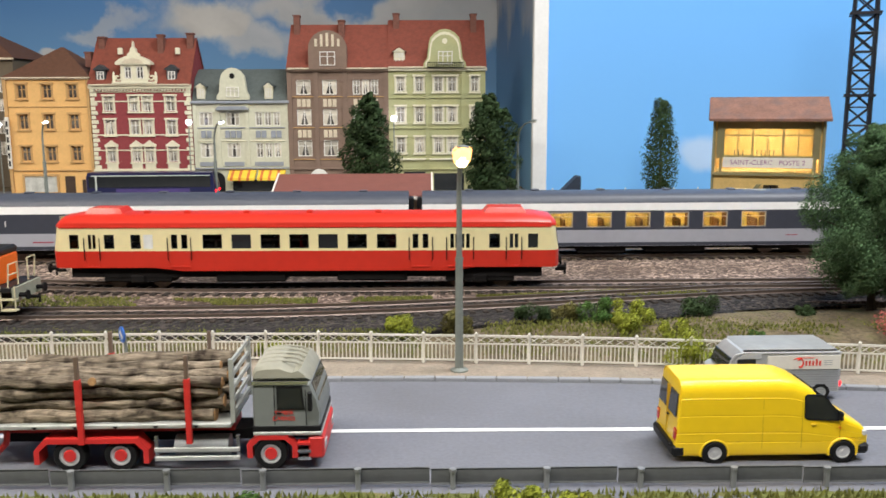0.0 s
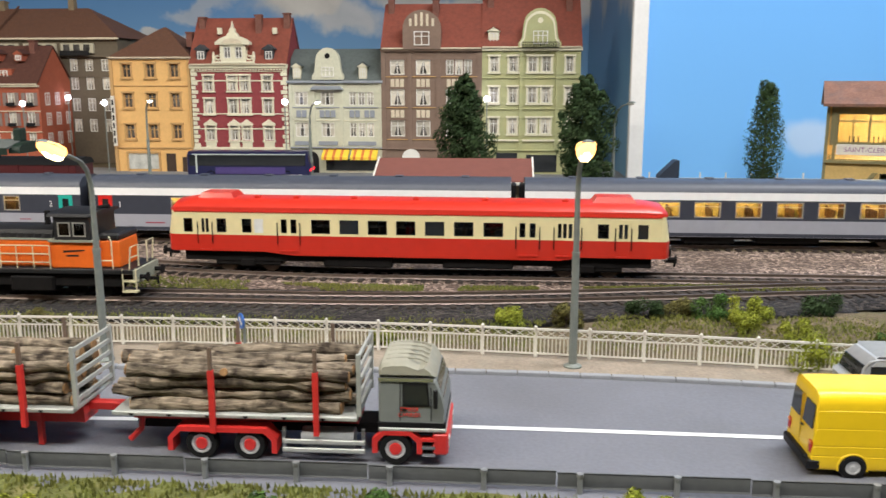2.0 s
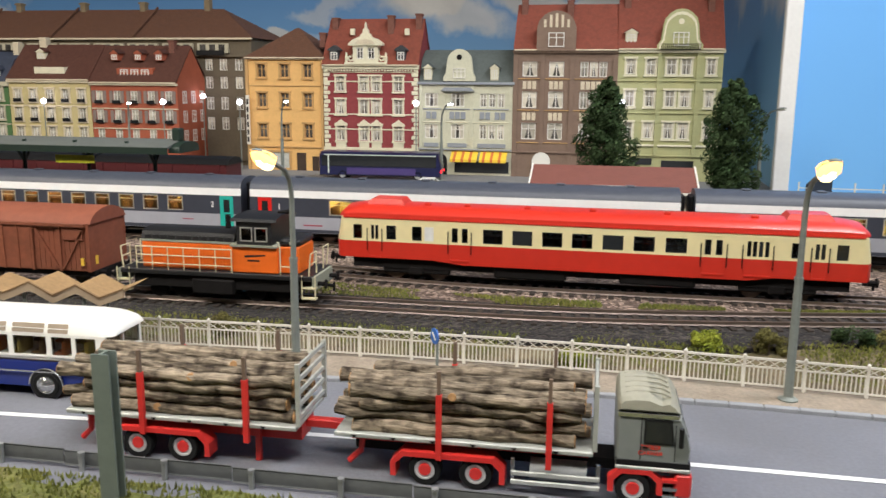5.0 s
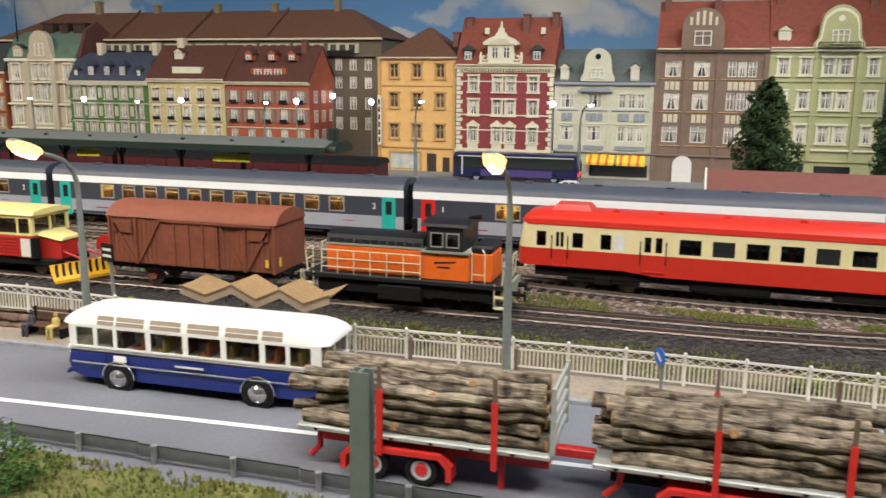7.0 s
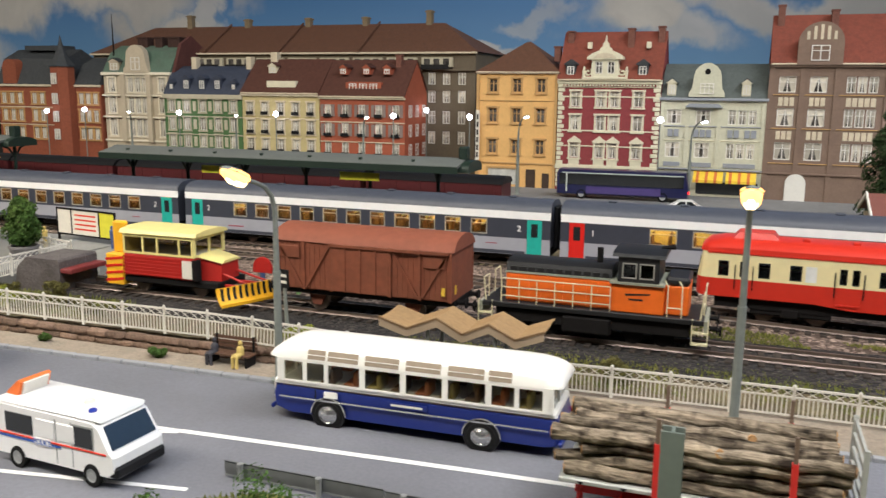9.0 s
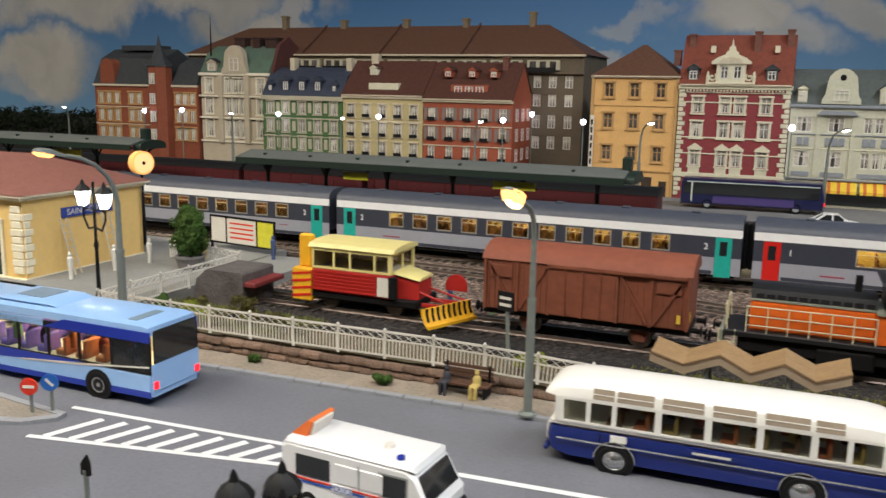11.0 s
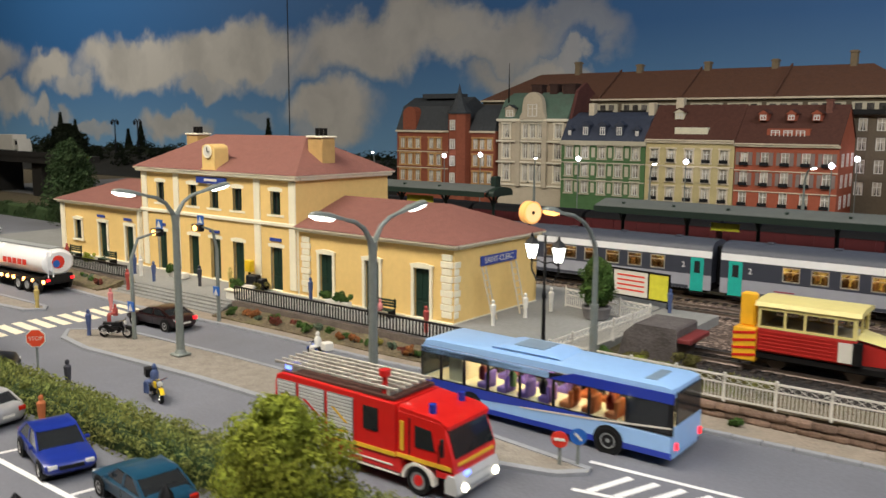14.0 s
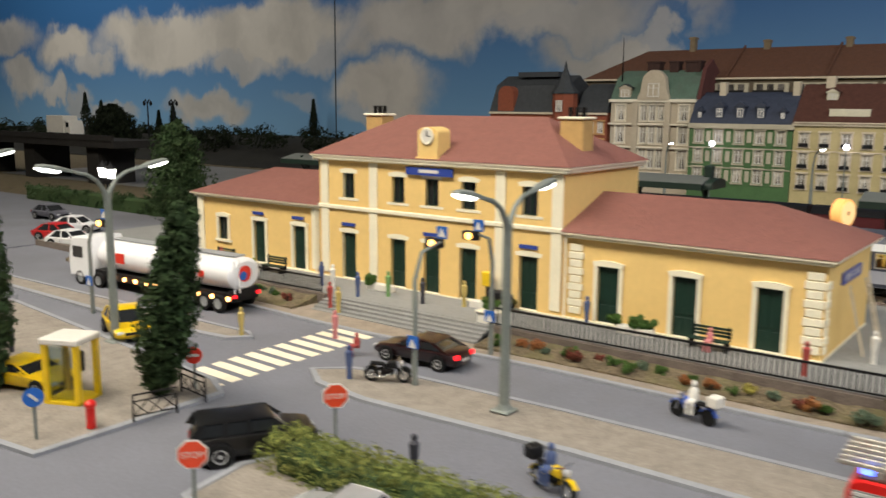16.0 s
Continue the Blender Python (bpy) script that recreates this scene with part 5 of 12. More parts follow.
# covered van
wg_m = mat("oxide_brown_wagon_paint", (0.2, 0.06, 0.03), 0.7, var=0.2, scale=0.7, bump=0.15, stain=(0.16, 0.055, 0.03), stain_amount=0.5)
wg = thing("covered_wagon", at(-32.45, 36.9, RT), "weathered oxide-brown covered goods wagon with rounded roof", "wagon")
body = part("body", Geo().box(-4.35, -1.4, 1.1, 4.35, 1.4, 3.35, 0.02), wg_m, wg)
n = 34
for s in (-1, 1):
    for i in range(n):
        x = -4.35 + 8.7 * i / n
        part("plank", Geo().box(x + 0.015, s * 1.41 - 0.02, 1.15, x + 8.7 / n - 0.015, s * 1.41 + 0.02, 3.3), wg_m, wg)
    for x in (-4.3, -2.85, -1.45, 1.45, 2.85, 4.3):
        part("stanchion", Geo().box(x - 0.06, s * 1.47 - 0.05, 1.1, x + 0.06, s * 1.47 + 0.05, 3.35), wg_m, wg)
    dr = part("sliding_door", Geo().box(-1.4, s * 1.5 - 0.04, 1.15, 1.4, s * 1.5 + 0.04, 3.2, 0.02), wg_m, wg)
    for x in (-0.75, 0.0, 0.75):
        part("door_post", Geo().box(x - 0.05, s * 1.56 - 0.03, 1.15, x + 0.05, s * 1.56 + 0.03, 3.2), wg_m, dr)
    part("door_rail", Geo().box(-1.5, s * 1.58 - 0.04, 3.2, 4.2, s * 1.58 + 0.04, 3.32), wg_m, wg)
    for x, k in ((-2.15, 1), (-3.55, -1), (2.15, -1), (3.55, 1)):
        if abs(x) > 3:
            part("vent_flap", Geo().box(x - 0.5, s * 1.48 - 0.03, 2.55, x + 0.5, s * 1.48 + 0.03, 3.1, 0.02), wg_m, wg)
        part("brace", Geo().prism([(x - 0.6 * k - 0.06, 1.2), (x - 0.6 * k + 0.06, 1.2), (x + 0.6 * k + 0.06, 3.2), (x + 0.6 * k - 0.06, 3.2)], "y", s * 1.47 - 0.04, s * 1.47 + 0.04), wg_m, wg)
rp = [(-1.5, 3.32), (-1.35, 3.55), (-1.0, 3.78), (-0.5, 3.93), (0, 3.98), (0.5, 3.93), (1.0, 3.78), (1.35, 3.55), (1.5, 3.32)]
part("roof", Geo().prism(rp, "x", -4.45, 4.45), mat("brown_wagon_roof", (0.22, 0.066, 0.036), 0.7, var=0.12, scale=0.5), wg)
part("yellow_mark", Geo().box(4.36, -1.1, 1.4, 4.38, -0.9, 1.8).box(3.9, -1.55, 1.4, 4.05, -1.5, 1.75), mat("yellow_mark_paint", (0.7, 0.45, 0.05)), wg, "small yellow marks")
part("underframe", Geo().box(-4.4, -1.25, 0.85, 4.4, 1.25, 1.1), dark_metal, wg)
for x in (-2.4, 2.4):
    part("wheelset", Geo().cyl((x, -0.85, 0.5), (x, -0.7, 0.5), 0.5, n=18).cyl((x, 0.7, 0.5), (x, 0.85, 0.5), 0.5, n=18).cyl((x, -0.7, 0.5), (x, 0.7, 0.5), 0.09), rail_m, wg)
    rust = bpy.data.materials["rusty_iron"] if "rusty_iron" in bpy.data.materials else mat("rusty_iron", (0.16, 0.05, 0.028), 0.8)
    for y in (-1.05, 0.95):
        part("axle_guard", Geo().prism([(x - 0.5, 1.0), (x + 0.5, 1.0), (x + 0.2, 0.3), (x - 0.2, 0.3)], "y", y, y + 0.1), rust, wg)
for s in (-1, 1):
    buffers(wg, s * 4.45, s)

# snow plough draisine
pl_y = mat("cream_yellow_paint", (0.72, 0.62, 0.25), 0.45, var=0.06)
dz_red = mat("dull_red_trolley_paint", (0.42, 0.02, 0.015), 0.5, var=0.1, scale=0.8)
pl_o = mat("chrome_yellow_paint", (0.8, 0.42, 0.02), 0.5, var=0.1)
dz = thing("snowplough_trolley", at(-42.55, 36.9, RT), "red and cream track trolley with striped yellow snowplough blade", "track trolley")
part("chassis", Geo().box(-2.6, -1.2, 0.5, 3.0, 1.2, 0.85, 0.05), dark_metal, dz)
part("body", Geo().box(-2.2, -1.3, 0.85, 1.7, 1.3, 2.0, 0.06), dz_red, dz)
for i in range(6):
    part("body_rib", Geo().box(-2.2, -1.33, 0.95 + i * 0.17, 1.0, -1.3, 1.02 + i * 0.17), dz_red, dz)
part("white_panel", Geo().box(1.05, -1.34, 0.95, 1.6, -1.31, 1.85), white_pl, dz)
wx = [(-2.1, -1.15), (-1.05, -0.35), (-0.25, 0.85), (0.95, 1.55)]
for s in (-1, 1):
    y0, y1 = (-1.3, -1.22) if s < 0 else (1.22, 1.3)
    part("cab_side", Geo().panel(-2.2, 1.7, 2.0, 3.05, [(a, b, 2.1, 2.85) for a, b in wx], y0, y1), pl_y, dz, weld=True)
    for a, b in wx:
        part("cab_pane", Geo().box(a, (y0 + y1) / 2 - 0.01, 2.1, b, (y0 + y1) / 2 + 0.01, 2.85), glass("trolley_glass", (0.85, 0.82, 0.76), 0.9) if "trolley_glass" not in bpy.data.materials else bpy.data.materials["trolley_glass"], dz)
part("cab_front", Geo().panel(-1.22, 1.22, 2.0, 3.05, [(-1.1, -0.06, 2.1, 2.85), (0.06, 1.1, 2.1, 2.85)], -0.04, 0.04).turned(pose(1.66, 0, 0, 0, 0, 90)), pl_y, dz)
part("cab_floor", Geo().box(-2.1, -1.2, 1.96, 1.6, 1.2, 2.03), mat("pale_cab_lining", (0.5, 0.45, 0.35), 0.8), dz)
part("cab_rear", Geo().box(-2.2, -1.22, 2.0, -2.12, 1.22, 3.05), pl_y, dz)
part("cab_roof", Geo().prism([(-1.38, 3.02), (1.38, 3.02), (1.25, 3.2), (0.6, 3.3), (-0.6, 3.3), (-1.25, 3.2)], "x", -2.35, 1.85), pl_y, dz)
part("hood", Geo().rings([[(1.7, -0.9, 0.85), (1.7, 0.9, 0.85), (1.7, 0.85, 2.0), (1.7, -0.85, 2.0)], [(2.9, -0.75, 0.85), (2.9, 0.75, 0.85), (2.9, 0.7, 1.75), (2.9, -0.7, 1.75)]]), dz_red, dz)
part("hood_top", Geo().rings([[(1.7, -0.95, 2.0), (1.7, 0.95, 2.0), (1.7, 0.7, 2.15), (1.7, -0.7, 2.15)], [(3.0, -0.8, 1.75), (3.0, 0.8, 1.75), (3.0, 0.6, 1.88), (3.0, -0.6, 1.88)]]), pl_y, dz)
blade_side = ((3.78, 0.2), (3.56, 0.42), (3.42, 0.68), (3.36, 0.98))
bl = part("plough_blade", Geo().rings([[(x, -1.5, z), (x, 1.5, z), (x - 0.1, 1.5, z), (x - 0.1, -1.5, z)] for x, z in blade_side]).turned(pose(0, 0, 0, 0, 0, -24)), pl_o, dz, "yellow snowplough blade")
for i in range(9):
    y = -1.4 + i * 0.33
    part("black_stripe", Geo().rings([[(x + 0.02, y + 0.1 * z, z), (x + 0.02, y + 0.14 + 0.1 * z, z), (x - 0.02, y + 0.14 + 0.1 * z, z), (x - 0.02, y + 0.1 * z, z)] for x, z in blade_side[1:]]).turned(pose(0, 0, 0, 0, 0, -24)), black_pl, bl)
part("blade_lip", Geo().box(3.74, -1.5, 0.16, 3.82, 1.5, 0.3).turned(pose(0, 0, 0, 0, 0, -24)), pl_o, bl)
part("blower", Geo().box(-3.0, -1.3, 0.3, -2.25, -0.6, 1.9, 0.05).box(-2.9, -0.9, 1.9, -2.4, -0.5, 3.5, 0.08).box(-3.0, 0.2, 0.3, -2.4, 1.2, 1.7, 0.05), pl_o, dz, "chrome-yellow snow blower")
for i in range(4):
    part("blower_stripe", Geo().prism([(-3.0, 0.45 + i * 0.36), (-2.25, 0.6 + i * 0.36), (-2.25, 0.72 + i * 0.36), (-3.0, 0.57 + i * 0.36)], "y", -1.32, -1.3), red_p, dz)
part("coil", Geo().cyl((1.75, -1.2, 0.9), (1.75, -1.2, 1.9), 0.22, n=10), dark_metal, dz)
for x in (-1.3, 1.5):
    part("wheelset", Geo().cyl((x, -0.85, 0.42), (x, -0.7, 0.42), 0.42, n=18).cyl((x, 0.7, 0.42), (x, 0.85, 0.42), 0.42, n=18).cyl((x, -0.7, 0.42), (x, 0.7, 0.42), 0.08), rail_m, dz)

# proportions of the trolley: a cab of ordinary length with the blade held well before it
for o in dz.children_recursive:
    if o.name.startswith("wheelset"):
        c = sum(v.co.x for v in o.data.vertices) / len(o.data.vertices)
        for v in o.data.vertices:
            v.co.x += (-2.3 if c < 0 else 1.1) * K - c
    else:
        blade = o.name.startswith(("plough_blade", "black_stripe", "blade_lip"))
        for v in o.data.vertices:
            q = v.co.x / K
            if blade:
                q = q + 0.9
            elif q < -2.35:
                q = -3.25 + (q + 2.35) * 1.5
            elif q <= 1.85:
                q = -3.25 + (q + 2.35) * 1.08
            else:
                q = 1.286 + (q - 1.85) * 0.95
            v.co.x = q * K
for y in (-0.55, 0.55):
    part("plough_arm", Geo().box(2.2, y - 0.08, 0.5, 3.9 + y * 0.4, y + 0.08, 0.68, 0.02).tube([(2.2, y, 1.2), (3.9 + y * 0.4, y, 0.75)], 0.06, 6), dz_red, dz)
part("red_guard", Geo().prism(arch(3.4, 1.1, 1.0, 1.25), "y", 1.15, 1.25), dz_red, dz)

# buffer stop block at the siding's end
concrete = mat("weathered_concrete", (0.17, 0.16, 0.16), 0.9, var=0.2, scale=0.8, bump=0.4)
bs = thing("buffer_stop", at(-50.6, 36.4, 1.9), "grey concrete buffer stop block at the siding end", "buffer stop")
part("block", Geo().prism([(-1.8, 0), (1.3, 0), (1.3, 1.85), (1.2, 1.95), (-0.9, 1.95), (-1.5, 1.4)], "y", -1.35, 1.35), mat("brown_grey_old_concrete", (0.105, 0.092, 0.09), 0.95, var=0.3, scale=1.2, bump=0.7, stain=(0.05, 0.04, 0.035), stain_amount=0.6), bs)
part("beam", Geo().box(1.3, -1.3, 1.25, 2.0, 1.3, 1.5, 0.04), mat("dark_red_beam", (0.18, 0.03, 0.03)), bs)


# ---- road, pavements, fences ----
def line(pts):
    """A smoothed line y(x) through points given from large x to small x."""
    xs, ys = np.array([p[0] for p in pts][::-1], float), np.array([p[1] for p in pts][::-1], float)

    def f(x):
        return float(np.mean([np.interp(x + d, xs, ys) for d in (-3, -1.5, 0, 1.5, 3)]))
    return f


fence_line = line([(60, 26), (20, 29.6), (16.7, 30.2), (6, 31.35), (-4.5, 31.95), (-12, 31.9), (-20, 31.5), (-28, 30.9), (-36, 30.2), (-46, 29.7), (-60, 29.7)])
kerb_line = line([(60, 25), (20, 28.3), (7, 29.7), (-2.4, 30.0), (-15, 29.3), (-33, 28.4), (-44, 27.8), (-54, 27.3), (-61, 26.7), (-71, 26.7), (-82, 25.9), (-96, 26.4), (-110, 26)])


def fence_z(x):
    return road_z(x) + 0.15 + 0.6 * smooth01((-24 - x) / 14)


def surf(f0, f1, x0, x1, z_of, nx, ny=6, bumps=0.0, skirt=1.0):
    """A ground sheet between the lines f0(x) and f1(x), with a skirt below its edge."""
    g = Geo()
    for i in range(nx + 1):
        x = x0 + (x1 - x0) * i / nx
        for j in range(ny + 1):
            y = f0(x) + (f1(x) - f0(x)) * j / ny
            z = z_of(x, y, j / ny)
            if bumps:
                z += bumps * (noise.noise((x * 0.9, y * 0.9, 0)) + 0.5 * noise.noise((x * 2.7, y * 2.7, 3)))
            g.v.append((x, y, z))
    n = ny + 1
    g.f = [(i * n + j, (i + 1) * n + j, (i + 1) * n + j + 1, i * n + j + 1) for i in range(nx) for j in range(ny)]
    edge = [i * n for i in range(nx + 1)] + [nx * n + j for j in range(1, n)] + [i * n + ny for i in range(nx - 1, -1, -1)] + [j for j in range(ny - 1, 0, -1)]
    m = len(g.v)
    g.v += [(g.v[i][0], g.v[i][1], g.v[i][2] - skirt) for i in edge]
    k = len(edge)
    g.f += [(edge[i], edge[(i + 1) % k], m + (i + 1) % k, m + i) for i in range(k)]
    return g


struct("pavement", surf(lambda x: kerb_line(x) + 0.25, lambda x: fence_line(x) + 0.3 if x > -56 else 29.5, -106, 40, lambda x, y, v: road_z(x) + 0.14, 140, 3, 0.015), path_sand, "sandy footpath along the road below the fence", category="pavement")
bank_m = soil
struct("bank", surf(lambda x: fence_line(x) + 0.25, lambda x: 34.9 + 2.0 * smooth01((x + 8) / 12), -53, 60, lambda x, y, v: fence_z(x) - 0.05 + (2.2 - 0.22 * smooth01((13 - x) / 3) - fence_z(x)) * smooth01(v * 1.25), 190, 10, 0.12), bank_m, "bank of brown earth and grass scatter behind the fence", category="ground")
struct("ballast_field", surf(lambda x: 39.0, lambda x: 54.0, -53, 60, lambda x, y, v: 2.17 - 0.1 * (v < 0.01), 110, 10, 0.04), ballast_m, "brown stone ballast spread between the tracks", category="ground")
struct("cinder_field", surf(lambda x: 33.9 + 2.4 * smooth01((x + 4) / 12), lambda x: 39.1, -50.5, 14, lambda x, y, v: 2.16 - 0.1 * (v < 0.05), 80, 8, 0.05), ballast_dark, "black sooty cinders round the siding", category="ground")
kerb = tagged(new("kerb"), "pale grey kerb stones along the road", "kerb", "", "structure")
kerb_stone = Geo().box(-0.56, -0.13, -0.3, 0.56, 0.13, 0.16, 0.03).mesh("kerb_stone", kerb_grey, 0)
x = 30.0
while x > -104:
    y, y2 = kerb_line(x), kerb_line(x - 1.14)
    part("kerb_stone", kerb_stone, None, kerb, "", at(x - 0.57, (y + y2) / 2 + 0.12, (road_z(x) + road_z(x - 1.14)) / 2, 0, 0, math.degrees(math.atan2(y - y2, 1.14))))
    x -= 1.14

post_mesh = Geo().lathe([(0.05, 0), (0.07, 0.0), (0.07, 0.18), (0.05, 0.22), (0.05, 1.12), (0.065, 1.14), (0.065, 1.2), (0.03, 1.24), (0.01, 1.26)], n=8).mesh("post", white_pl)


def lattice_panel(w):
    g = Geo()
    g.box(0, -0.03, 1.06, w, 0.03, 1.14).box(0, -0.03, 0.76, w, 0.03, 0.81).box(0, -0.03, 0.1, w, 0.03, 0.16)
    n = 14
    for i in range(n):
        x = (i + 0.5) * w / n
        g.box(x - 0.02, -0.018, 0.16, x + 0.02, 0.018, 0.76)
    m = 5
    for i in range(m):
        a, b, c = i * w / m, (i + 1) * w / m, 0.03
        g.prism([(a, 0.81), (a + c, 0.81), (b, 1.06), (b - c, 1.06)], "y", -0.018, 0.018).prism([(b, 0.81), (b - c, 0.81), (a, 1.06), (a + c, 1.06)], "y", -0.018, 0.018)
    return g


panel_meshes = {}


def white_fence(pts, label):
    """Posts at the given (x, y, z) and a lattice panel between each two."""
    f = thing("lattice_fence", at(*pts[0]), label, "fence", "white lattice fences")
    x0, y0, z0 = pts[0]
    for i, (x, y, z) in enumerate(pts):
        part("post", post_mesh, None, f, "", at(x - x0, y - y0, z - z0))
        if i + 1 < len(pts):
            dx, dy, dz = pts[i + 1][0] - x, pts[i + 1][1] - y, pts[i + 1][2] - z
            w = round(math.hypot(dx, dy), 1)
            if w not in panel_meshes:
                panel_meshes[w] = lattice_panel(w).mesh("lattice_panel", white_pl, 0)
            part("lattice_panel", panel_meshes[w], None, f, "", at(x - x0, y - y0, z - z0, 0, -math.degrees(math.atan2(dz, w)), math.degrees(math.atan2(dy, dx))))


pts, x = [], 26.6
while x > -53.5:
    pts.append((x, fence_line(x) + 0.1, fence_z(x)))
    x -= 2.05
white_fence(pts, "cream-white lattice fence with posts along the road")
cx, cy, cz = pts[-1]
white_fence([(cx + (-52.4 - cx) * i / 5, cy + (39.0 - cy) * i / 5, cz + (2.75 - cz) * i / 5) for i in range(6)], "white lattice fence beside the station forecourt")
white_fence([(-52.6 - i * 2.0, 39.4 + i * 0.45, 2.75) for i in range(4)], "white lattice fence at the platform end")
# stone retaining wall below the fence
stone = mat("brown_field_stone", (0.17, 0.11, 0.078), 0.9, var=0.35, scale=1.5, bump=0.8, each=0.35)
rw = tagged(new("wall_retaining"), "low retaining wall of rough brown stones below the fence", "wall", "", "structure")
rng = random.Random(3)
stone_meshes = []
for k in range(6):
    g = Geo().box(-0.5, -0.2, 0, 0.5, 0.2, 0.3, 0.09)
    g.v = [(a * (1 + rng.uniform(-0.06, 0.06)), b + rng.uniform(-0.03, 0.03), c + rng.uniform(-0.03, 0.03)) for a, b, c in g.v]
    stone_meshes.append(g.mesh("stone", stone, 50))
for row in range(2):
    x = -26.0 - 0.4 * row
    while x > -54:
        if fence_z(x) - road_z(x) > 0.3 + 0.3 * row:
            part("stone", stone_meshes[rng.randrange(6)], None, rw, "", at(x, fence_line(x) - 0.12 - rng.uniform(0, 0.06), road_z(x) + 0.1 + row * 0.31))
        x -= rng.uniform(0.85, 1.0)

# road paint
marks = Geo()
for x0, x1 in [(-33.2 + i * 1.0, -32.2 + i * 1.0) for i in range(90)]:
    f = line([(80, 25.2), (0, 25.15), (-10, 24.95), (-22.5, 24.3), (-33.2, 23.4), (-40, 22.9)])
    marks.face((x0, f(x0) - 0.13, road_z(x0) + 0.02), (x1, f(x1) - 0.13, road_z(x1) + 0.02), (x1, f(x1) + 0.13, road_z(x1) + 0.02), (x0, f(x0) + 0.13, road_z(x0) + 0.02))
rm = tagged(part("road_marking", marks, road_white), "white painted centre line on the grey road", "road marking", "", "structure")


zebra_cream = mat("cream_crossing_paint", (0.8, 0.72, 0.55), 0.7, var=0.12, scale=2)


def painted(pts, label, name="road_marking", m=None):
    g = Geo().face(*[(x, y, road_z(x) + 0.022) for x, y in pts])
    return tagged(part(name, g, m or road_white, None, "", None, 0), label, "road marking", "hatched road markings", "structure")


def seg(x0, y0, x1, y1, w=0.22):
    d = math.hypot(x1 - x0, y1 - y0)
    nx, ny = -(y1 - y0) / d * w / 2, (x1 - x0) / d * w / 2
    return [(x0 + nx, y0 + ny), (x1 + nx, y1 + ny), (x1 - nx, y1 - ny), (x0 - nx, y0 - ny)]


painted(seg(-33.2, 23.4, -47.3, 22.35), "white edge line of the hatched area")
painted(seg(-33.2, 23.3, -38.2, 21.7), "white edge line of the hatched area")
painted(seg(-38.2, 21.7, -46.7, 19.92), "white edge line of the hatched area")
for i in range(12):
    x = -46.2 + i * 0.9
    y0, y1 = 20.12 + (x + 46.2) * 0.205, 22.05 + (x + 45.6) * 0.115
    if y1 - y0 > 0.5:
        painted(seg(x, y0, x + 0.66, y1, 0.3), "white diagonal hatching bar")
for i in range(11):
    y = 16.3 + i * 0.92
    painted([(-82.95, y), (-80.3, y - 0.1), (-80.3, y + 0.46), (-82.95, y + 0.56)], "cream bar of a zebra crossing", "zebra_bar", zebra_cream)
painted(seg(-72.0, 9.28, -44, 9.28, 0.22), "white parking bay line")
for x in (-69.5, -64.2, -59.0, -53.6):
    painted(seg(x, 9.4, x + 0.6, 12.2, 0.18), "white parking bay line")
painted(seg(-30.5, 20.1, -39.8, 18.4, 0.2), "white lane line")

isl = [(-79.0, 20.3), (-77.6, 21.6), (-75, 22.4), (-68, 22.8), (-57, 23.0), (-52.8, 22.3), (-46.9, 21.7), (-46.8, 21.2), (-47.6, 20.4), (-50.3, 19.6), (-57, 19.4), (-66, 19.3), (-74.6, 18.7), (-77.5, 19.1)]


def kerbed(pts, label, top):
    """A raised traffic island with a kerb ring and a sandy top."""
    isle = tagged(new("traffic_island"), label, "traffic island", "", "structure")
    cxm, cym = sum(p[0] for p in pts) / len(pts), sum(p[1] for p in pts) / len(pts)
    n = len(pts)
    inner = []
    for i, (x, y) in enumerate(pts):
        a, b = pts[i - 1], pts[(i + 1) % n]
        dx, dy = b[0] - a[0], b[1] - a[1]
        d = math.hypot(dx, dy)
        nx, ny = -dy / d, dx / d
        if (cxm - x) * nx + (cym - y) * ny < 0 and abs(nx) > 0.9:
            nx, ny = -nx, -ny
        s = 0.3
        px, py = x + nx * s, y + ny * s
        if math.hypot(px - cxm, (py - cym) * 4) > math.hypot(x - cxm, (y - cym) * 4):
            px, py = x - nx * s, y - ny * s
        inner.append((px, py))
    g = Geo()
    g.rings([[(x, y, road_z(x) - 0.2) for x, y in pts], [(x, y, road_z(x) + 0.14) for x, y in pts], [(x, y, road_z(x) + 0.16) for x, y in inner], [(x, y, road_z(x) - 0.2) for x, y in inner]], caps=False)
    part("kerb_ring", g, kerb_grey, isle)
    part("island_top", Geo().face(*[(x, y, road_z(x) + 0.12) for x, y in inner]), top, isle)


isl_m = mat("sandy_island", (0.25, 0.22, 0.185), 0.9, var=0.25, scale=1.5, bump=0.5)
kerbed(isl, "long sandy traffic island with pale kerb", isl_m)
kerbed([(-79.4, 8.3), (-79.3, 15.9), (-81, 16.9), (-86, 17.3), (-100, 18.6), (-118, 19), (-118, 4), (-86, 7.4)], "sandy pavement corner with pale kerb", isl_m)
kerbed([(-73.4, 9.5), (-72.6, 9.2), (-70.4, 10.0), (-70.2, 14.2), (-71.2, 14.8), (-73.0, 14.2), (-73.8, 12.0)], "small sandy pavement at the hedge end", isl_m)
kerbed([(-85.5, 21.0), (-84.6, 22.0), (-85.5, 22.6), (-92, 22.4), (-110, 21.8), (-110, 20.2), (-92, 20.2)], "narrow pavement strip with pale kerb", isl_m)

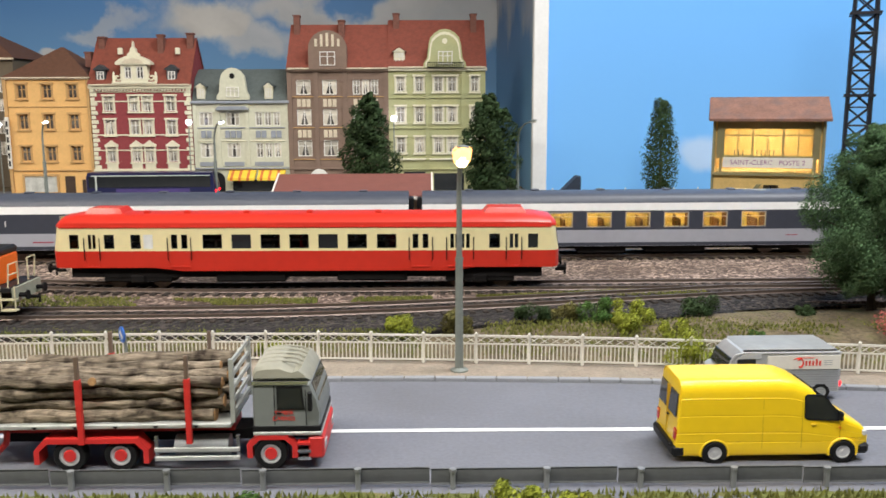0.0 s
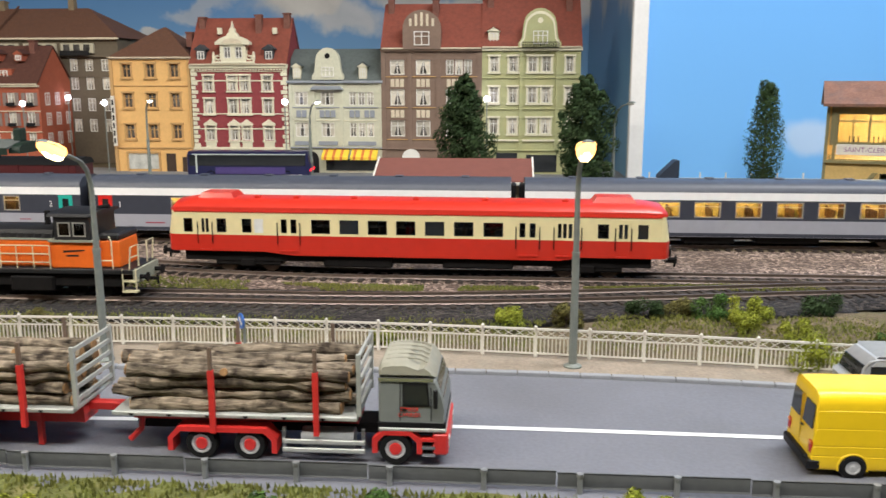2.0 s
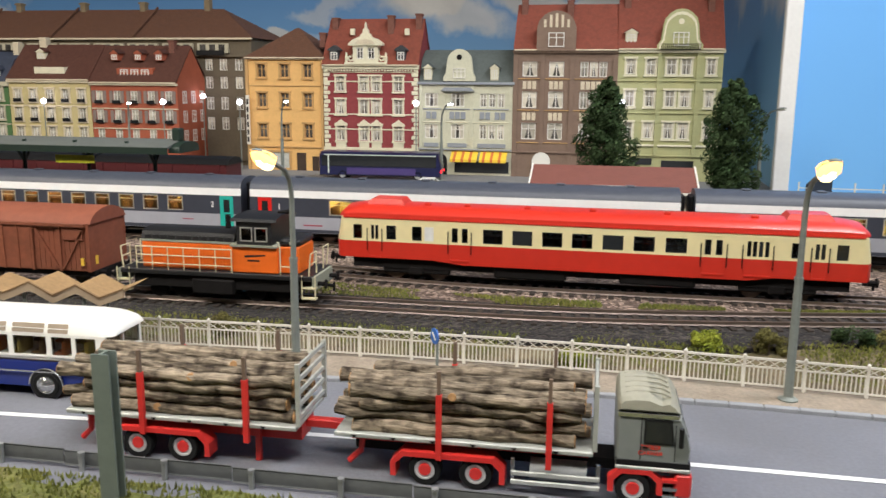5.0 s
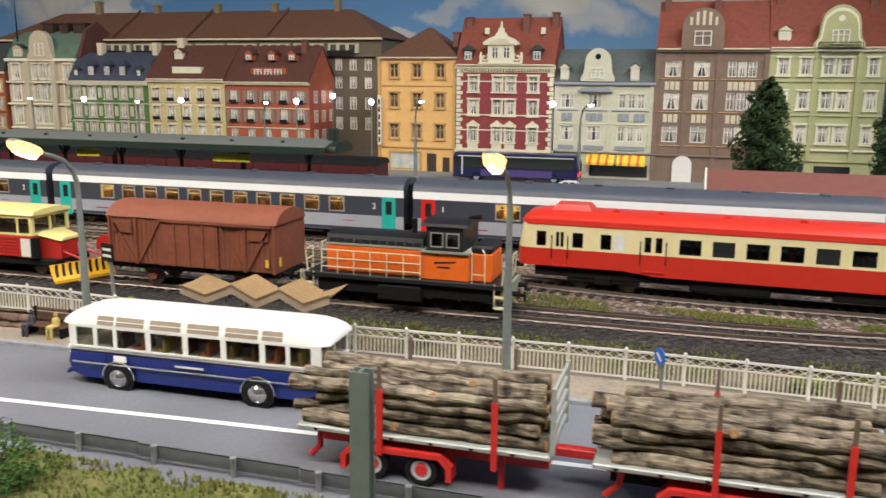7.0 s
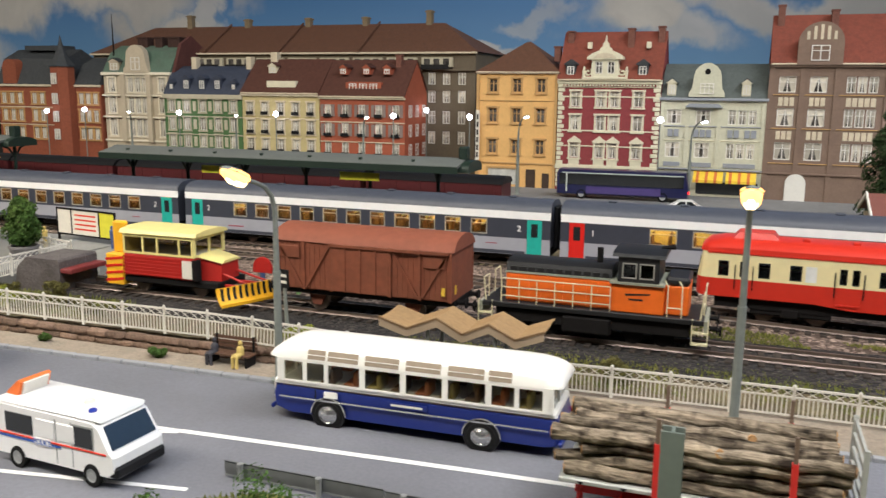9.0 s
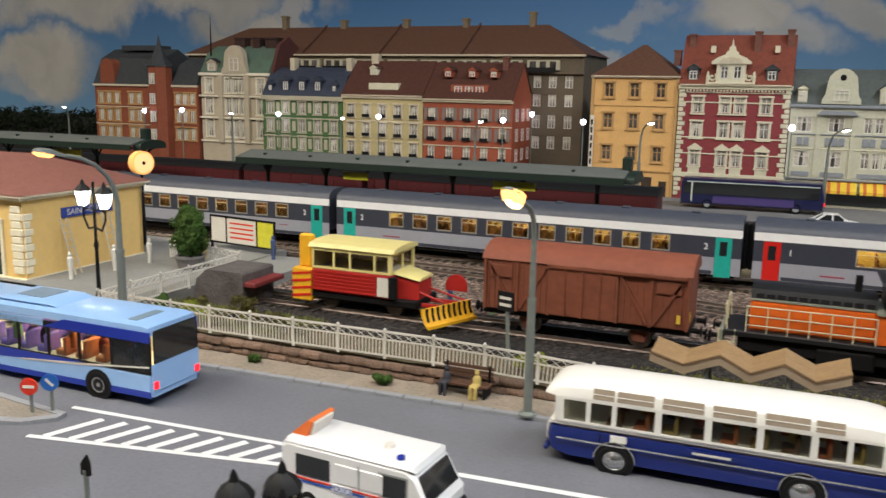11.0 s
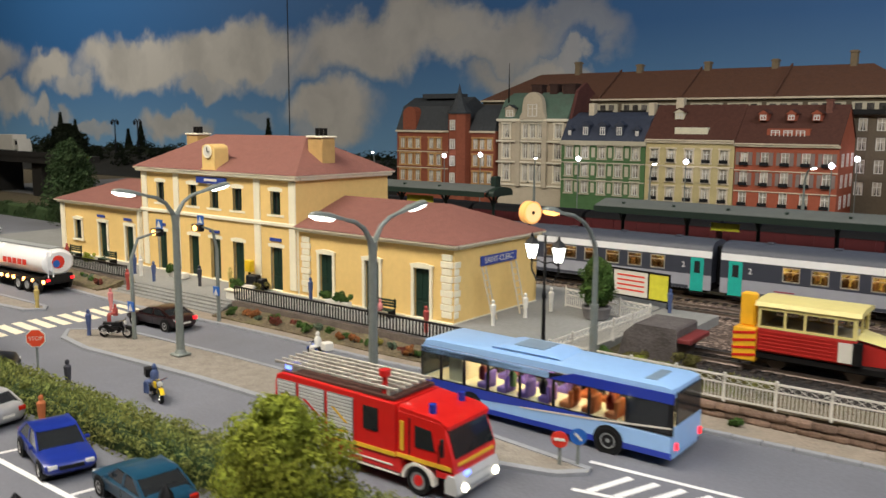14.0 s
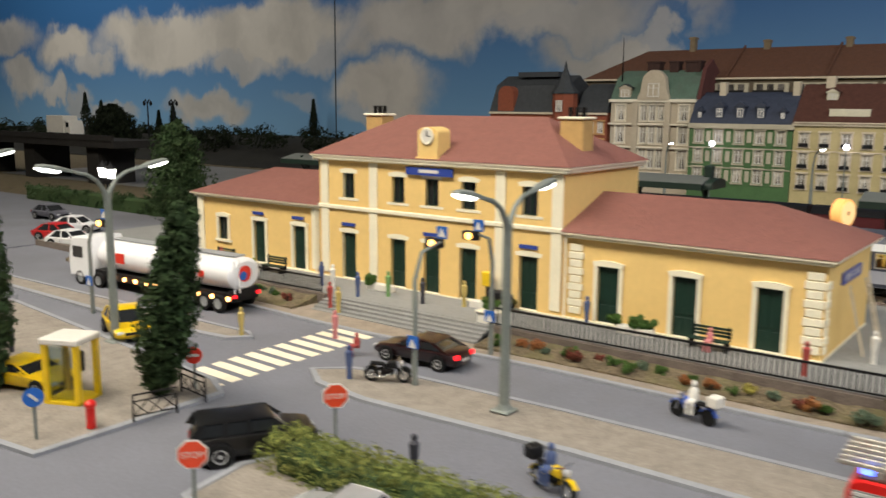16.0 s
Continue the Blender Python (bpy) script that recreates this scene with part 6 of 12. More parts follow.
# crash barrier on its posts
gm = mat("grey_galvanised_barrier", (0.11, 0.115, 0.115), 0.55, 0.0, var=0.15, scale=0.6)
br = thing("crash_barrier", at(0, 21.25, 0), "dark grey crash barrier on posts beside the road", "crash barrier")
bx = -30.0
while bx < 24:
    part("barrier_rail", Geo().prism([(-0.06, 0.1), (-0.035, 0.15), (-0.055, 0.28), (-0.055, 0.38), (-0.035, 0.5), (-0.06, 0.55), (-0.11, 0.55), (-0.085, 0.5), (-0.105, 0.38), (-0.105, 0.28), (-0.085, 0.15), (-0.11, 0.1)], "x", bx + 0.02, bx + 5.0), gm, br, "", at(0, 0, road_z(bx + 2.5)))
    for k in (0.6, 3.1):
        part("barrier_post", Geo().box(bx + k - 0.07, -0.25, -0.3, bx + k + 0.07, -0.12, 0.52, 0.02).cyl((bx + k, -0.19, 0.5), (bx + k, -0.19, 0.58), 0.1, n=8), mat("pale_post_metal", (0.24, 0.25, 0.25), 0.5, 0.2) if "pale_post_metal" not in bpy.data.materials else bpy.data.materials["pale_post_metal"], br, "", at(0, 0, road_z(bx + 2.5)))
    bx += 5.02
hp = thing("steel_post", at(-17.55, 19.7, 1.3), "tall grey-green steel beam post on the verge", "post")
part("flange", Geo().box(-0.24, -0.2, 0, 0.24, -0.14, 4.25), mat("grey_green_steel", (0.15, 0.18, 0.16), 0.5, 0.1), hp)
part("flange", Geo().box(-0.24, 0.14, 0, 0.24, 0.2, 4.25), bpy.data.materials["grey_green_steel"], hp)
part("web", Geo().box(-0.04, -0.14, 0, 0.04, 0.14, 4.25), bpy.data.materials["grey_green_steel"], hp)

# ---- street lamps ----
pole_m = mat("grey_lamp_pole", (0.2, 0.22, 0.2), 0.5, 0.1, var=0.12, scale=1)
bulb_warm = lamp_mat("sodium_lamp_glow", (1.0, 0.47, 0.13), 4.0)
bulb_hot = lamp_mat("sodium_arc_tube", (1.0, 0.74, 0.36), 8.0)
bulb_cold = lamp_mat("cold_led_glow", (0.82, 0.8, 1.0), 14.0)
bulb_white = lamp_mat("white_lamp_glow", (1.0, 0.97, 0.9), 14.0)


def lamp_head(parent, x, y, z, dx, dy, glow, length=1.35, tilt=12):
    """A long slim lantern that points along (dx, dy) and rises outwards."""
    a = math.degrees(math.atan2(dy, dx))
    m = pose(x, y, z, 0, -tilt, a)
    hd = part("lamp_head", Geo().rings([[(s * length, w * c, h * q) for c, q in ((-1, 0), (-0.8, 0.7), (0, 1), (0.8, 0.7), (1, 0))] for s, w, h in ((0, 0.09, 0.1), (0.25, 0.15, 0.16), (0.5, 0.24, 0.22), (0.85, 0.24, 0.2), (0.97, 0.18, 0.14), (1, 0.08, 0.06))]).turned(m), pole_m, parent)
    part("lamp_glass", Geo().rings([[(s * length, w * c, -h * q) for c, q in ((-1, -0.2), (-0.75, 0.7), (0, 1), (0.75, 0.7), (1, -0.2))] for s, w, h in ((0.42, 0.14, 0.05), (0.5, 0.23, 0.13), (0.85, 0.235, 0.15), (0.98, 0.12, 0.08))]).turned(m @ pose(0, 0, 0.0)), glow, hd)
    return hd


def drop_lamp(x, y, z, label):
    """A pole with a drop-shaped sodium head that rises from its top towards the road."""
    t = thing("street_lamp", at(x, y, z), label, "street lamp", "street lamps")
    top = 9.3 - z
    part("base", Geo().lathe([(0.34, 0), (0.34, 0.06), (0.2, 0.1), (0.16, 0.14)], n=14), pole_m, t)
    part("lower_pole", Geo().tube([(0, 0, 0.1), (0, 0, top * 0.55)], [0.16, 0.14], 10), pole_m, t)
    part("collar", Geo().cyl((0, 0, top * 0.55 - 0.06), (0, 0, top * 0.55 + 0.08), 0.155, n=10), pole_m, t)
    part("upper_pole", Geo().tube([(0, 0, top * 0.55), (0, 0, top - 1.4), (0, -0.05, top - 0.95), (0, -0.22, top - 0.5), (0, -0.65, top - 0.12), (0, -1.2, top + 0.08), (0, -1.8, top + 0.24)], [0.115, 0.1, 0.095, 0.09, 0.085, 0.08, 0.075], 8), pole_m, t)
    m = pose(0, -1.7, top + 0.22, 0, -20, -90)
    rows = ((0.0, 0.1, 0.1), (0.2, 0.2, 0.16), (0.55, 0.31, 0.22), (1.1, 0.31, 0.2), (1.45, 0.2, 0.13), (1.56, 0.06, 0.05))
    hd = part("lamp_head", Geo().rings([[(s, w * c, h * q) for c, q in ((-1, 0), (-0.8, 0.7), (0, 1), (0.8, 0.7), (1, 0))] for s, w, h in rows]).turned(m), pole_m, t)
    part("lamp_glass", Geo().rings([[(s, w * c, -h * q) for c, q in ((-1, -0.3), (-0.85, 0.6), (-0.4, 0.95), (0.4, 0.95), (0.85, 0.6), (1, -0.3))] for s, w, h in ((0.1, 0.16, 0.1), (0.45, 0.31, 0.3), (1.0, 0.32, 0.32), (1.4, 0.22, 0.22), (1.54, 0.06, 0.06))]).turned(m), bulb_warm, hd)
    part("arc_tube", Geo().rings([[(s, w * c, -h * q) for c, q in ((-1, 0.55), (-0.5, 0.97), (0.5, 0.97), (1, 0.55))] for s, w, h in ((0.2, 0.08, 0.26), (0.35, 0.22, 0.34), (0.95, 0.24, 0.35), (1.25, 0.1, 0.3))]).turned(m), bulb_hot, hd)


def road_lamp(x, y, z, hx, hy, hz, label, glow):
    """A pole whose top bends over to a head at (hx, hy, hz)."""
    t = thing("street_lamp", at(x, y, z), label, "street lamp", "street lamps")
    part("base", Geo().lathe([(0.42, 0), (0.42, 0.1), (0.25, 0.16), (0.2, 0.2)], n=14), pole_m, t)
    H = hz - z
    dx, dy = hx - x, hy - y
    part("lower_pole", Geo().tube([(0, 0, 0.1), (0, 0, H * 0.5)], [0.2, 0.17], 10), pole_m, t)
    part("collar", Geo().cyl((0, 0, H * 0.5 - 0.06), (0, 0, H * 0.5 + 0.08), 0.19, n=10), pole_m, t)
    part("upper_pole", Geo().tube([(0, 0, H * 0.5)] + [(0, 0, H * 0.74)] + [(dx * (1 - math.cos(a)) * 0.8, dy * (1 - math.cos(a)) * 0.8, H * 0.74 + H * 0.25 * math.sin(a)) for a in (0.3, 0.6, 0.9, 1.2, 1.45)], [0.13, 0.11, 0.1, 0.095, 0.09, 0.085, 0.08], 8), pole_m, t)
    a = 1.45
    lamp_head(t, dx * (1 - math.cos(a)) * 0.8, dy * (1 - math.cos(a)) * 0.8, H * 0.74 + H * 0.25 * math.sin(a) - 0.06, dx, dy, glow)
    return t


for x, y in ((1.3, 30.8), (-16.3, 29.9), (-32.6, 28.6)):
    drop_lamp(x, y, road_z(x) + 0.13, "tall grey street lamp with lit orange head")
for x, y, hx, hy, hz in ((-50.2, 28.0, -50.6, 24.8, 10.3),):
    road_lamp(x, y, road_z(x) + 0.13, hx, hy, hz, "tall grey street lamp with lit orange head", bulb_warm)


def double_lamp(x, y, z, label):
    t = thing("double_street_lamp", at(x, y, z), label, "street lamp", "double street lamps")
    part("base", Geo().box(-0.4, -0.4, 0, 0.4, 0.4, 0.12, 0.05).lathe([(0.3, 0.12), (0.22, 0.3)]), pole_m, t)
    part("pole", Geo().tube([(0, 0, 0.2), (0, 0, 3.5), (0, 0, 7.1)], [0.21, 0.18, 0.17], 10), pole_m, t)
    part("collar", Geo().cyl((0, 0, 4.4), (0, 0, 4.5), 0.2, n=10), pole_m, t)
    for s in (-1, 1):
        part("arm", Geo().tube([(0, s * 0.05, 6.7), (0, s * 0.15, 7.2), (0, s * 0.5, 7.7), (0, s * 1.0, 8.0), (0, s * 1.5, 8.12)], [0.13, 0.12, 0.1, 0.09, 0.08], 8), pole_m, t)
        lamp_head(t, 0, s * 1.4, 8.06, 0.0, s, bulb_white, 1.95, 11)


for x, y in ((-69.6, 21.1), (-56.2, 20.7)):
    double_lamp(x, y, road_z(x) + 0.14, "grey two-armed street lamp on the island")
double_lamp(-89.0, 17.4, 2.2, "grey two-armed street lamp on the pavement")
double_lamp(-101.0, 16.0, 2.3, "grey two-armed street lamp on the pavement")


def lantern(x, y, z, h, heads, metal, glow, label, q=1.0):
    """An old cast-iron post with hexagonal lanterns on brackets."""
    t = thing("lantern_post", at(x, y, z), label, "street lantern")
    part("post", Geo().lathe([(0.3, 0), (0.3, 0.3), (0.2, 0.4), (0.15, 0.9), (0.1, 1.1), (0.08, h * 0.5), (0.13, h * 0.52), (0.07, h * 0.56), (0.06, h)], n=10), metal, t)
    for dx, dy in heads:
        br = part("bracket", Geo().tube([(0, 0, h * 0.66), (dx * 0.6, dy * 0.6, h * 0.64), (dx, dy, h * 0.72), (dx, dy, h * 0.8)], 0.05, 6).tube([(0, 0, h * 0.78), (dx * 0.5, dy * 0.5, h * 0.8), (dx, dy, h * 0.78)], 0.035, 6), metal, t)
        lt = part("lantern_cap", Geo().rings([[(dx + r * math.cos(k * math.pi / 3), dy + r * math.sin(k * math.pi / 3), h * 0.8 + z_) for k in range(6)] for r, z_ in ((0.3, 0.74), (0.4, 0.76), (0.28, 0.94), (0.1, 1.08), (0.07, 1.2), (0.02, 1.3))]), metal, t)
        part("lantern_foot", Geo().rings([[(dx + r * math.cos(k * math.pi / 3), dy + r * math.sin(k * math.pi / 3), h * 0.8 + z_) for k in range(6)] for r, z_ in ((0.1, -0.02), (0.2, 0.02), (0.22, 0.07))]), metal, lt)
        for k in range(6):
            c_, s_ = math.cos(k * math.pi / 3), math.sin(k * math.pi / 3)
            part("lantern_bar", Geo().cyl((dx + 0.215 * c_, dy + 0.215 * s_, h * 0.8 + 0.05), (dx + 0.375 * c_, dy + 0.375 * s_, h * 0.8 + 0.76), 0.03, n=5), metal, lt)
        part("lantern_glass", Geo().rings([[(dx + r * math.cos(k * math.pi / 3), dy + r * math.sin(k * math.pi / 3), h * 0.8 + z_) for k in range(6)] for r, z_ in ((0.21, 0.06), (0.375, 0.73))]), glow, lt)
    return t


lantern(-54.3, 30.8, 2.3, 6.2, ((-0.85, 0.2), (0.85, -0.2)), black_pl, bulb_white, "black cast-iron post with two lit white lanterns")
lantern(-110.5, 30.8, 2.77, 6.4, ((-0.85, 0.2), (0.85, -0.2)), black_pl, bulb_white, "black cast-iron post with two lit white lanterns by the terrace")
lantern(-32.6, 12.9, 1.6, 4.4, ((-0.62, -0.15), (0.55, -0.4), (-0.05, 0.5)), black_pl, glass("sooty_lantern_glass", (0.5, 0.48, 0.45), 0.6), "black cast-iron post with three unlit lanterns")
brass = mat("aged_brass", (0.42, 0.3, 0.08), 0.4, 0.7, var=0.2, scale=2)
gl = thing("brass_lamp", at(-39.8, 10.6, 1.7), "aged brass lamp post with two bell lamps", "street lantern")
part("post", Geo().tube([(0, 0, 0), (0, 0, 2.0), (0, 0, 4.4)], [0.13, 0.09, 0.07], 8), brass, gl)
for s in (-1, 1):
    part("arm", Geo().tube([(0, 0, 3.4), (s * 0.35, 0, 3.5), (s * 0.4, 0, 4.1), (s * 0.55, 0, 4.35), (s * 0.72, 0, 4.2)], 0.045, 6), brass, gl)
    bell = part("bell", Geo().lathe([(0.05, 0.45), (0.12, 0.4), (0.16, 0.15), (0.3, 0.0), (0.27, 0.0), (0.1, 0.2)], (s * 0.72, 0, 3.75), 12), brass, gl)
    part("bulb", Geo().lathe([(0.02, -0.3), (0.2, -0.2), (0.24, 0.0), (0.1, 0.1)], (s * 0.72, 0, 3.75), 10), white_pl, bell)
part("cross_bar", Geo().cyl((-0.45, 0, 3.0), (0.45, 0, 3.0), 0.04, n=6), brass, gl)


# ---- signs ----
sign_blue, sign_red = mat("sign_blue", (0.02, 0.12, 0.45), 0.4), mat("sign_red", (0.7, 0.04, 0.02), 0.4)
stop_red = mat("orange_red_sign", (0.75, 0.075, 0.025), 0.45)


def round_sign(x, y, z, h, r, colour, mark, label, turn=0, pole=pole_m):
    t = thing("road_sign", at(x, y, z, 0, 0, turn), label, "road sign", "road signs")
    part("pole", Geo().cyl((0, 0, 0), (0, 0, h), 0.06, n=8), pole, t)
    if mark == "stop":
        part("rim", Geo().prism([(r * 1.1 * math.cos((k + 0.5) * math.pi / 4), h + r * 1.1 * math.sin((k + 0.5) * math.pi / 4)) for k in range(8)], "y", -0.125, -0.08), white_pl, t)
        d = part("plate", Geo().prism([(r * math.cos((k + 0.5) * math.pi / 4), h + r * math.sin((k + 0.5) * math.pi / 4)) for k in range(8)], "y", -0.132, -0.085), colour, t)
        word = bpy.data.curves.new("stop_text", "FONT")
        word.body, word.size, word.align_x, word.extrude = "STOP", r * 0.62 * K, "CENTER", 0.003 * K
        tx = new("stop_text", word)
        tx.data.materials.append(white_pl)
        tx.parent = d
        tx.matrix_basis = at(0, -0.134, h - r * 0.22, 90, 0, 0)
        return t
    d = part("disc", Geo().cyl((0, -0.08, h), (0, -0.13, h), r, n=20), colour, t)
    if mark == "bar":
        part("bar", Geo().box(-r * 0.65, -0.15, h - r * 0.16, r * 0.65, -0.131, h + r * 0.16), white_pl, d)
    elif mark == "arrow":
        part("arrow", Geo().prism([(-r * 0.5, h + r * 0.3), (r * 0.3, h - r * 0.5), (r * 0.5, h - r * 0.3), (-r * 0.3, h + r * 0.5)], "y", -0.15, -0.131), white_pl, d)
    return t


round_sign(-11.05, 30.4, road_z(-11) + 0.14, 1.55, 0.3, sign_blue, "arrow", "small round blue road sign on a pole", -53)
round_sign(-47.9, 21.2, road_z(-48) + 0.14, 0.95, 0.3, sign_red, "bar", "low round red no-entry sign on the island", 20)
round_sign(-47.4, 21.6, road_z(-48) + 0.14, 1.05, 0.3, sign_blue, "arrow", "low round blue arrow sign on the island", 25)
round_sign(-72.9, 15.5, road_z(-73), 1.6, 0.42, stop_red, "stop", "orange-red octagonal stop sign behind the hedge", 48)
round_sign(-72.8, 9.55, road_z(-73) + 0.14, 1.4, 0.42, stop_red, "stop", "orange-red octagonal stop sign at the car park", 46)
round_sign(-80.55, 15.5, 2.2, 1.4, 0.34, sign_red, "bar", "round red no-entry sign on a pole", 40)
round_sign(-80.5, 9.0, 2.2, 1.5, 0.33, sign_blue, "arrow", "round blue sign on a pole", 60)
ap = thing("sign_post", at(-40.65, 16.5, road_z(-40)), "thin grey post with a small pointed plate", "sign post")
part("pole", Geo().cyl((0, 0, 0), (0, 0, 1.6), 0.07, n=8), pole_m, ap)
part("plate", Geo().prism([(-0.12, 1.45), (0.14, 1.45), (0.14, 1.75), (0.05, 2.0), (-0.12, 1.75)], "y", -0.05, 0.05), dark_metal, ap)
bp = thing("track_sign", at(-34.8, 33.0, 2.0, 0, 0, -15), "tilted dark plate on a grey post beside the siding", "sign post")
part("pole", Geo().tube([(0, 0, 0), (-0.15, 0, 2.9)], 0.08, 8), pole_m, bp)
part("plate", Geo().box(-0.5, -0.14, 2.2, 0.25, -0.08, 3.0), black_pl, bp)
part("plate_marks", Geo().box(-0.4, -0.16, 2.68, 0.15, -0.145, 2.8).box(-0.4, -0.16, 2.4, 0.15, -0.145, 2.52), white_pl, bp)


def signal_mast(x, y, z, label, h=5.2, arm=(0, 2.0)):
    t = thing("traffic_light", at(x, y, z), label, "traffic light", "traffic lights")
    part("mast", Geo().tube([(0, 0, 0), (0, 0, h * 0.8), (arm[0] * 0.25, arm[1] * 0.25, h), (arm[0], arm[1], h + 0.25)], [0.12, 0.1, 0.08, 0.06], 8), pole_m, t)
    hd = part("signal_head", Geo().box(arm[0] - 0.75, arm[1] - 0.15, h - 0.05, arm[0] + 0.05, arm[1] + 0.2, h + 0.35, 0.05), black_pl, t)
    part("amber_light", Geo().cyl((arm[0] - 0.35, arm[1] - 0.16, h + 0.15), (arm[0] - 0.35, arm[1] - 0.24, h + 0.15), 0.16, n=12), lamp_mat("amber_signal", (1.0, 0.45, 0.1), 9.0) if "amber_signal" not in bpy.data.materials else bpy.data.materials["amber_signal"], hd)
    part("blue_plate", Geo().box(arm[0] - 0.08, arm[1] - 0.2, h + 0.4, arm[0] + 0.44, arm[1] - 0.14, h + 0.92), sign_blue, t)
    part("low_plate", Geo().box(-0.26, -0.16, 1.55, 0.26, -0.1, 2.07), sign_blue, t)
    for tx, ty, tz in ((0, -0.16, 1.58), (arm[0] + 0.18, arm[1] - 0.2, h + 0.48)):
        part("white_triangle", Geo().prism([(tx - 0.19, tz), (tx + 0.19, tz), (tx, tz + 0.37)], "y", ty - 0.015, ty - 0.001), white_pl, t)


signal_mast(-74.1, 21.4, road_z(-74) + 0.14, "grey traffic light mast with blue crossing plates", 5.4, (-0.2, 2.0))
signal_mast(-74.0, 26.9, road_z(-74) + 0.14, "grey traffic light mast on the station pavement", 5.4, (-0.3, -0.8))
signal_mast(-95.0, 19.9, 2.2, "grey traffic light mast on the far pavement", 4.8, (1.2, 0.3))

# folded-plate shelter on the footpath
bd = mat("tan_concrete_roof", (0.3, 0.19, 0.09), 0.85, var=0.15, scale=1, bump=0.2)
bd2 = mat("tan_roof_edge", (0.18, 0.11, 0.055), 0.85, var=0.15, scale=1)
zs = [(-3.05, 0.3), (-1.98, 0.0), (-0.85, 0.46), (0.1, 0.0), (1.07, 0.44), (2.01, 0.0), (3.0, 0.38)]
zz = thing("shelter", at(-25.5, 29.7, 1.4), "bus shelter with a zigzag folded tan roof on posts", "shelter")
part("roof", Geo().rings([[(x, -0.9, 2.88 + z), (x, 0.9, 2.84 + z), (x, 0.9, 2.93 + z), (x, -0.9, 2.77 + z)] for x, z in zs]), bd, zz)
part("fascia", Geo().rings([[(x, -0.92, 2.58 + z), (x, -0.8, 2.58 + z), (x, -0.8, 2.86 + z), (x, -0.92, 2.86 + z)] for x, z in zs]), mat("pale_roof_lip", (0.33, 0.25, 0.17), 0.8, var=0.12), zz, "pale tan fascia of the roof")
part("roof_edge", Geo().rings([[(x, -0.95, 2.86 + z), (x, -0.88, 2.86 + z), (x, -0.88, 2.93 + z), (x, -0.95, 2.93 + z)] for x, z in zs]), bd2, zz)
for x in (-1.25, 1.25):
    for y in (-0.7, 0.8):
        part("post", Geo().cyl((x, y, 0), (x, y, 2.9), 0.07, n=8), pole_m, zz)
part("bench", Geo().box(-1.2, 0.4, 0.45, 1.2, 0.8, 0.52).box(-1.1, 0.45, 0, -1.0, 0.75, 0.45).box(1.0, 0.45, 0, 1.1, 0.75, 0.45), bd2, zz)

# ---- road vehicles ----
def slab(profile, w, c=0.08, lean=0.0, zl=0.0, bow=0.0):
    """A body from a side profile of (x, z) points: width w, softened edges, leaning in above zl."""
    cx, cz = sum(p[0] for p in profile) / len(profile), sum(p[1] for p in profile) / len(profile)
    ex, ez = max(abs(p[0] - cx) for p in profile), max(abs(p[1] - cz) for p in profile)
    rows = []
    for y, k in ((-w / 2, 1.0), (-w / 2 + c, 0.3), (-w / 2 + 2 * c, 0.0), (w / 2 - 2 * c, 0.0), (w / 2 - c, 0.3), (w / 2, 1.0)):
        row = []
        for x, z in profile:
            xx, zz = cx + (x - cx) * (1 - k * c / ex), cz + (z - cz) * (1 - k * c / ez)
            yy = y * (1 - lean * max(0.0, zz - zl)) * (1 - bow * (abs(xx - cx) / ex) ** 4)
            row.append((xx, yy, zz))
        rows.append(row)
    return Geo().rings(rows)


def wheel(parent, x, y, r, w, rim, hub=None, side=None):
    """A tyre with its rim; side: which way its face looks."""
    s = side if side is not None else (-1 if y < 0 else 1)
    t = part("wheel", Geo().rings([[(x + q * math.cos(k * math.pi / 10), y + s * d, r + q * math.sin(k * math.pi / 10)) for k in range(20)] for q, d in ((r * 0.55, -w / 2), (r * 0.94, -w / 2), (r, -w * 0.35), (r, w * 0.35), (r * 0.94, w / 2), (r * 0.62, w / 2), (r * 0.6, w * 0.35))]), tyre_m, parent)
    rm_ = part("rim", Geo().rings([[(x + q * math.cos(k * math.pi / 10), y + s * d, r + q * math.sin(k * math.pi / 10)) for k in range(20)] for q, d in ((r * 0.62, w * 0.36), (r * 0.62, w * 0.46), (r * 0.52, w * 0.46), (r * 0.46, w * 0.2), (r * 0.2, w * 0.28), (r * 0.17, w * 0.45))]), rim, t)
    if hub:
        part("hub", Geo().cyl((x, y + s * w * 0.15, r), (x, y + s * w * 0.49, r), r * 0.43, r * 0.36, n=14), hub, t)
    return t


tail_red = lamp_mat("red_tail_light", (1.0, 0.012, 0.02), 3.0)
head_white = lamp_mat("warm_headlight", (1.0, 0.9, 0.65), 16.0)
lens_red = mat("red_light_lens", (0.5, 0.02, 0.01), 0.2)
lens_clear = mat("clear_light_lens", (0.6, 0.6, 0.58), 0.15)
log_m = mat("weathered_log_bark", (0.21, 0.17, 0.125), 0.95, var=0.95, scale=3.2, bump=1.0, fine=3, each=0.3, stain=(0.035, 0.026, 0.02), stain_amount=1.0, along=0.2, spec=0.1)
log_end = mat("cut_log_end", (0.36, 0.2, 0.085), 0.9, var=0.35, scale=3)
tk_red = mat("truck_red_paint", (0.62, 0.035, 0.03), 0.45, var=0.1, scale=0.8)
tk_grey = mat("truck_grey_paint", (0.2, 0.215, 0.205), 0.45, var=0.06, scale=0.6)
rim_pale = mat("pale_silver_rim", (0.55, 0.55, 0.54), 0.35, 0.2, var=0.1)
tk_bed = mat("pale_aluminium_bed", (0.42, 0.43, 0.4), 0.45, 0.2, var=0.12, scale=1)
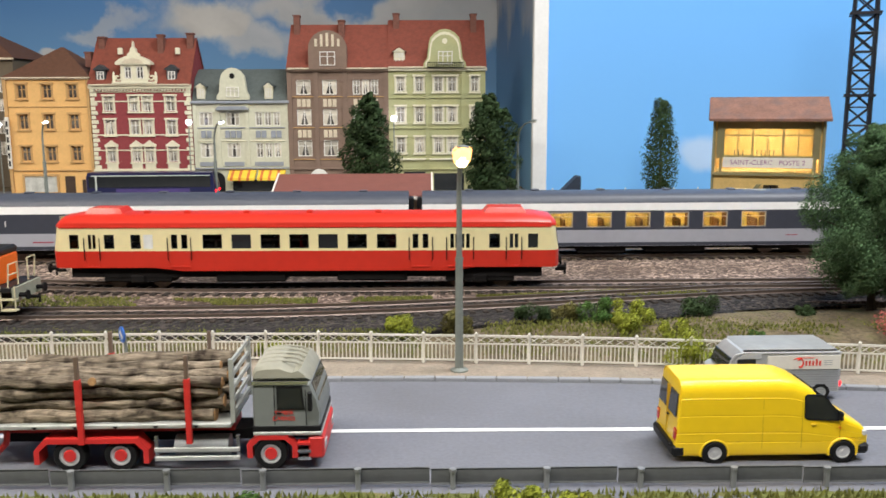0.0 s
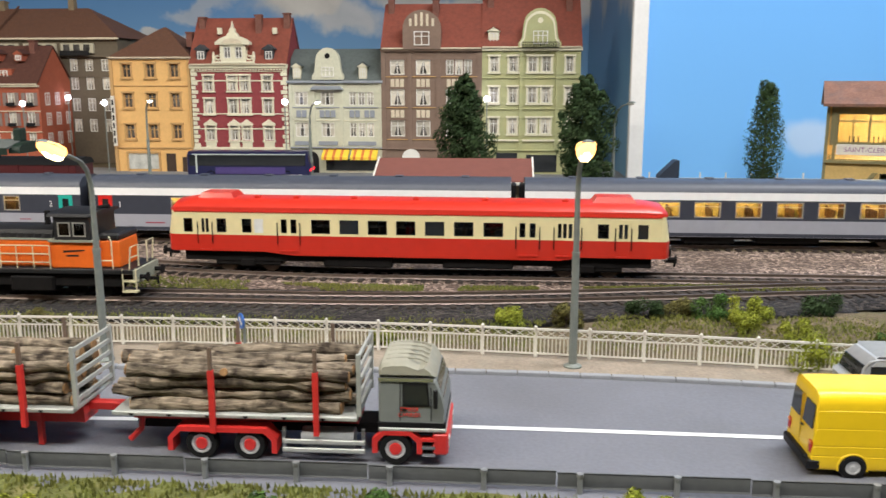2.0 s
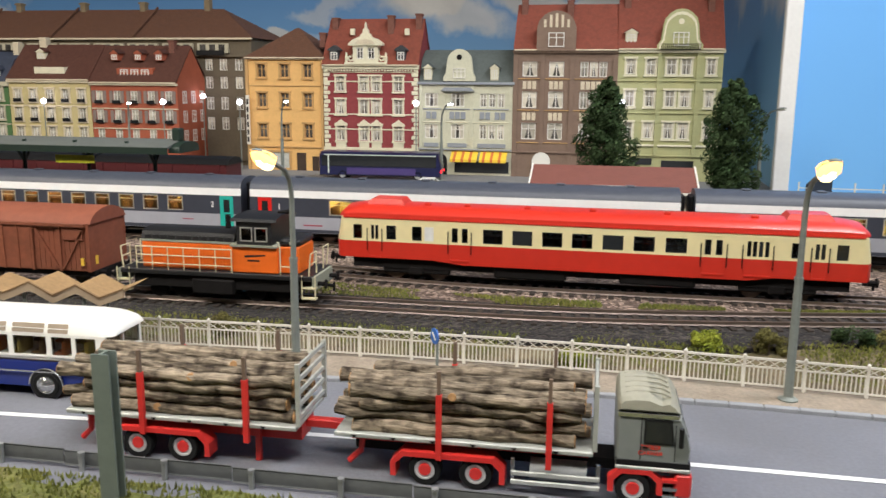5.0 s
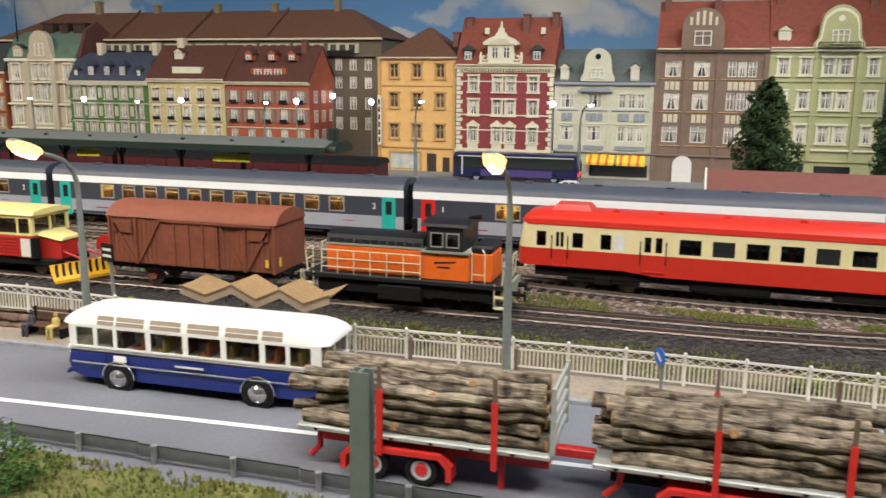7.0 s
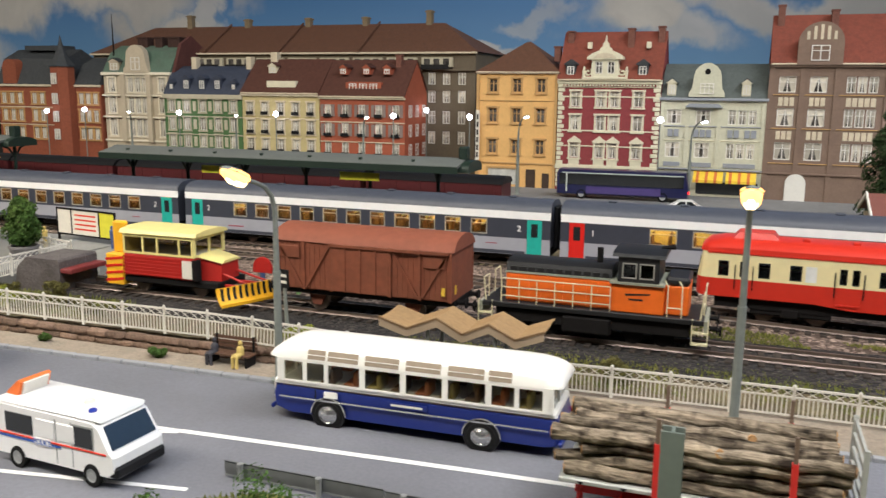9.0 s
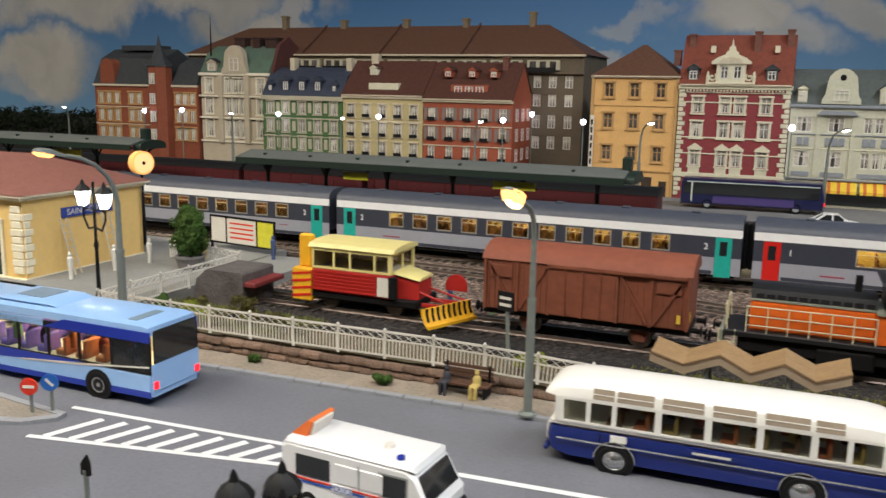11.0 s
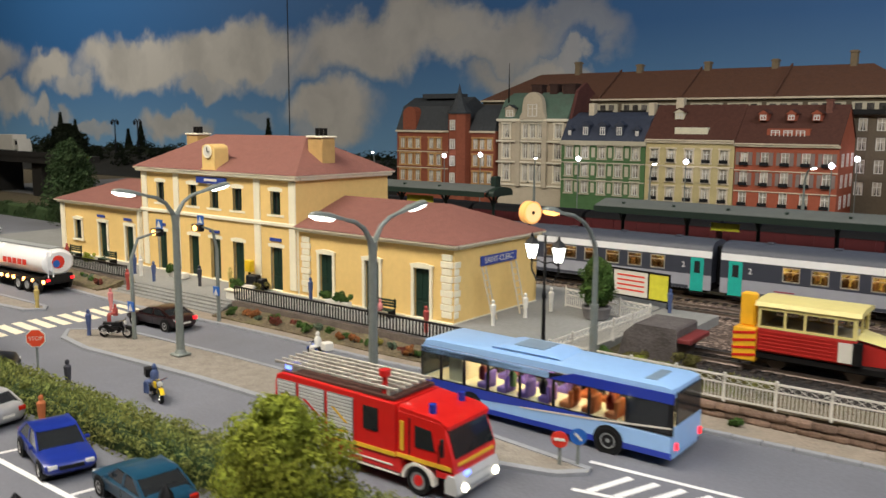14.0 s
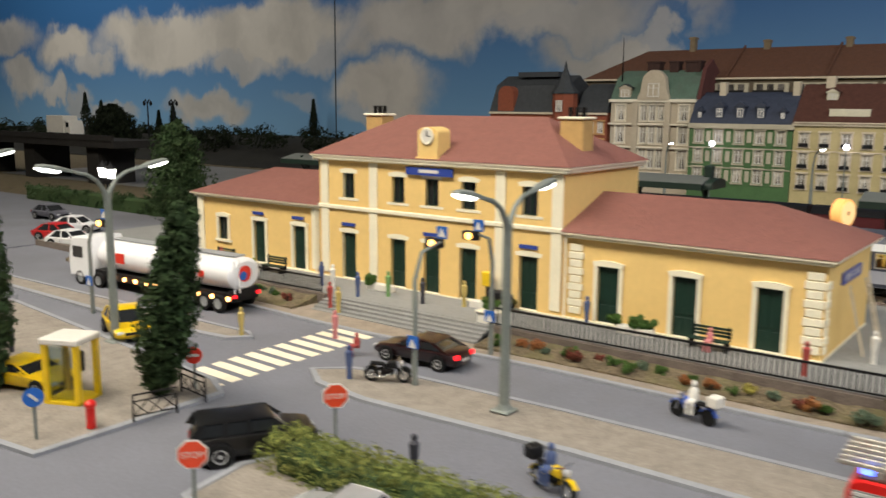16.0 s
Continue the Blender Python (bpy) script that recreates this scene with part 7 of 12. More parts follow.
dusty = mat("dusty_roof_paint", (0.3, 0.29, 0.23), 0.7, var=0.1, scale=0.8)


def log(parent, x0, x1, y, z, r, seed):
    rnd = random.Random(seed)
    n = 13
    lean_y, lean_z = rnd.uniform(-0.1, 0.1), rnd.uniform(-0.09, 0.09)
    pts = [(x0 + (x1 - x0) * i / (n - 1), y + rnd.uniform(-0.06, 0.06) + lean_y * (i / (n - 1) - 0.5), z + rnd.uniform(-0.04, 0.04) + lean_z * (i / (n - 1) - 0.5)) for i in range(n)]
    rad = [r * rnd.uniform(0.86, 1.12) for _ in range(n)]
    rad.sort(reverse=rnd.random() < 0.5)
    rad = [q * rnd.uniform(0.9, 1.1) for q in rad]
    g = Geo().tube(pts, rad, 11)
    g.v = [(a + rnd.uniform(-0.02, 0.02), b + rnd.uniform(-0.032, 0.032), c + rnd.uniform(-0.032, 0.032)) for a, b, c in g.v]
    lg = part("log", g, log_m, parent, angle=60)
    for xe, pe, re_, s in ((x0, pts[0], rad[0], -1), (x1, pts[-1], rad[-1], 1)):
        part("cut_end", Geo().cyl((xe, pe[1], pe[2]), (xe + s * 0.03, pe[1], pe[2]), re_ * 0.88, n=11), log_end, lg)
    if rnd.random() < 0.34:
        xk = x0 + (x1 - x0) * rnd.uniform(0.3, 0.7)
        part("knot", Geo().cyl((xk, y - r * 0.4, z + 0.03), (xk + 0.02, y - r * 1.0, z + 0.06), 0.13, 0.11, 9), log_end, lg)


def log_bed(veh, x0, x1, bed_z, stakes, seed, heights=(0.26, 0.6, 0.93, 1.24)):
    part("bed", Geo().box(x0, -1.25, bed_z + 0.06, x1, 1.25, bed_z + 0.2, 0.03), tk_bed, veh)
    for i in range(int((x1 - x0) / 1.1)):
        part("bed_hook", Geo().prism([(x0 + 0.5 + i * 1.1, bed_z + 0.15), (x0 + 0.66 + i * 1.1, bed_z + 0.15), (x0 + 0.58 + i * 1.1, bed_z + 0.07)], "y", -1.27, -1.25), dark_metal, veh)
    part("bed_beam", Geo().box(x0 + 0.3, -0.5, bed_z - 0.3, x1 - 0.1, 0.5, bed_z), tk_red, veh)
    rnd = random.Random(seed)
    k = 0
    for i, h in enumerate(heights):
        for y in (-0.95, -0.3, 0.32, 0.95):
            r = rnd.uniform(0.17, 0.25) if abs(y) > 0.5 else rnd.uniform(0.15, 0.2)
            a, b = x0 + rnd.uniform(-0.25, 0.75), x1 - rnd.uniform(0.1, 0.6)
            log(veh, a, b, y + rnd.uniform(-0.07, 0.07), bed_z + h + 0.1, r, seed * 100 + k)
            k += 1
    for x in stakes:
        for s in (-1, 1):
            st = part("stake", Geo().box(x - 0.075, s * 1.28 - 0.07, bed_z - 0.35, x + 0.075, s * 1.28 + 0.07, bed_z + 1.5), tk_red, veh)
            part("stake_tip", Geo().box(x - 0.05, s * 1.28 - 0.05, bed_z + 1.5, x + 0.05, s * 1.28 + 0.05, bed_z + 2.15), mat("brown_stake_tip", (0.16, 0.11, 0.08)) if "brown_stake_tip" not in bpy.data.materials else bpy.data.materials["brown_stake_tip"], st)
    for y in (-1.2, 1.08):
        hb = part("headboard_post", Geo().box(x1 - 0.02, y, bed_z + 0.2, x1 + 0.1, y + 0.12, bed_z + 2.0), tk_bed, veh)
    for i in range(5):
        part("headboard_bar", Geo().box(x1, -1.1, bed_z + 0.35 + i * 0.37, x1 + 0.07, 1.1, bed_z + 0.47 + i * 0.37), tk_bed, hb)


tr = thing("log_truck", at(-7.4, 23.5, road_z(-7)), "grey and red timber truck loaded with weathered logs", "truck")
log_bed(tr, -5.0, 2.05, 1.18, (-2.05, 0.9), 5)
part("cab", slab([(2.35, 1.15), (4.62, 1.15), (4.66, 1.6), (4.55, 2.05), (4.33, 2.5), (2.35, 2.5)], 2.42, 0.09, 0.03, 2.0), tk_grey, tr)
part("cab_roof", slab([(2.35, 2.5), (4.33, 2.5), (4.22, 2.7), (4.02, 2.88), (3.75, 2.77), (3.3, 3.0), (2.8, 2.98), (2.45, 2.9), (2.35, 2.75)], 2.4, 0.14, 0.1, 2.5), dusty, tr, "dusty grey cab roof")
for y in (-0.75, -0.38, 0.0, 0.38, 0.75):
    part("roof_rib", Geo().tube([(2.6, y, 2.93), (3.0, y, 2.99), (3.4, y, 3.0), (3.75, y, 2.965), (4.0, y, 2.87)], 0.035, 6), dusty, tr)
part("roof_trim", Geo().box(2.38, -1.24, 2.46, 4.25, -1.2, 2.56), chrome, tr)
part("window_rubber", Geo().prism([(3.2, 1.74), (4.13, 1.74), (4.05, 2.41), (3.2, 2.41)], "y", -1.23, -1.19), black_pl, tr)
part("side_window", Geo().prism([(3.26, 1.8), (4.06, 1.8), (3.98, 2.35), (3.26, 2.35)], "y", -1.238, -1.19), pane_dark, tr)
part("door_seam", Geo().box(3.1, -1.222, 1.3, 3.125, -1.2, 2.45).box(4.15, -1.222, 1.3, 4.175, -1.2, 2.3), black_pl, tr)
part("door_handle", Geo().box(3.18, -1.25, 1.62, 3.34, -1.22, 1.67), black_pl, tr)
part("windscreen", Geo().rings([[(4.59, -1.08, 1.95), (4.59, 1.08, 1.95), (4.36, 1.05, 2.46), (4.36, -1.05, 2.46)], [(4.5, -1.08, 1.95), (4.5, 1.08, 1.95), (4.28, 1.05, 2.46), (4.28, -1.05, 2.46)]]), pane_dark, tr)
part("mirror", Geo().box(4.25, -1.42, 1.75, 4.4, -1.3, 2.3, 0.03), black_pl, tr)
part("black_band", Geo().box(2.36, -1.225, 1.1, 4.66, 1.225, 1.28, 0.02), black_pl, tr)
part("grey_sill", Geo().box(2.36, -1.24, 0.98, 4.68, 1.24, 1.12, 0.04), tk_bed, tr)
part("front_bumper", Geo().box(4.2, -1.24, 0.3, 4.74, 1.24, 0.98, 0.08), tk_red, tr)
part("wheel_arch", Geo().prism([(2.45, 0.35), (2.45, 0.75), (2.75, 1.0), (3.55, 1.0), (3.85, 0.75), (3.85, 0.35), (3.7, 0.35), (3.7, 0.68), (3.5, 0.88), (2.8, 0.88), (2.6, 0.68), (2.6, 0.35)], "y", -1.25, -1.0), tk_red, tr)
for i in range(3):
    part("cab_step", Geo().box(3.85, -1.26, 0.28 + i * 0.22, 4.3, -1.0, 0.36 + i * 0.22), chrome if i < 2 else tk_red, tr)
part("headlight", Geo().box(4.7, -1.1, 0.55, 4.77, -0.7, 0.75).box(4.7, 0.7, 0.55, 4.77, 1.1, 0.75), lens_clear, tr)
curve = bpy.data.curves.new("door_text", "FONT")
curve.body, curve.size, curve.align_x, curve.extrude = "TIMBER\nCARRIER", 0.2 * K, "CENTER", 0.004 * K
txt = new("door_text", curve)
txt.data.materials.append(sign_red)
txt.parent = tr
txt.matrix_basis = at(3.45, -1.225, 1.6, 90, 0, 0)
txt["label"] = "red lettering on the cab door"
part("chassis", Geo().box(-4.6, -0.45, 0.6, 4.2, 0.45, 0.9), dark_metal, tr)
part("mudguard", Geo().prism([(-3.4, 0.25), (-3.4, 0.65), (-3.1, 0.98), (-0.55, 0.98), (-0.25, 0.65), (-0.25, 0.25), (-0.4, 0.25), (-0.4, 0.62), (-0.62, 0.84), (-3.02, 0.84), (-3.25, 0.62), (-3.25, 0.25)], "y", -1.28, -0.75), tk_red, tr, "red rear mudguard")
part("rear_hanger", Geo().tube([(-4.3, -0.8, 1.1), (-4.35, -0.8, 0.7), (-4.7, -0.8, 0.35)], 0.09, 6), tk_red, tr)
sr = part("side_guard", Geo().box(-0.1, -1.26, 0.55, 2.25, -1.18, 0.68, 0.02), tk_bed, tr)
part("side_bar", Geo().box(-0.1, -1.26, 0.3, 2.25, -1.18, 0.43, 0.02), tk_bed, sr)
part("side_post", Geo().box(-0.1, -1.2, 0.3, 0.0, -1.1, 1.0).box(2.15, -1.2, 0.3, 2.25, -1.1, 1.0), chrome, sr)
part("tank", Geo().cyl((0.4, -0.8, 0.6), (1.9, -0.8, 0.6), 0.3, n=12), grey_pl, tr)
for x in (-2.45, -1.05):
    for s in (-1, 1):
        wheel(tr, x, s * 1.05, 0.46, 0.34, rim_pale, tk_red, s)
for s in (-1, 1):
    wheel(tr, 3.1, s * 1.08, 0.46, 0.3, rim_pale, tk_red, s)

# the cab is shorter than the wheel spacing suggests
for o in tr.children_recursive:
    if o.name.split(".")[0] in ("cab", "cab_roof", "roof_rib", "roof_trim", "window_rubber", "side_window", "windscreen", "mirror", "black_band", "grey_sill", "front_bumper", "cab_step", "headlight", "door_seam", "door_handle"):
        for v in o.data.vertices:
            v.co.x = (2.62 + (v.co.x / K - 2.35) * 0.82) * K
txt.matrix_basis = at(3.5, -1.225, 1.6, 90, 0, 0)
txt.scale = (0.8, 0.8, 0.8)

tl = thing("log_trailer", at(-16.8, 23.4, road_z(-17)), "red timber trailer loaded with weathered logs", "trailer")
log_bed(tl, -3.7, 3.35, 1.15, (-1.25, 1.9), 9)
part("chassis", Geo().box(-3.4, -0.4, 0.6, 3.2, 0.4, 0.88), tk_red, tl)
part("mudguard", Geo().prism([(-2.4, 0.25), (-2.4, 0.65), (-2.1, 0.98), (0.45, 0.98), (0.75, 0.65), (0.75, 0.25), (0.6, 0.25), (0.6, 0.62), (0.38, 0.84), (-2.02, 0.84), (-2.25, 0.62), (-2.25, 0.25)], "y", -1.28, -0.75), tk_red, tl, "red rear mudguard")
part("rear_hanger", Geo().tube([(-3.2, -0.8, 1.1), (-3.2, -0.8, 0.6), (-3.5, -0.8, 0.3)], 0.09, 6), tk_red, tl)
part("drawbar", Geo().box(3.2, -0.15, 0.9, 5.0, 0.15, 1.15, 0.03), tk_red, tl, "red drawbar")
part("support_leg", Geo().box(1.9, -0.7, 0.0, 2.05, -0.55, 1.1), tk_red, tl)
for x in (-1.5, -0.1):
    for s in (-1, 1):
        wheel(tl, x, s * 1.05, 0.46, 0.34, rim_pale, tk_red, s)

# yellow delivery van
yel = mat("bright_yellow_van_paint", (0.9, 0.6, 0.014), 0.35, var=0.04, scale=0.4, coat=0.2)
vn = thing("delivery_van", at(9.8, 23.75, road_z(9)), "bright yellow high-roofed delivery van", "van")
VAN_SIDE = [(0.22, 0.93), (0.28, 0.985), (0.34, 0.998), (0.5, 1.0), (0.665, 1.0), (0.685, 0.99), (0.7, 0.99), (0.72, 0.999), (0.98, 0.999), (1.0, 0.988), (1.02, 0.988), (1.04, 0.996), (1.54, 0.982), (1.56, 0.972), (1.575, 0.972), (1.59, 0.98), (2.12, 0.955), (2.135, 0.943), (2.155, 0.941)]
VAN_SIDE += [(2.2 + 0.5 * math.sin(k * math.pi / 20), 0.5 + 0.438 * math.cos(k * math.pi / 20) ** 0.7) for k in range(1, 10)] + [(2.7, 0.4)]
VAN_ROOF = [(-2.97, 2.54, 0.95), (-2.95, 2.6, 0.975), (-2.91, 2.65, 0.992), (-2.85, 2.68, 1.0), (-2.4, 2.7, 1.0), (0.0, 2.7, 1.0), (0.55, 2.66, 1.0), (0.95, 2.5, 1.0), (1.25, 2.3, 0.995), (1.55, 2.03, 0.99), (1.85, 1.75, 0.985), (2.05, 1.56, 0.98), (2.3, 1.42, 0.97), (2.6, 1.26, 0.95), (2.82, 1.12, 0.9), (2.95, 0.98, 0.84)]
rows = []
for x, top, wide in VAN_ROOF:
    half = []
    for z, y in VAN_SIDE:
        zz = z if z < 0.66 else 0.66 + (z - 0.66) * (top - 0.66) / 2.04
        half.append((x + (0.07 * (zz - 1.0) if x < -2.9 else 0), y * wide, zz))
    rows.append([(px, -py, pz) for px, py, pz in half] + list(reversed(half)))
part("body", Geo().rings(rows), yel, vn, angle=22)
yel_dark = mat("shaded_yellow_seam", (0.5, 0.3, 0.01), 0.6)
for x, z0, z1 in ((-0.35, 0.5, 2.08), (0.85, 0.5, 2.08), (2.02, 0.62, 1.4)):
    part("door_seam", Geo().tube([(x, -0.999, z0), (x, -1.0, 0.95), (x, -0.995 + 0.04 * max(0, z1 - 1.0), z1)], 0.009, 4), yel_dark, vn)


def leaned(g, z0, k):
    """Leans a side piece inwards above z0."""
    g.v = [(x, y + max(0, z - z0) * k, z) for x, y, z in g.v]
    return g


part("window_rubber", leaned(Geo().prism([(0.9, 1.5), (0.98, 1.42), (1.95, 1.36), (2.04, 1.42), (2.02, 1.5), (1.6, 2.1), (1.46, 2.2), (0.97, 2.22), (0.9, 2.15)], "y", -1.0, -0.93), 1.4, 0.07), black_pl, vn)
part("side_window", leaned(Geo().prism([(0.95, 1.52), (1.0, 1.47), (1.94, 1.41), (1.98, 1.47), (1.57, 2.06), (1.45, 2.15), (1.0, 2.17), (0.95, 2.12)], "y", -1.006, -0.93), 1.4, 0.07), pane_dark, vn)
part("windscreen", Geo().rings([[(2.16, -0.84, 1.52), (2.16, 0.84, 1.52), (1.32, 0.74, 2.3), (1.32, -0.74, 2.3)], [(2.0, -0.84, 1.46), (2.0, 0.84, 1.46), (1.2, 0.74, 2.2), (1.2, -0.74, 2.2)]]), pane_dark, vn)
for y in (-0.84, 0.1):
    part("rear_window", Geo().rings([[(-2.99, y, 1.5), (-2.99, y + 0.72, 1.5), (-2.92, y + 0.7, 2.24), (-2.92, y + 0.02, 2.24)], [(-2.85, y, 1.5), (-2.85, y + 0.72, 1.5), (-2.8, y + 0.7, 2.24), (-2.8, y + 0.02, 2.24)]]), pane_dark, vn)
part("rear_door_seam", Geo().box(-2.995, -0.012, 0.65, -2.9, 0.012, 2.3), yel_dark, vn)
part("rear_handle", Geo().box(-3.03, -0.2, 1.3, -2.95, -0.06, 1.36, 0.02), black_pl, vn)
for s in (-1, 1):
    rl = part("rear_light", Geo().box(-3.0, min(s * 0.72, s * 0.96), 0.72, -2.86, max(s * 0.72, s * 0.96), 1.14, 0.03), lens_red, vn)
    part("indicator", Geo().box(-3.01, min(s * 0.73, s * 0.95), 1.0, -2.87, max(s * 0.73, s * 0.95), 1.13, 0.03), mat("amber_lens", (0.75, 0.2, 0.02), 0.3) if "amber_lens" not in bpy.data.materials else bpy.data.materials["amber_lens"], rl)
    part("headlight", Geo().box(2.74, min(s * 0.6, s * 0.9), 0.8, 2.93, max(s * 0.6, s * 0.9), 1.02, 0.05), lens_clear, vn)
    part("mirror", Geo().box(1.92, min(s * 1.0, s * 1.2), 1.42, 2.02, max(s * 1.0, s * 1.2), 1.72, 0.04), black_pl, vn)
part("rear_bumper", Geo().box(-3.1, -1.02, 0.24, -2.7, 1.02, 0.58, 0.06).box(-3.14, -0.8, 0.5, -2.8, 0.8, 0.62, 0.04), black_pl, vn)
part("front_bumper", Geo().box(2.6, -0.98, 0.22, 3.0, 0.98, 0.6, 0.1), black_pl, vn)
part("door_handle", Geo().box(1.12, -1.03, 1.24, 1.28, -0.98, 1.29, 0.015), yel, vn)
part("side_lamp", Geo().box(1.98, -1.01, 1.12, 2.06, -0.97, 1.16), bpy.data.materials["amber_lens"], vn)
for x in (-1.79, 2.14):
    part("wheel_arch", Geo().cyl((x, -1.003, 0.36), (x, 1.003, 0.36), 0.4, n=22), black_pl, vn)
    for s in (-1, 1):
        part("arch_lip", Geo().tube([(x + 0.43 * math.cos(k * math.pi / 12), s * 0.985, 0.34 + 0.43 * math.sin(k * math.pi / 12)) for k in range(-1, 14)], 0.04, 6), yel, vn)
        wheel(vn, x, s * 0.93, 0.35, 0.22, rim_pale, None, s)

vn.scale = (0.94, 1.0, 0.9)
vn.location.x += 0.13 * K
vn.location.y -= 0.15 * K

# silver corrugated van
sil = mat("dull_silver_van_paint", (0.4, 0.41, 0.42), 0.4, 0.2, var=0.08, scale=0.6)
ct = thing("box_van", at(12.2, 28.7, road_z(12), 0, 0, 180), "old silver corrugated van with white sign board", "van")
part("body", slab([(-2.2, 0.3), (1.5, 0.3), (1.95, 0.4), (1.98, 0.95), (1.72, 1.1), (1.55, 1.7), (1.3, 1.98), (-2.1, 2.0), (-2.2, 1.9)], 1.9, 0.1, 0.02, 1.0), sil, ct)
for i in range(9):
    part("corrugation", Geo().box(-2.15, 0.93, 0.36 + i * 0.1, 1.0, 0.97, 0.41 + i * 0.1).box(-2.24, -0.85, 0.36 + i * 0.1, -2.18, 0.85, 0.41 + i * 0.1), sil, ct)
part("roof", slab([(-2.12, 1.95), (1.25, 1.95), (0.9, 2.12), (-1.9, 2.12)], 1.8, 0.1), mat("dark_silver_roof", (0.26, 0.27, 0.27), 0.55), ct)
bright = mat("bright_silver_trim", (0.62, 0.63, 0.64), 0.35, 0.4)
part("drip_rail", Geo().tube([(-2.15, 0.93, 1.93), (1.2, 0.94, 1.93), (1.5, 0.94, 1.86), (1.66, 0.92, 1.62), (1.74, 0.92, 1.2)], 0.035, 6), bright, ct)
part("window_cheek", Geo().prism([(0.62, 1.72), (1.42, 1.7), (1.3, 1.88), (0.62, 1.9)], "y", 0.9, 0.985), bright, ct)
sb = part("sign_board", Geo().box(-2.12, 0.95, 1.28, 0.4, 1.0, 1.82), white_pl, ct, "white sign board with a red mark")
part("red_mark", Geo().tube([(-0.72 + 0.11 * math.cos(0.7 + k * 0.46), 1.004, 1.53 + 0.17 * math.sin(0.7 + k * 0.46)) for k in range(11)] + [(-0.74, 1.004, 1.36)], 0.03, 6), sign_red, sb)
part("red_mark", Geo().box(-1.2, 1.0, 1.72, -0.66, 1.012, 1.75).prism([(-0.66, 1.72), (-0.5, 1.66), (-0.5, 1.69), (-0.66, 1.75)], "y", 1.0, 1.012), sign_red, sb)
for i in range(5):
    part("red_mark", Geo().box(-0.97 - i * 0.12, 1.0, 1.42, -0.9 - i * 0.12, 1.012, 1.62 + (0.07 if i == 3 else 0), 0.005), sign_red, sb)
for i in range(3):
    part("faint_mark", Geo().box(-1.85, 1.0, 1.45 + i * 0.08, -1.55, 1.006, 1.47 + i * 0.08), panel_blue, sb)
part("side_window", Geo().box(0.8, 0.93, 1.22, 1.45, 0.985, 1.68, 0.02), pane_dark, ct)
part("windscreen", Geo().rings([[(1.77, -0.8, 1.14), (1.77, 0.8, 1.14), (1.61, 0.78, 1.66), (1.61, -0.78, 1.66)], [(1.67, -0.8, 1.14), (1.67, 0.8, 1.14), (1.5, 0.78, 1.66), (1.5, -0.78, 1.66)]]), pane_dark, ct)
part("tail_light", Geo().box(-2.26, 0.7, 0.55, -2.2, 0.88, 0.75), tail_red, ct)
for x in (-1.5, 1.3):
    for s in (-1, 1):
        wheel(ct, x, s * 0.88, 0.34, 0.2, grey_pl, None, s)


ct.scale = (1.0, 1.0, 0.89)


def coachwork(veh, x0, x1, w, z0, z1, holes, m, thick=0.07, ends=True):
    """Two window walls of a bus, with its openings."""
    for s in (-1, 1):
        y0, y1 = (-w / 2, -w / 2 + thick) if s < 0 else (w / 2 - thick, w / 2)
        part("window_wall", Geo().panel(x0, x1, z0, z1, holes, y0, y1), m, veh, weld=True)


figure_cols = [mat("figure_" + n, c, 0.7) for n, c in (("orange", (0.5, 0.15, 0.05)), ("yellow", (0.5, 0.38, 0.12)), ("red", (0.35, 0.06, 0.05)), ("blue", (0.06, 0.09, 0.2)), ("green", (0.15, 0.3, 0.1)), ("white", (0.7, 0.68, 0.62)), ("dark", (0.04, 0.04, 0.05)), ("pink", (0.55, 0.2, 0.2)))]

# old white and blue coach
bw = mat("ivory_white_bus_paint", (0.88, 0.86, 0.8), 0.35, var=0.04, scale=0.4, coat=0.2)
bb = mat("deep_blue_bus_paint", (0.009, 0.022, 0.165), 0.35, var=0.06, scale=0.4, coat=0.2)
sky_glass = glass("bus_glass", (0.85, 0.85, 0.8), 0.85)
ob = thing("vintage_coach", at(-26.2, 26.85, road_z(-26), 0, 0, 181.5), "vintage coach, ivory above and deep blue below", "bus")
part("lower_body", slab([(-5.0, 0.4), (-4.6, 0.32), (4.4, 0.32), (4.95, 0.5), (5.05, 1.0), (4.95, 1.45), (-4.95, 1.45), (-5.05, 1.0)], 2.45, 0.1, 0, 0, 0.1), bb, ob)
part("waist", slab([(-4.95, 1.43), (4.95, 1.43), (4.93, 1.62), (-4.93, 1.62)], 2.44, 0.05, 0, 0, 0.06), bw, ob)
wxs = [(-4.5, -3.75), (-3.6, -2.85), (-2.65, -1.4), (-1.2, 0.05), (0.25, 1.5), (1.7, 2.85), (3.0, 3.65), (3.8, 4.5)]
coachwork(ob, -4.75, 4.7, 2.4, 1.6, 2.5, [(a, b, 1.68, 2.4) for a, b in wxs], bw)
rw_ = [(-3.5, -2.75), (-2.6, -1.4), (-1.15, 0.05), (0.3, 1.5), (1.75, 2.85), (2.95, 3.6)]
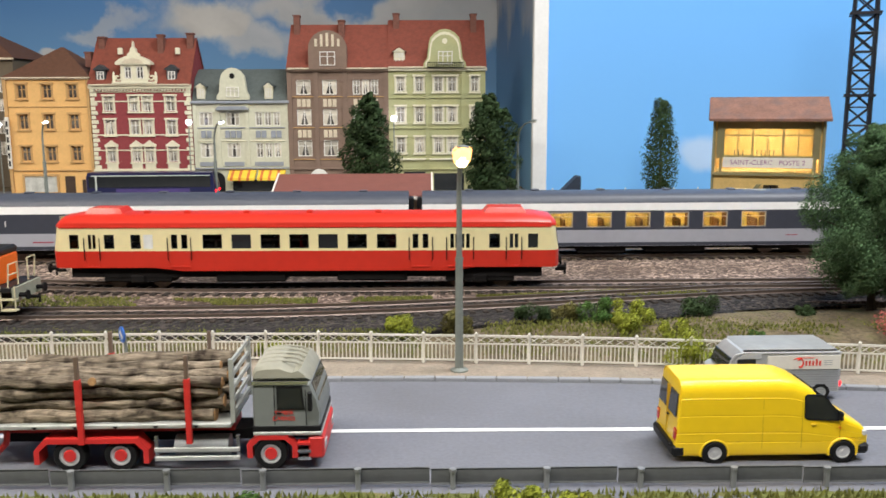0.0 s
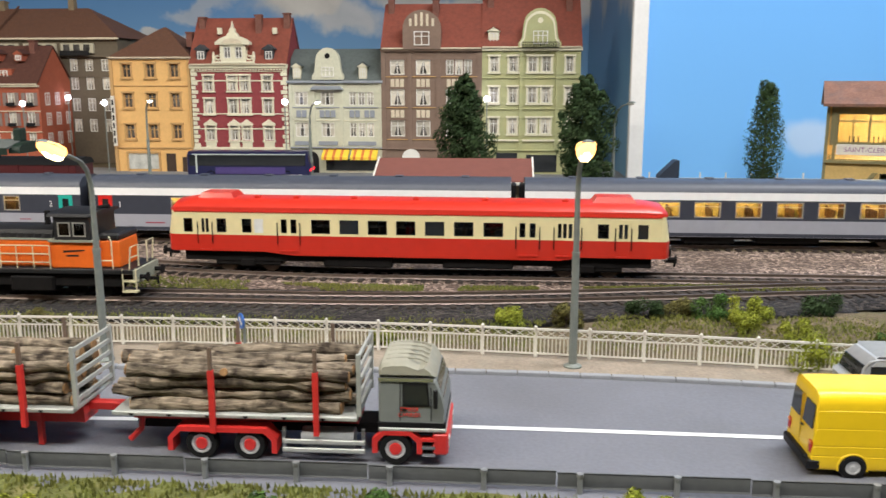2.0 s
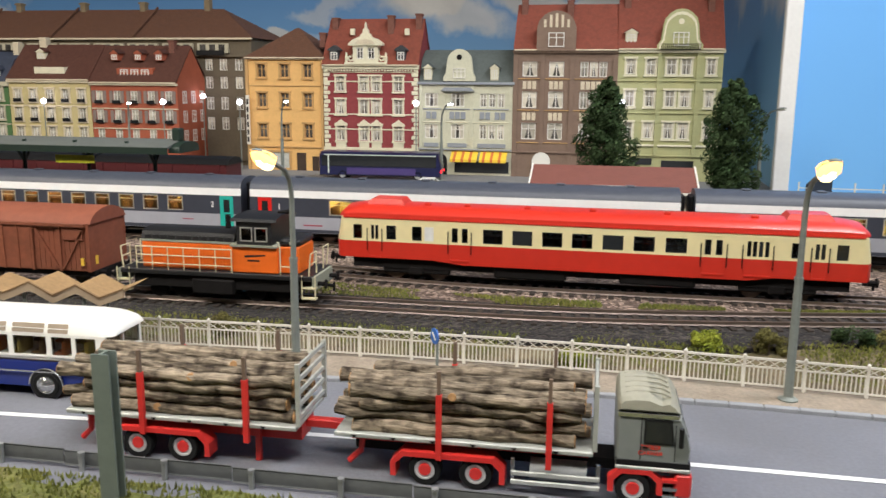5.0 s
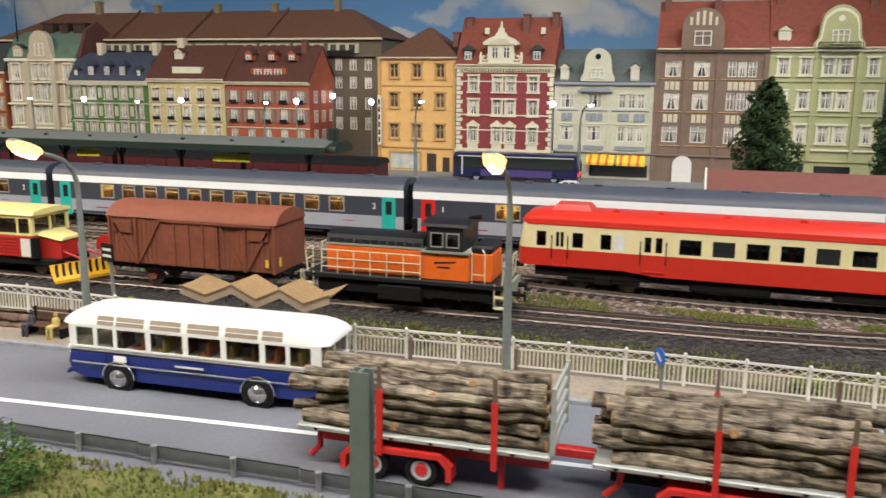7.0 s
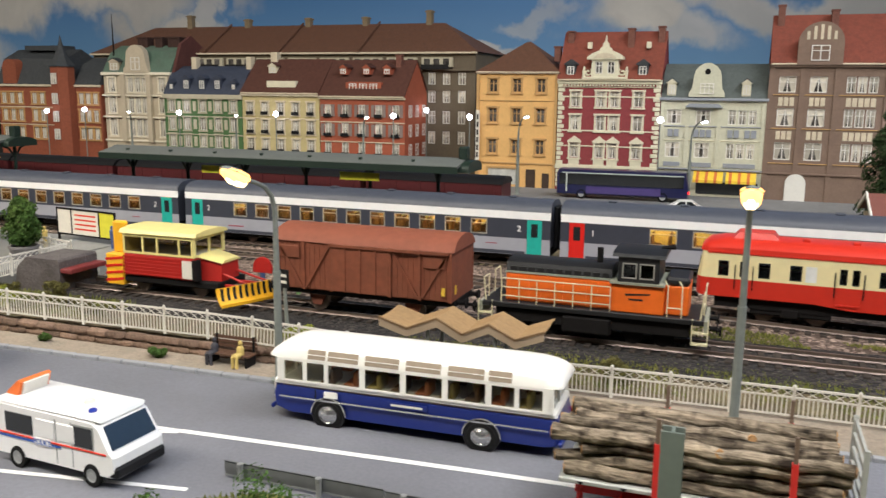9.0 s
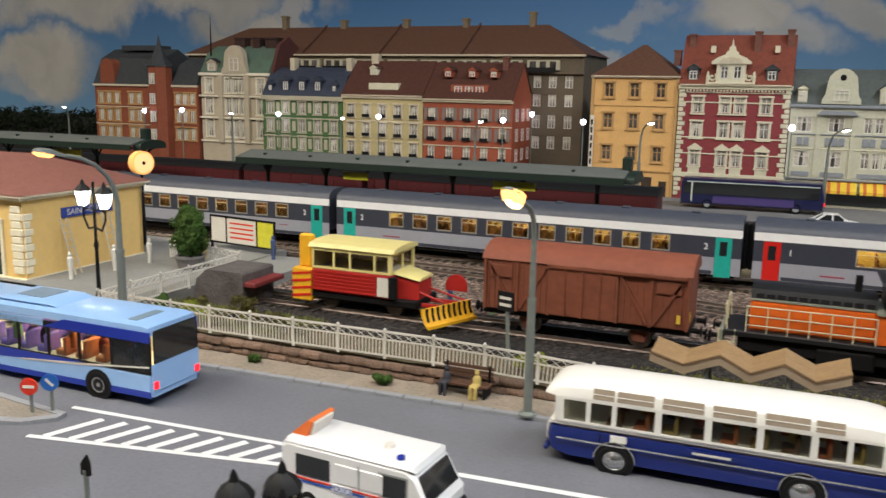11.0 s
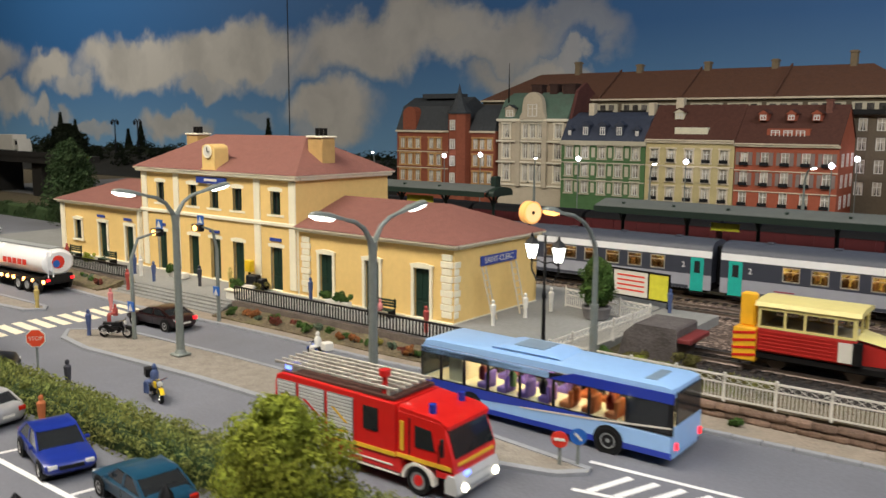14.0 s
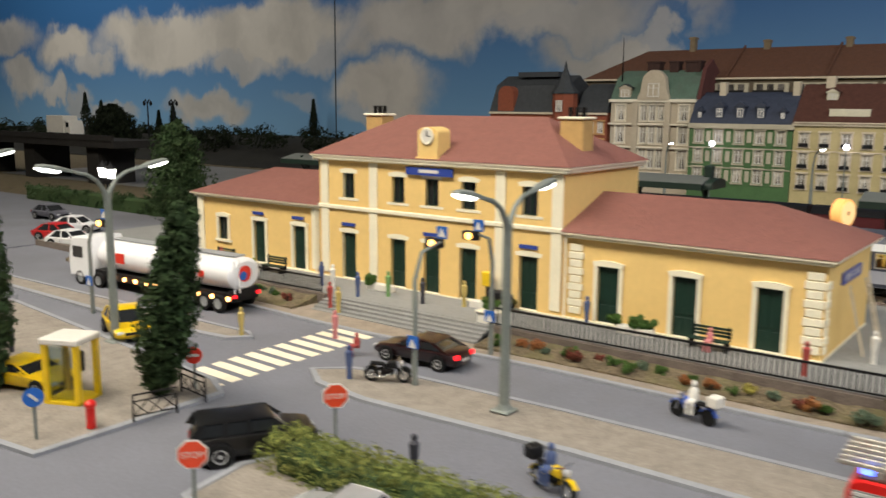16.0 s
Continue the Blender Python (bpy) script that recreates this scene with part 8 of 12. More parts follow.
for s in (-1, 1):
    for a, b in wxs:
        part("window_pane", Geo().box(a, s * 1.17 - 0.01, 1.68, b, s * 1.17 + 0.01, 2.4), sky_glass, ob)
    for a, b in rw_:
        part("roof_window", Geo().rings([[(a, s * 1.18, 2.55), (b, s * 1.18, 2.55), (b, s * 1.07, 2.88), (a, s * 1.07, 2.88)], [(a, s * 1.215, 2.55), (b, s * 1.215, 2.55), (b, s * 1.125, 2.895), (a, s * 1.125, 2.895)]]), mat("brown_roof_glass", (0.36, 0.29, 0.22), 0.12) if "brown_roof_glass" not in bpy.data.materials else bpy.data.materials["brown_roof_glass"], ob)
        part("window_bar", Geo().cyl((a, s * 1.185, 2.71), (b, s * 1.185, 2.71), 0.014, n=6), bw, ob)
prof = [(-1.21, 2.48), (-1.19, 2.62), (-1.12, 2.84), (-0.92, 2.98), (-0.5, 3.06), (0, 3.08), (0.5, 3.06), (0.92, 2.98), (1.12, 2.84), (1.19, 2.62), (1.21, 2.48)]
part("roof", Geo().rings([[(x, y * k, 2.48 + (z - 2.48) * kz) for y, z in prof] for x, k, kz in ((-5.12, 0.8, 0.12), (-5.04, 0.87, 0.38), (-4.86, 0.94, 0.63), (-4.55, 0.985, 0.83), (-4.15, 1, 0.95), (-3.6, 1, 1), (3.7, 1, 1), (4.2, 1, 0.95), (4.6, 0.985, 0.83), (4.9, 0.94, 0.63), (5.08, 0.87, 0.38), (5.16, 0.8, 0.12))]), bw, ob)
for x, s in ((4.72, 1), (-4.78, -1)):
    part("end_pillar", Geo().box(x - 0.06, -1.2, 1.6, x + 0.06, -1.08, 2.5).box(x - 0.06, 1.08, 1.6, x + 0.06, 1.2, 2.5).box(x - 0.06, -0.05, 1.6, x + 0.06, 0.05, 2.5), bw, ob)
    part("end_glass", Geo().box(x - 0.02, -1.08, 1.65, x + 0.02, 1.08, 2.48), sky_glass, ob)
for s in (-1, 1):
    part("trim_line", Geo().box(-4.7, s * 1.225 - 0.015, 0.98, 4.7, s * 1.225 + 0.015, 1.04), chrome, ob)
    part("name_plate", Geo().box(-0.7, s * 1.225 - 0.02, 1.12, 0.7, s * 1.225 + 0.02, 1.32), bb, ob)
    part("name_bar", Geo().box(-0.55, s * 1.245 - 0.01, 1.18, 0.55, s * 1.245 + 0.01, 1.26), white_pl, ob)
    part("vent_plate", Geo().box(2.5, s * 1.225 - 0.02, 1.15, 3.0, s * 1.225 + 0.02, 1.38), bw, ob)
    part("front_door_line", Geo().box(3.3, s * 1.225 - 0.012, 0.6, 3.34, s * 1.225 + 0.012, 1.4), black_pl, ob)
part("front_panel", Geo().box(5.0, -0.35, 0.75, 5.1, 0.9, 1.35, 0.04), white_pl, ob)
part("front_bumper", Geo().box(5.0, -1.1, 0.4, 5.15, 1.1, 0.58, 0.05), bb, ob)
part("rear_bumper", Geo().box(-5.15, -1.1, 0.4, -5.0, 1.1, 0.58, 0.05), bb, ob)
part("floor", Geo().box(-4.7, -1.1, 1.4, 4.6, 1.1, 1.5), mat("brown_bus_floor", (0.2, 0.13, 0.07)), ob)
for i in range(9):
    x = -4.1 + i * 0.85
    for s in (-1, 1):
        part("seat", Geo().box(x, s * 0.7 - 0.38, 1.5, x + 0.14, s * 0.7 + 0.38, 2.2, 0.05).box(x, s * 0.7 - 0.38, 1.5, x + 0.5, s * 0.7 + 0.38, 1.72, 0.05), (figure_cols[0], figure_cols[1], seat_warm)[(i * 2 + s) % 3], ob)
part("saloon_lamp", Geo().box(-4, -0.1, 2.92, 4, 0.1, 2.95), lamp_mat("soft_bus_lamp", (1, 0.78, 0.48), 14.0), ob)
for x in (-2.55, 2.85):
    part("wheel_arch", Geo().cyl((x, -1.235, 0.5), (x, 1.235, 0.5), 0.62, n=24), black_pl, ob)
    part("arch_trim", Geo().tube([(x + 0.64 * math.cos(a), 1.24, 0.5 + 0.64 * math.sin(a)) for a in [math.pi * i / 10 for i in range(11)]], 0.03, 6), chrome, ob)
    for s in (-1, 1):
        wh = wheel(ob, x, s * 1.12, 0.5, 0.3, chrome, None, s)
        part("hubcap", Geo().rings([[(x + q * math.cos(k * math.pi / 9), s * (1.12 + d), 0.5 + q * math.sin(k * math.pi / 9)) for k in range(18)] for q, d in ((0.34, 0.12), (0.34, 0.16), (0.29, 0.19), (0.26, 0.17), (0.2, 0.21), (0.1, 0.25), (0.02, 0.26))]), chrome, wh, "domed chrome hubcap")
part("tail_light", Geo().box(-5.08, 0.9, 0.85, -5.0, 1.05, 1.05).box(-5.08, -1.05, 0.85, -5.0, -0.9, 1.05), lens_red, ob)
ob.scale = (0.975, 1.0, 0.9)

# light blue city bus
lb = mat("light_blue_bus_paint", (0.3, 0.5, 0.82), 0.35, var=0.04, scale=0.4, coat=0.2)
rb = mat("royal_blue_bus_paint", (0.015, 0.04, 0.36), 0.35, var=0.04, scale=0.4, coat=0.2)
bus_in = mat("cream_bus_lining", (0.75, 0.68, 0.52), 0.7, var=0.06)
cbus = thing("city_bus", at(-50.6, 24.75, road_z(-50), 0, 0, 179.5), "light blue city bus with lit interior", "bus")
part("lower_body", slab([(-5.4, 0.35), (5.2, 0.3), (5.45, 0.6), (5.45, 1.2), (-5.4, 1.2)], 2.5, 0.07), lb, cbus)
for s in (-1, 1):
    y0, y1 = (1.25, 1.262) if s > 0 else (-1.262, -1.25)
    part("blue_band", Geo().prism([(5.3, 0.75), (5.3, 1.24), (-2.4, 1.24), (-1.2, 1.1), (1.2, 0.9), (3.2, 0.78)], "y", y0, y1), rb, cbus, "royal blue band below the windows")
    part("skirt", Geo().prism([(5.3, 0.3), (5.3, 0.5), (-5.38, 0.56), (-5.38, 0.33)], "y", y0, y1), rb, cbus)
    part("white_line", Geo().prism([(0.6, 0.9), (0.6, 0.95), (-2.2, 1.17), (-5.35, 1.5), (-5.35, 1.44), (-2.2, 1.1)], "y", y0 + 0.013 * s, y1 + 0.013 * s), white_pl, cbus)
cw_ = [(-5.2, -3.75), (-3.65, -2.3), (-2.2, -0.85), (-0.75, 0.6), (0.7, 2.05), (2.15, 3.2), (3.3, 4.35), (4.45, 5.35)]
coachwork(cbus, -5.4, 5.42, 2.5, 1.2, 2.55, [(a, b, 1.27, 2.32) for a, b in cw_], black_pl)
for s in (-1, 1):
    for i, (a, b) in enumerate(cw_):
        part("window_pane", Geo().box(a, s * 1.22 - 0.01, 1.27, b, s * 1.22 + 0.01, 2.32), pane_dark if i == 0 else clear, cbus)
    part("roof_band", Geo().prism([(-5.4, 2.34), (-0.6, 2.34), (-1.6, 2.72), (-5.4, 2.72)], "y", s * 1.23 - 0.03, s * 1.23 + 0.03), rb, cbus)
    part("roof_rail", Geo().box(-0.6, s * 1.22 - 0.03, 2.34, 5.4, s * 1.22 + 0.03, 2.6), lb, cbus)
part("roof", slab([(-5.42, 2.55), (5.42, 2.55), (5.3, 2.85), (4.9, 2.98), (-5.1, 2.98), (-5.4, 2.9)], 2.48, 0.1, 0.05, 2.6), lb, cbus)
part("roof_unit", slab([(-0.9, 2.95), (2.2, 2.95), (1.7, 3.18), (-0.6, 3.18)], 1.9, 0.1), lb, cbus)
part("roof_hatch", Geo().box(0.0, -0.6, 3.18, 1.3, 0.6, 3.21), mat("grey_blue_hatch", (0.18, 0.25, 0.33)), cbus)
part("rear_hatch", Geo().box(-4.6, -0.5, 2.77, -4.2, 0.9, 3.0), bpy.data.materials["grey_blue_hatch"], cbus)
part("rear_panel", Geo().box(-5.46, -1.22, 0.55, -5.4, 1.22, 1.55, 0.02), lb, cbus)
part("rear_window", Geo().box(-5.47, -1.1, 1.55, -5.38, 1.1, 2.75, 0.03), pane_dark, cbus)
for y in (-1.16, 1.0):
    part("tail_light", Geo().box(-5.52, y, 0.68, -5.44, y + 0.18, 0.92), tail_red, cbus)
part("windscreen", Geo().box(5.4, -1.15, 1.2, 5.47, 1.15, 2.6, 0.03), pane_dark, cbus)
part("floor", Geo().box(-5.3, -1.15, 1.21, 5.3, 1.15, 1.25), bus_in, cbus)
part("lining", Geo().box(-5.3, -1.17, 2.33, 5.3, -1.15, 2.5).box(-3.7, -1.1, 1.25, -3.62, 1.1, 2.5), bus_in, cbus)
part("cabin_panel", Geo().box(3.55, -0.7, 1.25, 4.2, 0.95, 2.3, 0.03), bus_in, cbus, "cream panel behind the driver's place")
purple = mat("violet_seat", (0.22, 0.14, 0.55), 0.7)
for i in range(7):
    x = -3.3 + i * 0.92
    for s in (-1, 1):
        part("seat", Geo().box(x, s * 0.75 - 0.36, 1.25, x + 0.14, s * 0.75 + 0.36, 1.95, 0.05).box(x, s * 0.75 - 0.36, 1.25, x + 0.5, s * 0.75 + 0.36, 1.48, 0.05), purple if i > 2 else figure_cols[0], cbus)
part("saloon_lamp", Geo().box(-5.0, -0.35, 2.47, 5.0, 0.35, 2.5), lamp_mat("bright_bus_lamp", (1.0, 0.78, 0.45), 16.0), cbus)
for x in (-3.05, 2.9):
    part("wheel_arch", Geo().cyl((x, -1.27, 0.48), (x, 1.27, 0.48), 0.58, n=24), black_pl, cbus)
    for s in (-1, 1):
        wheel(cbus, x, s * 1.15, 0.47, 0.28, grey_pl, None, s)

cbus.scale = (1.045, 1.0, 1.0)
cbus.location.x += 0.24 * K

# fire engine
fr_ = mat("fire_red_paint", (0.62, 0.015, 0.012), 0.35, var=0.05, scale=0.5, coat=0.25)
shut = mat("silver_roller_shutter", (0.62, 0.62, 0.6), 0.4, 0.1, var=0.08, scale=1)
shut_gap = mat("shutter_joint_grey", (0.22, 0.21, 0.2), 0.6)
fe_y = mat("yellow_stripe_paint", (0.75, 0.45, 0.03))
fe = thing("fire_engine", at(-53.1, 17.55, road_z(-53), 0, 0, 1.0), "red fire engine with ladders and lit headlights", "fire engine")
part("rear_body", slab([(-3.95, 1.05), (1.75, 1.05), (1.75, 2.85), (-3.6, 2.95), (-3.85, 2.85), (-3.95, 2.6)], 2.44, 0.05), fr_, fe)
part("skirt", Geo().box(-1.5, -1.2, 0.5, 1.95, 1.2, 1.06, 0.05), fr_, fe)
part("rear_skirt", Geo().box(-3.95, -1.2, 0.55, -2.95, 1.2, 1.06, 0.05), fr_, fe)
part("cab", slab([(1.75, 1.02), (4.1, 1.02), (4.12, 1.3), (4.05, 1.5), (3.72, 2.42), (3.6, 2.6), (1.75, 2.72)], 2.42, 0.07, 0.015, 1.5), fr_, fe)
part("cab_front", slab([(3.35, 0.75), (4.1, 0.75), (4.12, 1.05), (3.35, 1.05)], 2.4, 0.05), fr_, fe)
part("cab_visor", slab([(1.85, 2.62), (3.85, 2.38), (3.82, 2.5), (3.5, 2.68), (1.85, 2.85)], 2.36, 0.05), fr_, fe)
for x0, x1 in ((-3.8, -2.85), (-2.7, -1.45), (-1.3, -0.1)):
    for s in (-1, 1):
        sh_ = part("roller_shutter", Geo().box(x0, s * 1.225 - 0.02, 1.15, x1, s * 1.225 + 0.02, 2.7), shut_gap, fe)
        for i in range(13):
            part("slat", Geo().box(x0 + 0.02, s * 1.25 - 0.015, 1.17 + i * 0.117, x1 - 0.02, s * 1.25 + 0.015, 1.25 + i * 0.117), shut, sh_)
    part("red_bar", Geo().prism([(x0 + 0.2, 2.2), (x0 + 0.35, 2.2), (x1 - 0.2, 1.75), (x1 - 0.35, 1.75)], "y", -1.275, -1.262).prism([(x0 + 0.3, 1.4), (x1 - 0.2, 1.4), (x1 - 0.2, 1.48), (x0 + 0.3, 1.48)], "y", -1.275, -1.262), fe_y if x0 > -2 else fr_, fe)
for s in (-1, 1):
    y0, y1 = sorted((s * 1.2, s * 1.245))
    part("crew_window", Geo().box(0.35, y0, 1.75, 1.0, y1, 2.55), pane_dark, fe)
    part("door_window", Geo().prism([(2.55, 1.6), (3.35, 1.6), (3.2, 2.25), (2.55, 2.3)], "y", y0 - 0.02 * s, y1 - 0.015 * s), pane_dark, fe)
    part("door_seam", Geo().box(2.3, y0 - 0.02 * s, 1.1, 2.34, y1 - 0.018 * s, 2.5).box(3.5, y0 - 0.02 * s, 1.1, 3.53, y1 - 0.018 * s, 1.9), black_pl, fe)
part("mirror", Geo().box(3.75, -1.5, 1.6, 3.85, -1.36, 2.2, 0.03), black_pl, fe)
part("lettering", Geo().box(1.95, -1.235, 1.35, 2.1, -1.215, 2.35), fe_y, fe, "yellow marks on the cab edge")
part("windscreen", Geo().rings([[(4.09, -1.08, 1.5), (4.09, 1.08, 1.5), (3.77, 1.05, 2.38), (3.77, -1.05, 2.38)], [(4.0, -1.08, 1.5), (4.0, 1.08, 1.5), (3.68, 1.05, 2.38), (3.68, -1.05, 2.38)]]), pane_dark, fe)
for y in (-0.4, 0.45):
    part("wiper", Geo().cyl((4.11, y, 1.5), (4.02, y + 0.5, 1.75), 0.02, n=5), black_pl, fe)
part("yellow_stripe", Geo().box(-1.4, -1.245, 1.06, 1.75, -1.215, 1.2).box(1.8, -1.235, 1.1, 4.0, -1.2, 1.24), fe_y, fe)
part("front_stripe", Geo().box(4.1, -1.0, 1.24, 4.14, 1.0, 1.34), fe_y, fe)
part("front_bumper", slab([(3.7, 0.28), (4.2, 0.28), (4.3, 0.4), (4.28, 0.72), (4.15, 1.0), (3.85, 1.02), (3.7, 0.75)], 2.46, 0.07), mat("dull_white_bumper", (0.5, 0.5, 0.49), 0.5), fe)
part("grille", Geo().box(4.2, -0.62, 0.72, 4.26, 0.62, 0.8).box(4.26, -0.55, 0.45, 4.31, 0.55, 0.56), grey_pl, fe)
for y in (-0.88, 0.88):
    part("headlight", Geo().rings([[(4.3 + d, y + q * math.cos(k * math.pi / 7), 0.56 + q * math.sin(k * math.pi / 7)) for k in range(14)] for q, d in ((0.14, 0.0), (0.14, 0.03), (0.1, 0.07), (0.02, 0.09))]), head_white, fe)
for xc in (-2.25, 2.7):
    pts = [(xc + 0.68 * math.cos(math.pi * i / 8), 0.46 + 0.62 * math.sin(math.pi * i / 8)) for i in range(9)] + [(xc + 0.55 * math.cos(math.pi * i / 8), 0.46 + 0.52 * math.sin(math.pi * i / 8)) for i in range(8, -1, -1)]
    for s in (-1, 1):
        part("wheel_arch", Geo().prism(pts, "y", *sorted((s * 1.0, s * 1.27))), white_pl, fe)
        wheel(fe, xc, s * 1.1, 0.48, 0.3, grey_pl, fr_, s)
part("sill", Geo().box(-1.4, -1.235, 0.45, 1.9, -1.2, 0.5).box(-0.4, -1.235, 0.72, 1.6, -1.2, 0.76), white_pl, fe)
for y in (-0.85, 0.75):
    part("beacon", Geo().cyl((3.0, y, 2.7), (3.0, y, 3.02), 0.13, n=10), mat("blue_beacon", (0.02, 0.04, 0.35), 0.2) if "blue_beacon" not in bpy.data.materials else bpy.data.materials["blue_beacon"], fe)
part("blue_flasher", Geo().box(4.18, -0.75, 0.88, 4.28, -0.5, 1.02, 0.03), lamp_mat("blue_flash", (0.12, 0.2, 1.0), 6.0), fe)
part("blue_flasher", Geo().box(-3.7, -0.95, 3.0, -3.4, -0.75, 3.16, 0.03), bpy.data.materials["blue_flash"], fe)
part("roof_deck", Geo().box(-3.7, -1.1, 2.9, 1.6, 1.1, 2.99), mat("dark_tread_plate", (0.1, 0.045, 0.035), 0.6, 0.2, var=0.4, scale=2), fe)
part("hose_reel", Geo().cyl((-4.2, -1.2, 0.95), (-4.2, -0.2, 0.95), 0.32, n=18).cyl((-4.2, -1.24, 0.95), (-4.2, -1.2, 0.95), 0.45, n=18).cyl((-4.2, -0.2, 0.95), (-4.2, -0.16, 0.95), 0.45, n=18), fr_, fe, "red hose reel at the rear")
ladder_m = mat("weathered_ladder", (0.42, 0.4, 0.35), 0.5, 0.3, var=0.35, scale=1.5)
for y in (-0.95, -0.6, -0.25, 0.1, 0.45, 0.8):
    ld = part("ladder_rail", Geo().box(-4.2, y - 0.035, 3.16, 1.7, y + 0.035, 3.28, 0.02), ladder_m, fe)
for i in range(14):
    x = -4.0 + i * 0.42
    part("ladder_rung", Geo().cyl((x, -0.95, 3.2), (x, -0.25, 3.2), 0.03, n=6).cyl((x, 0.1, 3.2), (x, 0.8, 3.2), 0.03, n=6), ladder_m, fe)
for x in (-3.3, 1.2):
    part("ladder_rest", Geo().box(x, -1.0, 2.98, x + 0.12, 0.95, 3.16), ladder_m, fe)
part("water_cannon", Geo().cyl((1.0, -0.85, 3.0), (1.0, -0.85, 3.65), 0.1, n=8).cyl((1.0, -0.85, 3.6), (1.0, -0.85, 3.8), 0.2, n=10), fr_, fe)

# police van
pv = thing("police_van", at(-34.45, 20.35, road_z(-34), 0, 0, -4), "white police van with an orange roof sign", "van")
pw = mat("white_van_paint", (0.8, 0.8, 0.8), 0.35, var=0.03, coat=0.2)
part("body", slab([(-2.6, 0.3), (2.35, 0.3), (2.6, 0.5), (2.57, 0.95), (2.42, 1.1), (2.02, 1.78), (1.75, 1.94), (-2.4, 1.97), (-2.6, 1.85)], 1.95, 0.09, 0.03, 1.2), pw, pv)
part("stripe", Geo().box(-2.55, -0.995, 0.93, 0.4, -0.965, 0.98), mat("police_blue", (0.03, 0.1, 0.4)), pv)
part("stripe", Geo().box(-2.55, -0.995, 1.02, 2.3, -0.967, 1.06), sign_red, pv)
for x0 in (-0.62, 0.25):
    part("side_panel", Geo().box(x0, -0.99, 1.14, x0 + 0.78, -0.94, 1.68, 0.03), pw, pv)
for x0, x1 in ((-2.0, -0.8), (1.0, 1.75)):
    part("side_window", Geo().box(x0, -0.985, 1.12, x1, -0.93, 1.7), pane_dark, pv)
part("windscreen", Geo().rings([[(2.42, -0.84, 1.14), (2.42, 0.84, 1.14), (2.05, 0.8, 1.77), (2.05, -0.8, 1.77)], [(2.3, -0.84, 1.12), (2.3, 0.84, 1.12), (1.93, 0.8, 1.75), (1.93, -0.8, 1.75)]]), pane_dark, pv)
part("roof_sign", Geo().prism([(-2.5, 1.95), (-1.95, 1.95), (-1.75, 2.45), (-1.87, 2.5), (-2.4, 2.1)], "y", -0.55, 0.55), mat("orange_sign", (0.75, 0.16, 0.03)), pv, "orange roof sign")
part("roof_sign_face", Geo().prism([(-1.93, 1.97), (-1.75, 2.43), (-1.7, 2.4), (-1.88, 1.95)], "y", -0.45, 0.45), white_pl, pv)
part("roof_dome", Geo().cyl((0.6, 0, 1.9), (0.6, 0, 2.1), 0.22, 0.14, 10), white_pl, pv)
part("beacon", Geo().cyl((1.3, -0.5, 1.88), (1.3, -0.5, 2.08), 0.12, n=8), bpy.data.materials["blue_beacon"], pv)
part("bumper", Geo().box(2.3, -0.95, 0.35, 2.68, 0.95, 0.7, 0.07), black_pl, pv)
for x in (-1.55, 1.65):
    for s in (-1, 1):
        wheel(pv, x, s * 0.9, 0.34, 0.22, grey_pl, None, s)
part("roof_rim", slab([(-2.55, 1.9), (2.0, 1.86), (1.9, 2.0), (-2.45, 2.03)], 1.86, 0.08), pw, pv)
part("window_rubber", Geo().box(0.94, -0.975, 1.07, 1.81, -0.93, 1.75), grey_pl, pv)
part("door_seam", Geo().box(0.2, -0.985, 0.45, 0.225, -0.96, 1.78).box(0.88, -0.985, 0.45, 0.905, -0.96, 1.78), grey_pl, pv)
part("plaque", Geo().box(-0.75, -1.0, 0.88, 0.0, -0.97, 1.1), pw, pv)
curve = bpy.data.curves.new("side_text", "FONT")
curve.body, curve.size, curve.align_x, curve.extrude = "POLICE", 0.24 * K, "CENTER", 0.004 * K
txt = new("side_text", curve)
txt.data.materials.append(bpy.data.materials["police_blue"])
txt.parent = pv
txt.matrix_basis = at(-0.37, -1.004, 0.91, 90, 0, 0)
txt["label"] = "blue lettering on the van side"
pv.scale = (0.9, 1.0, 1.0)


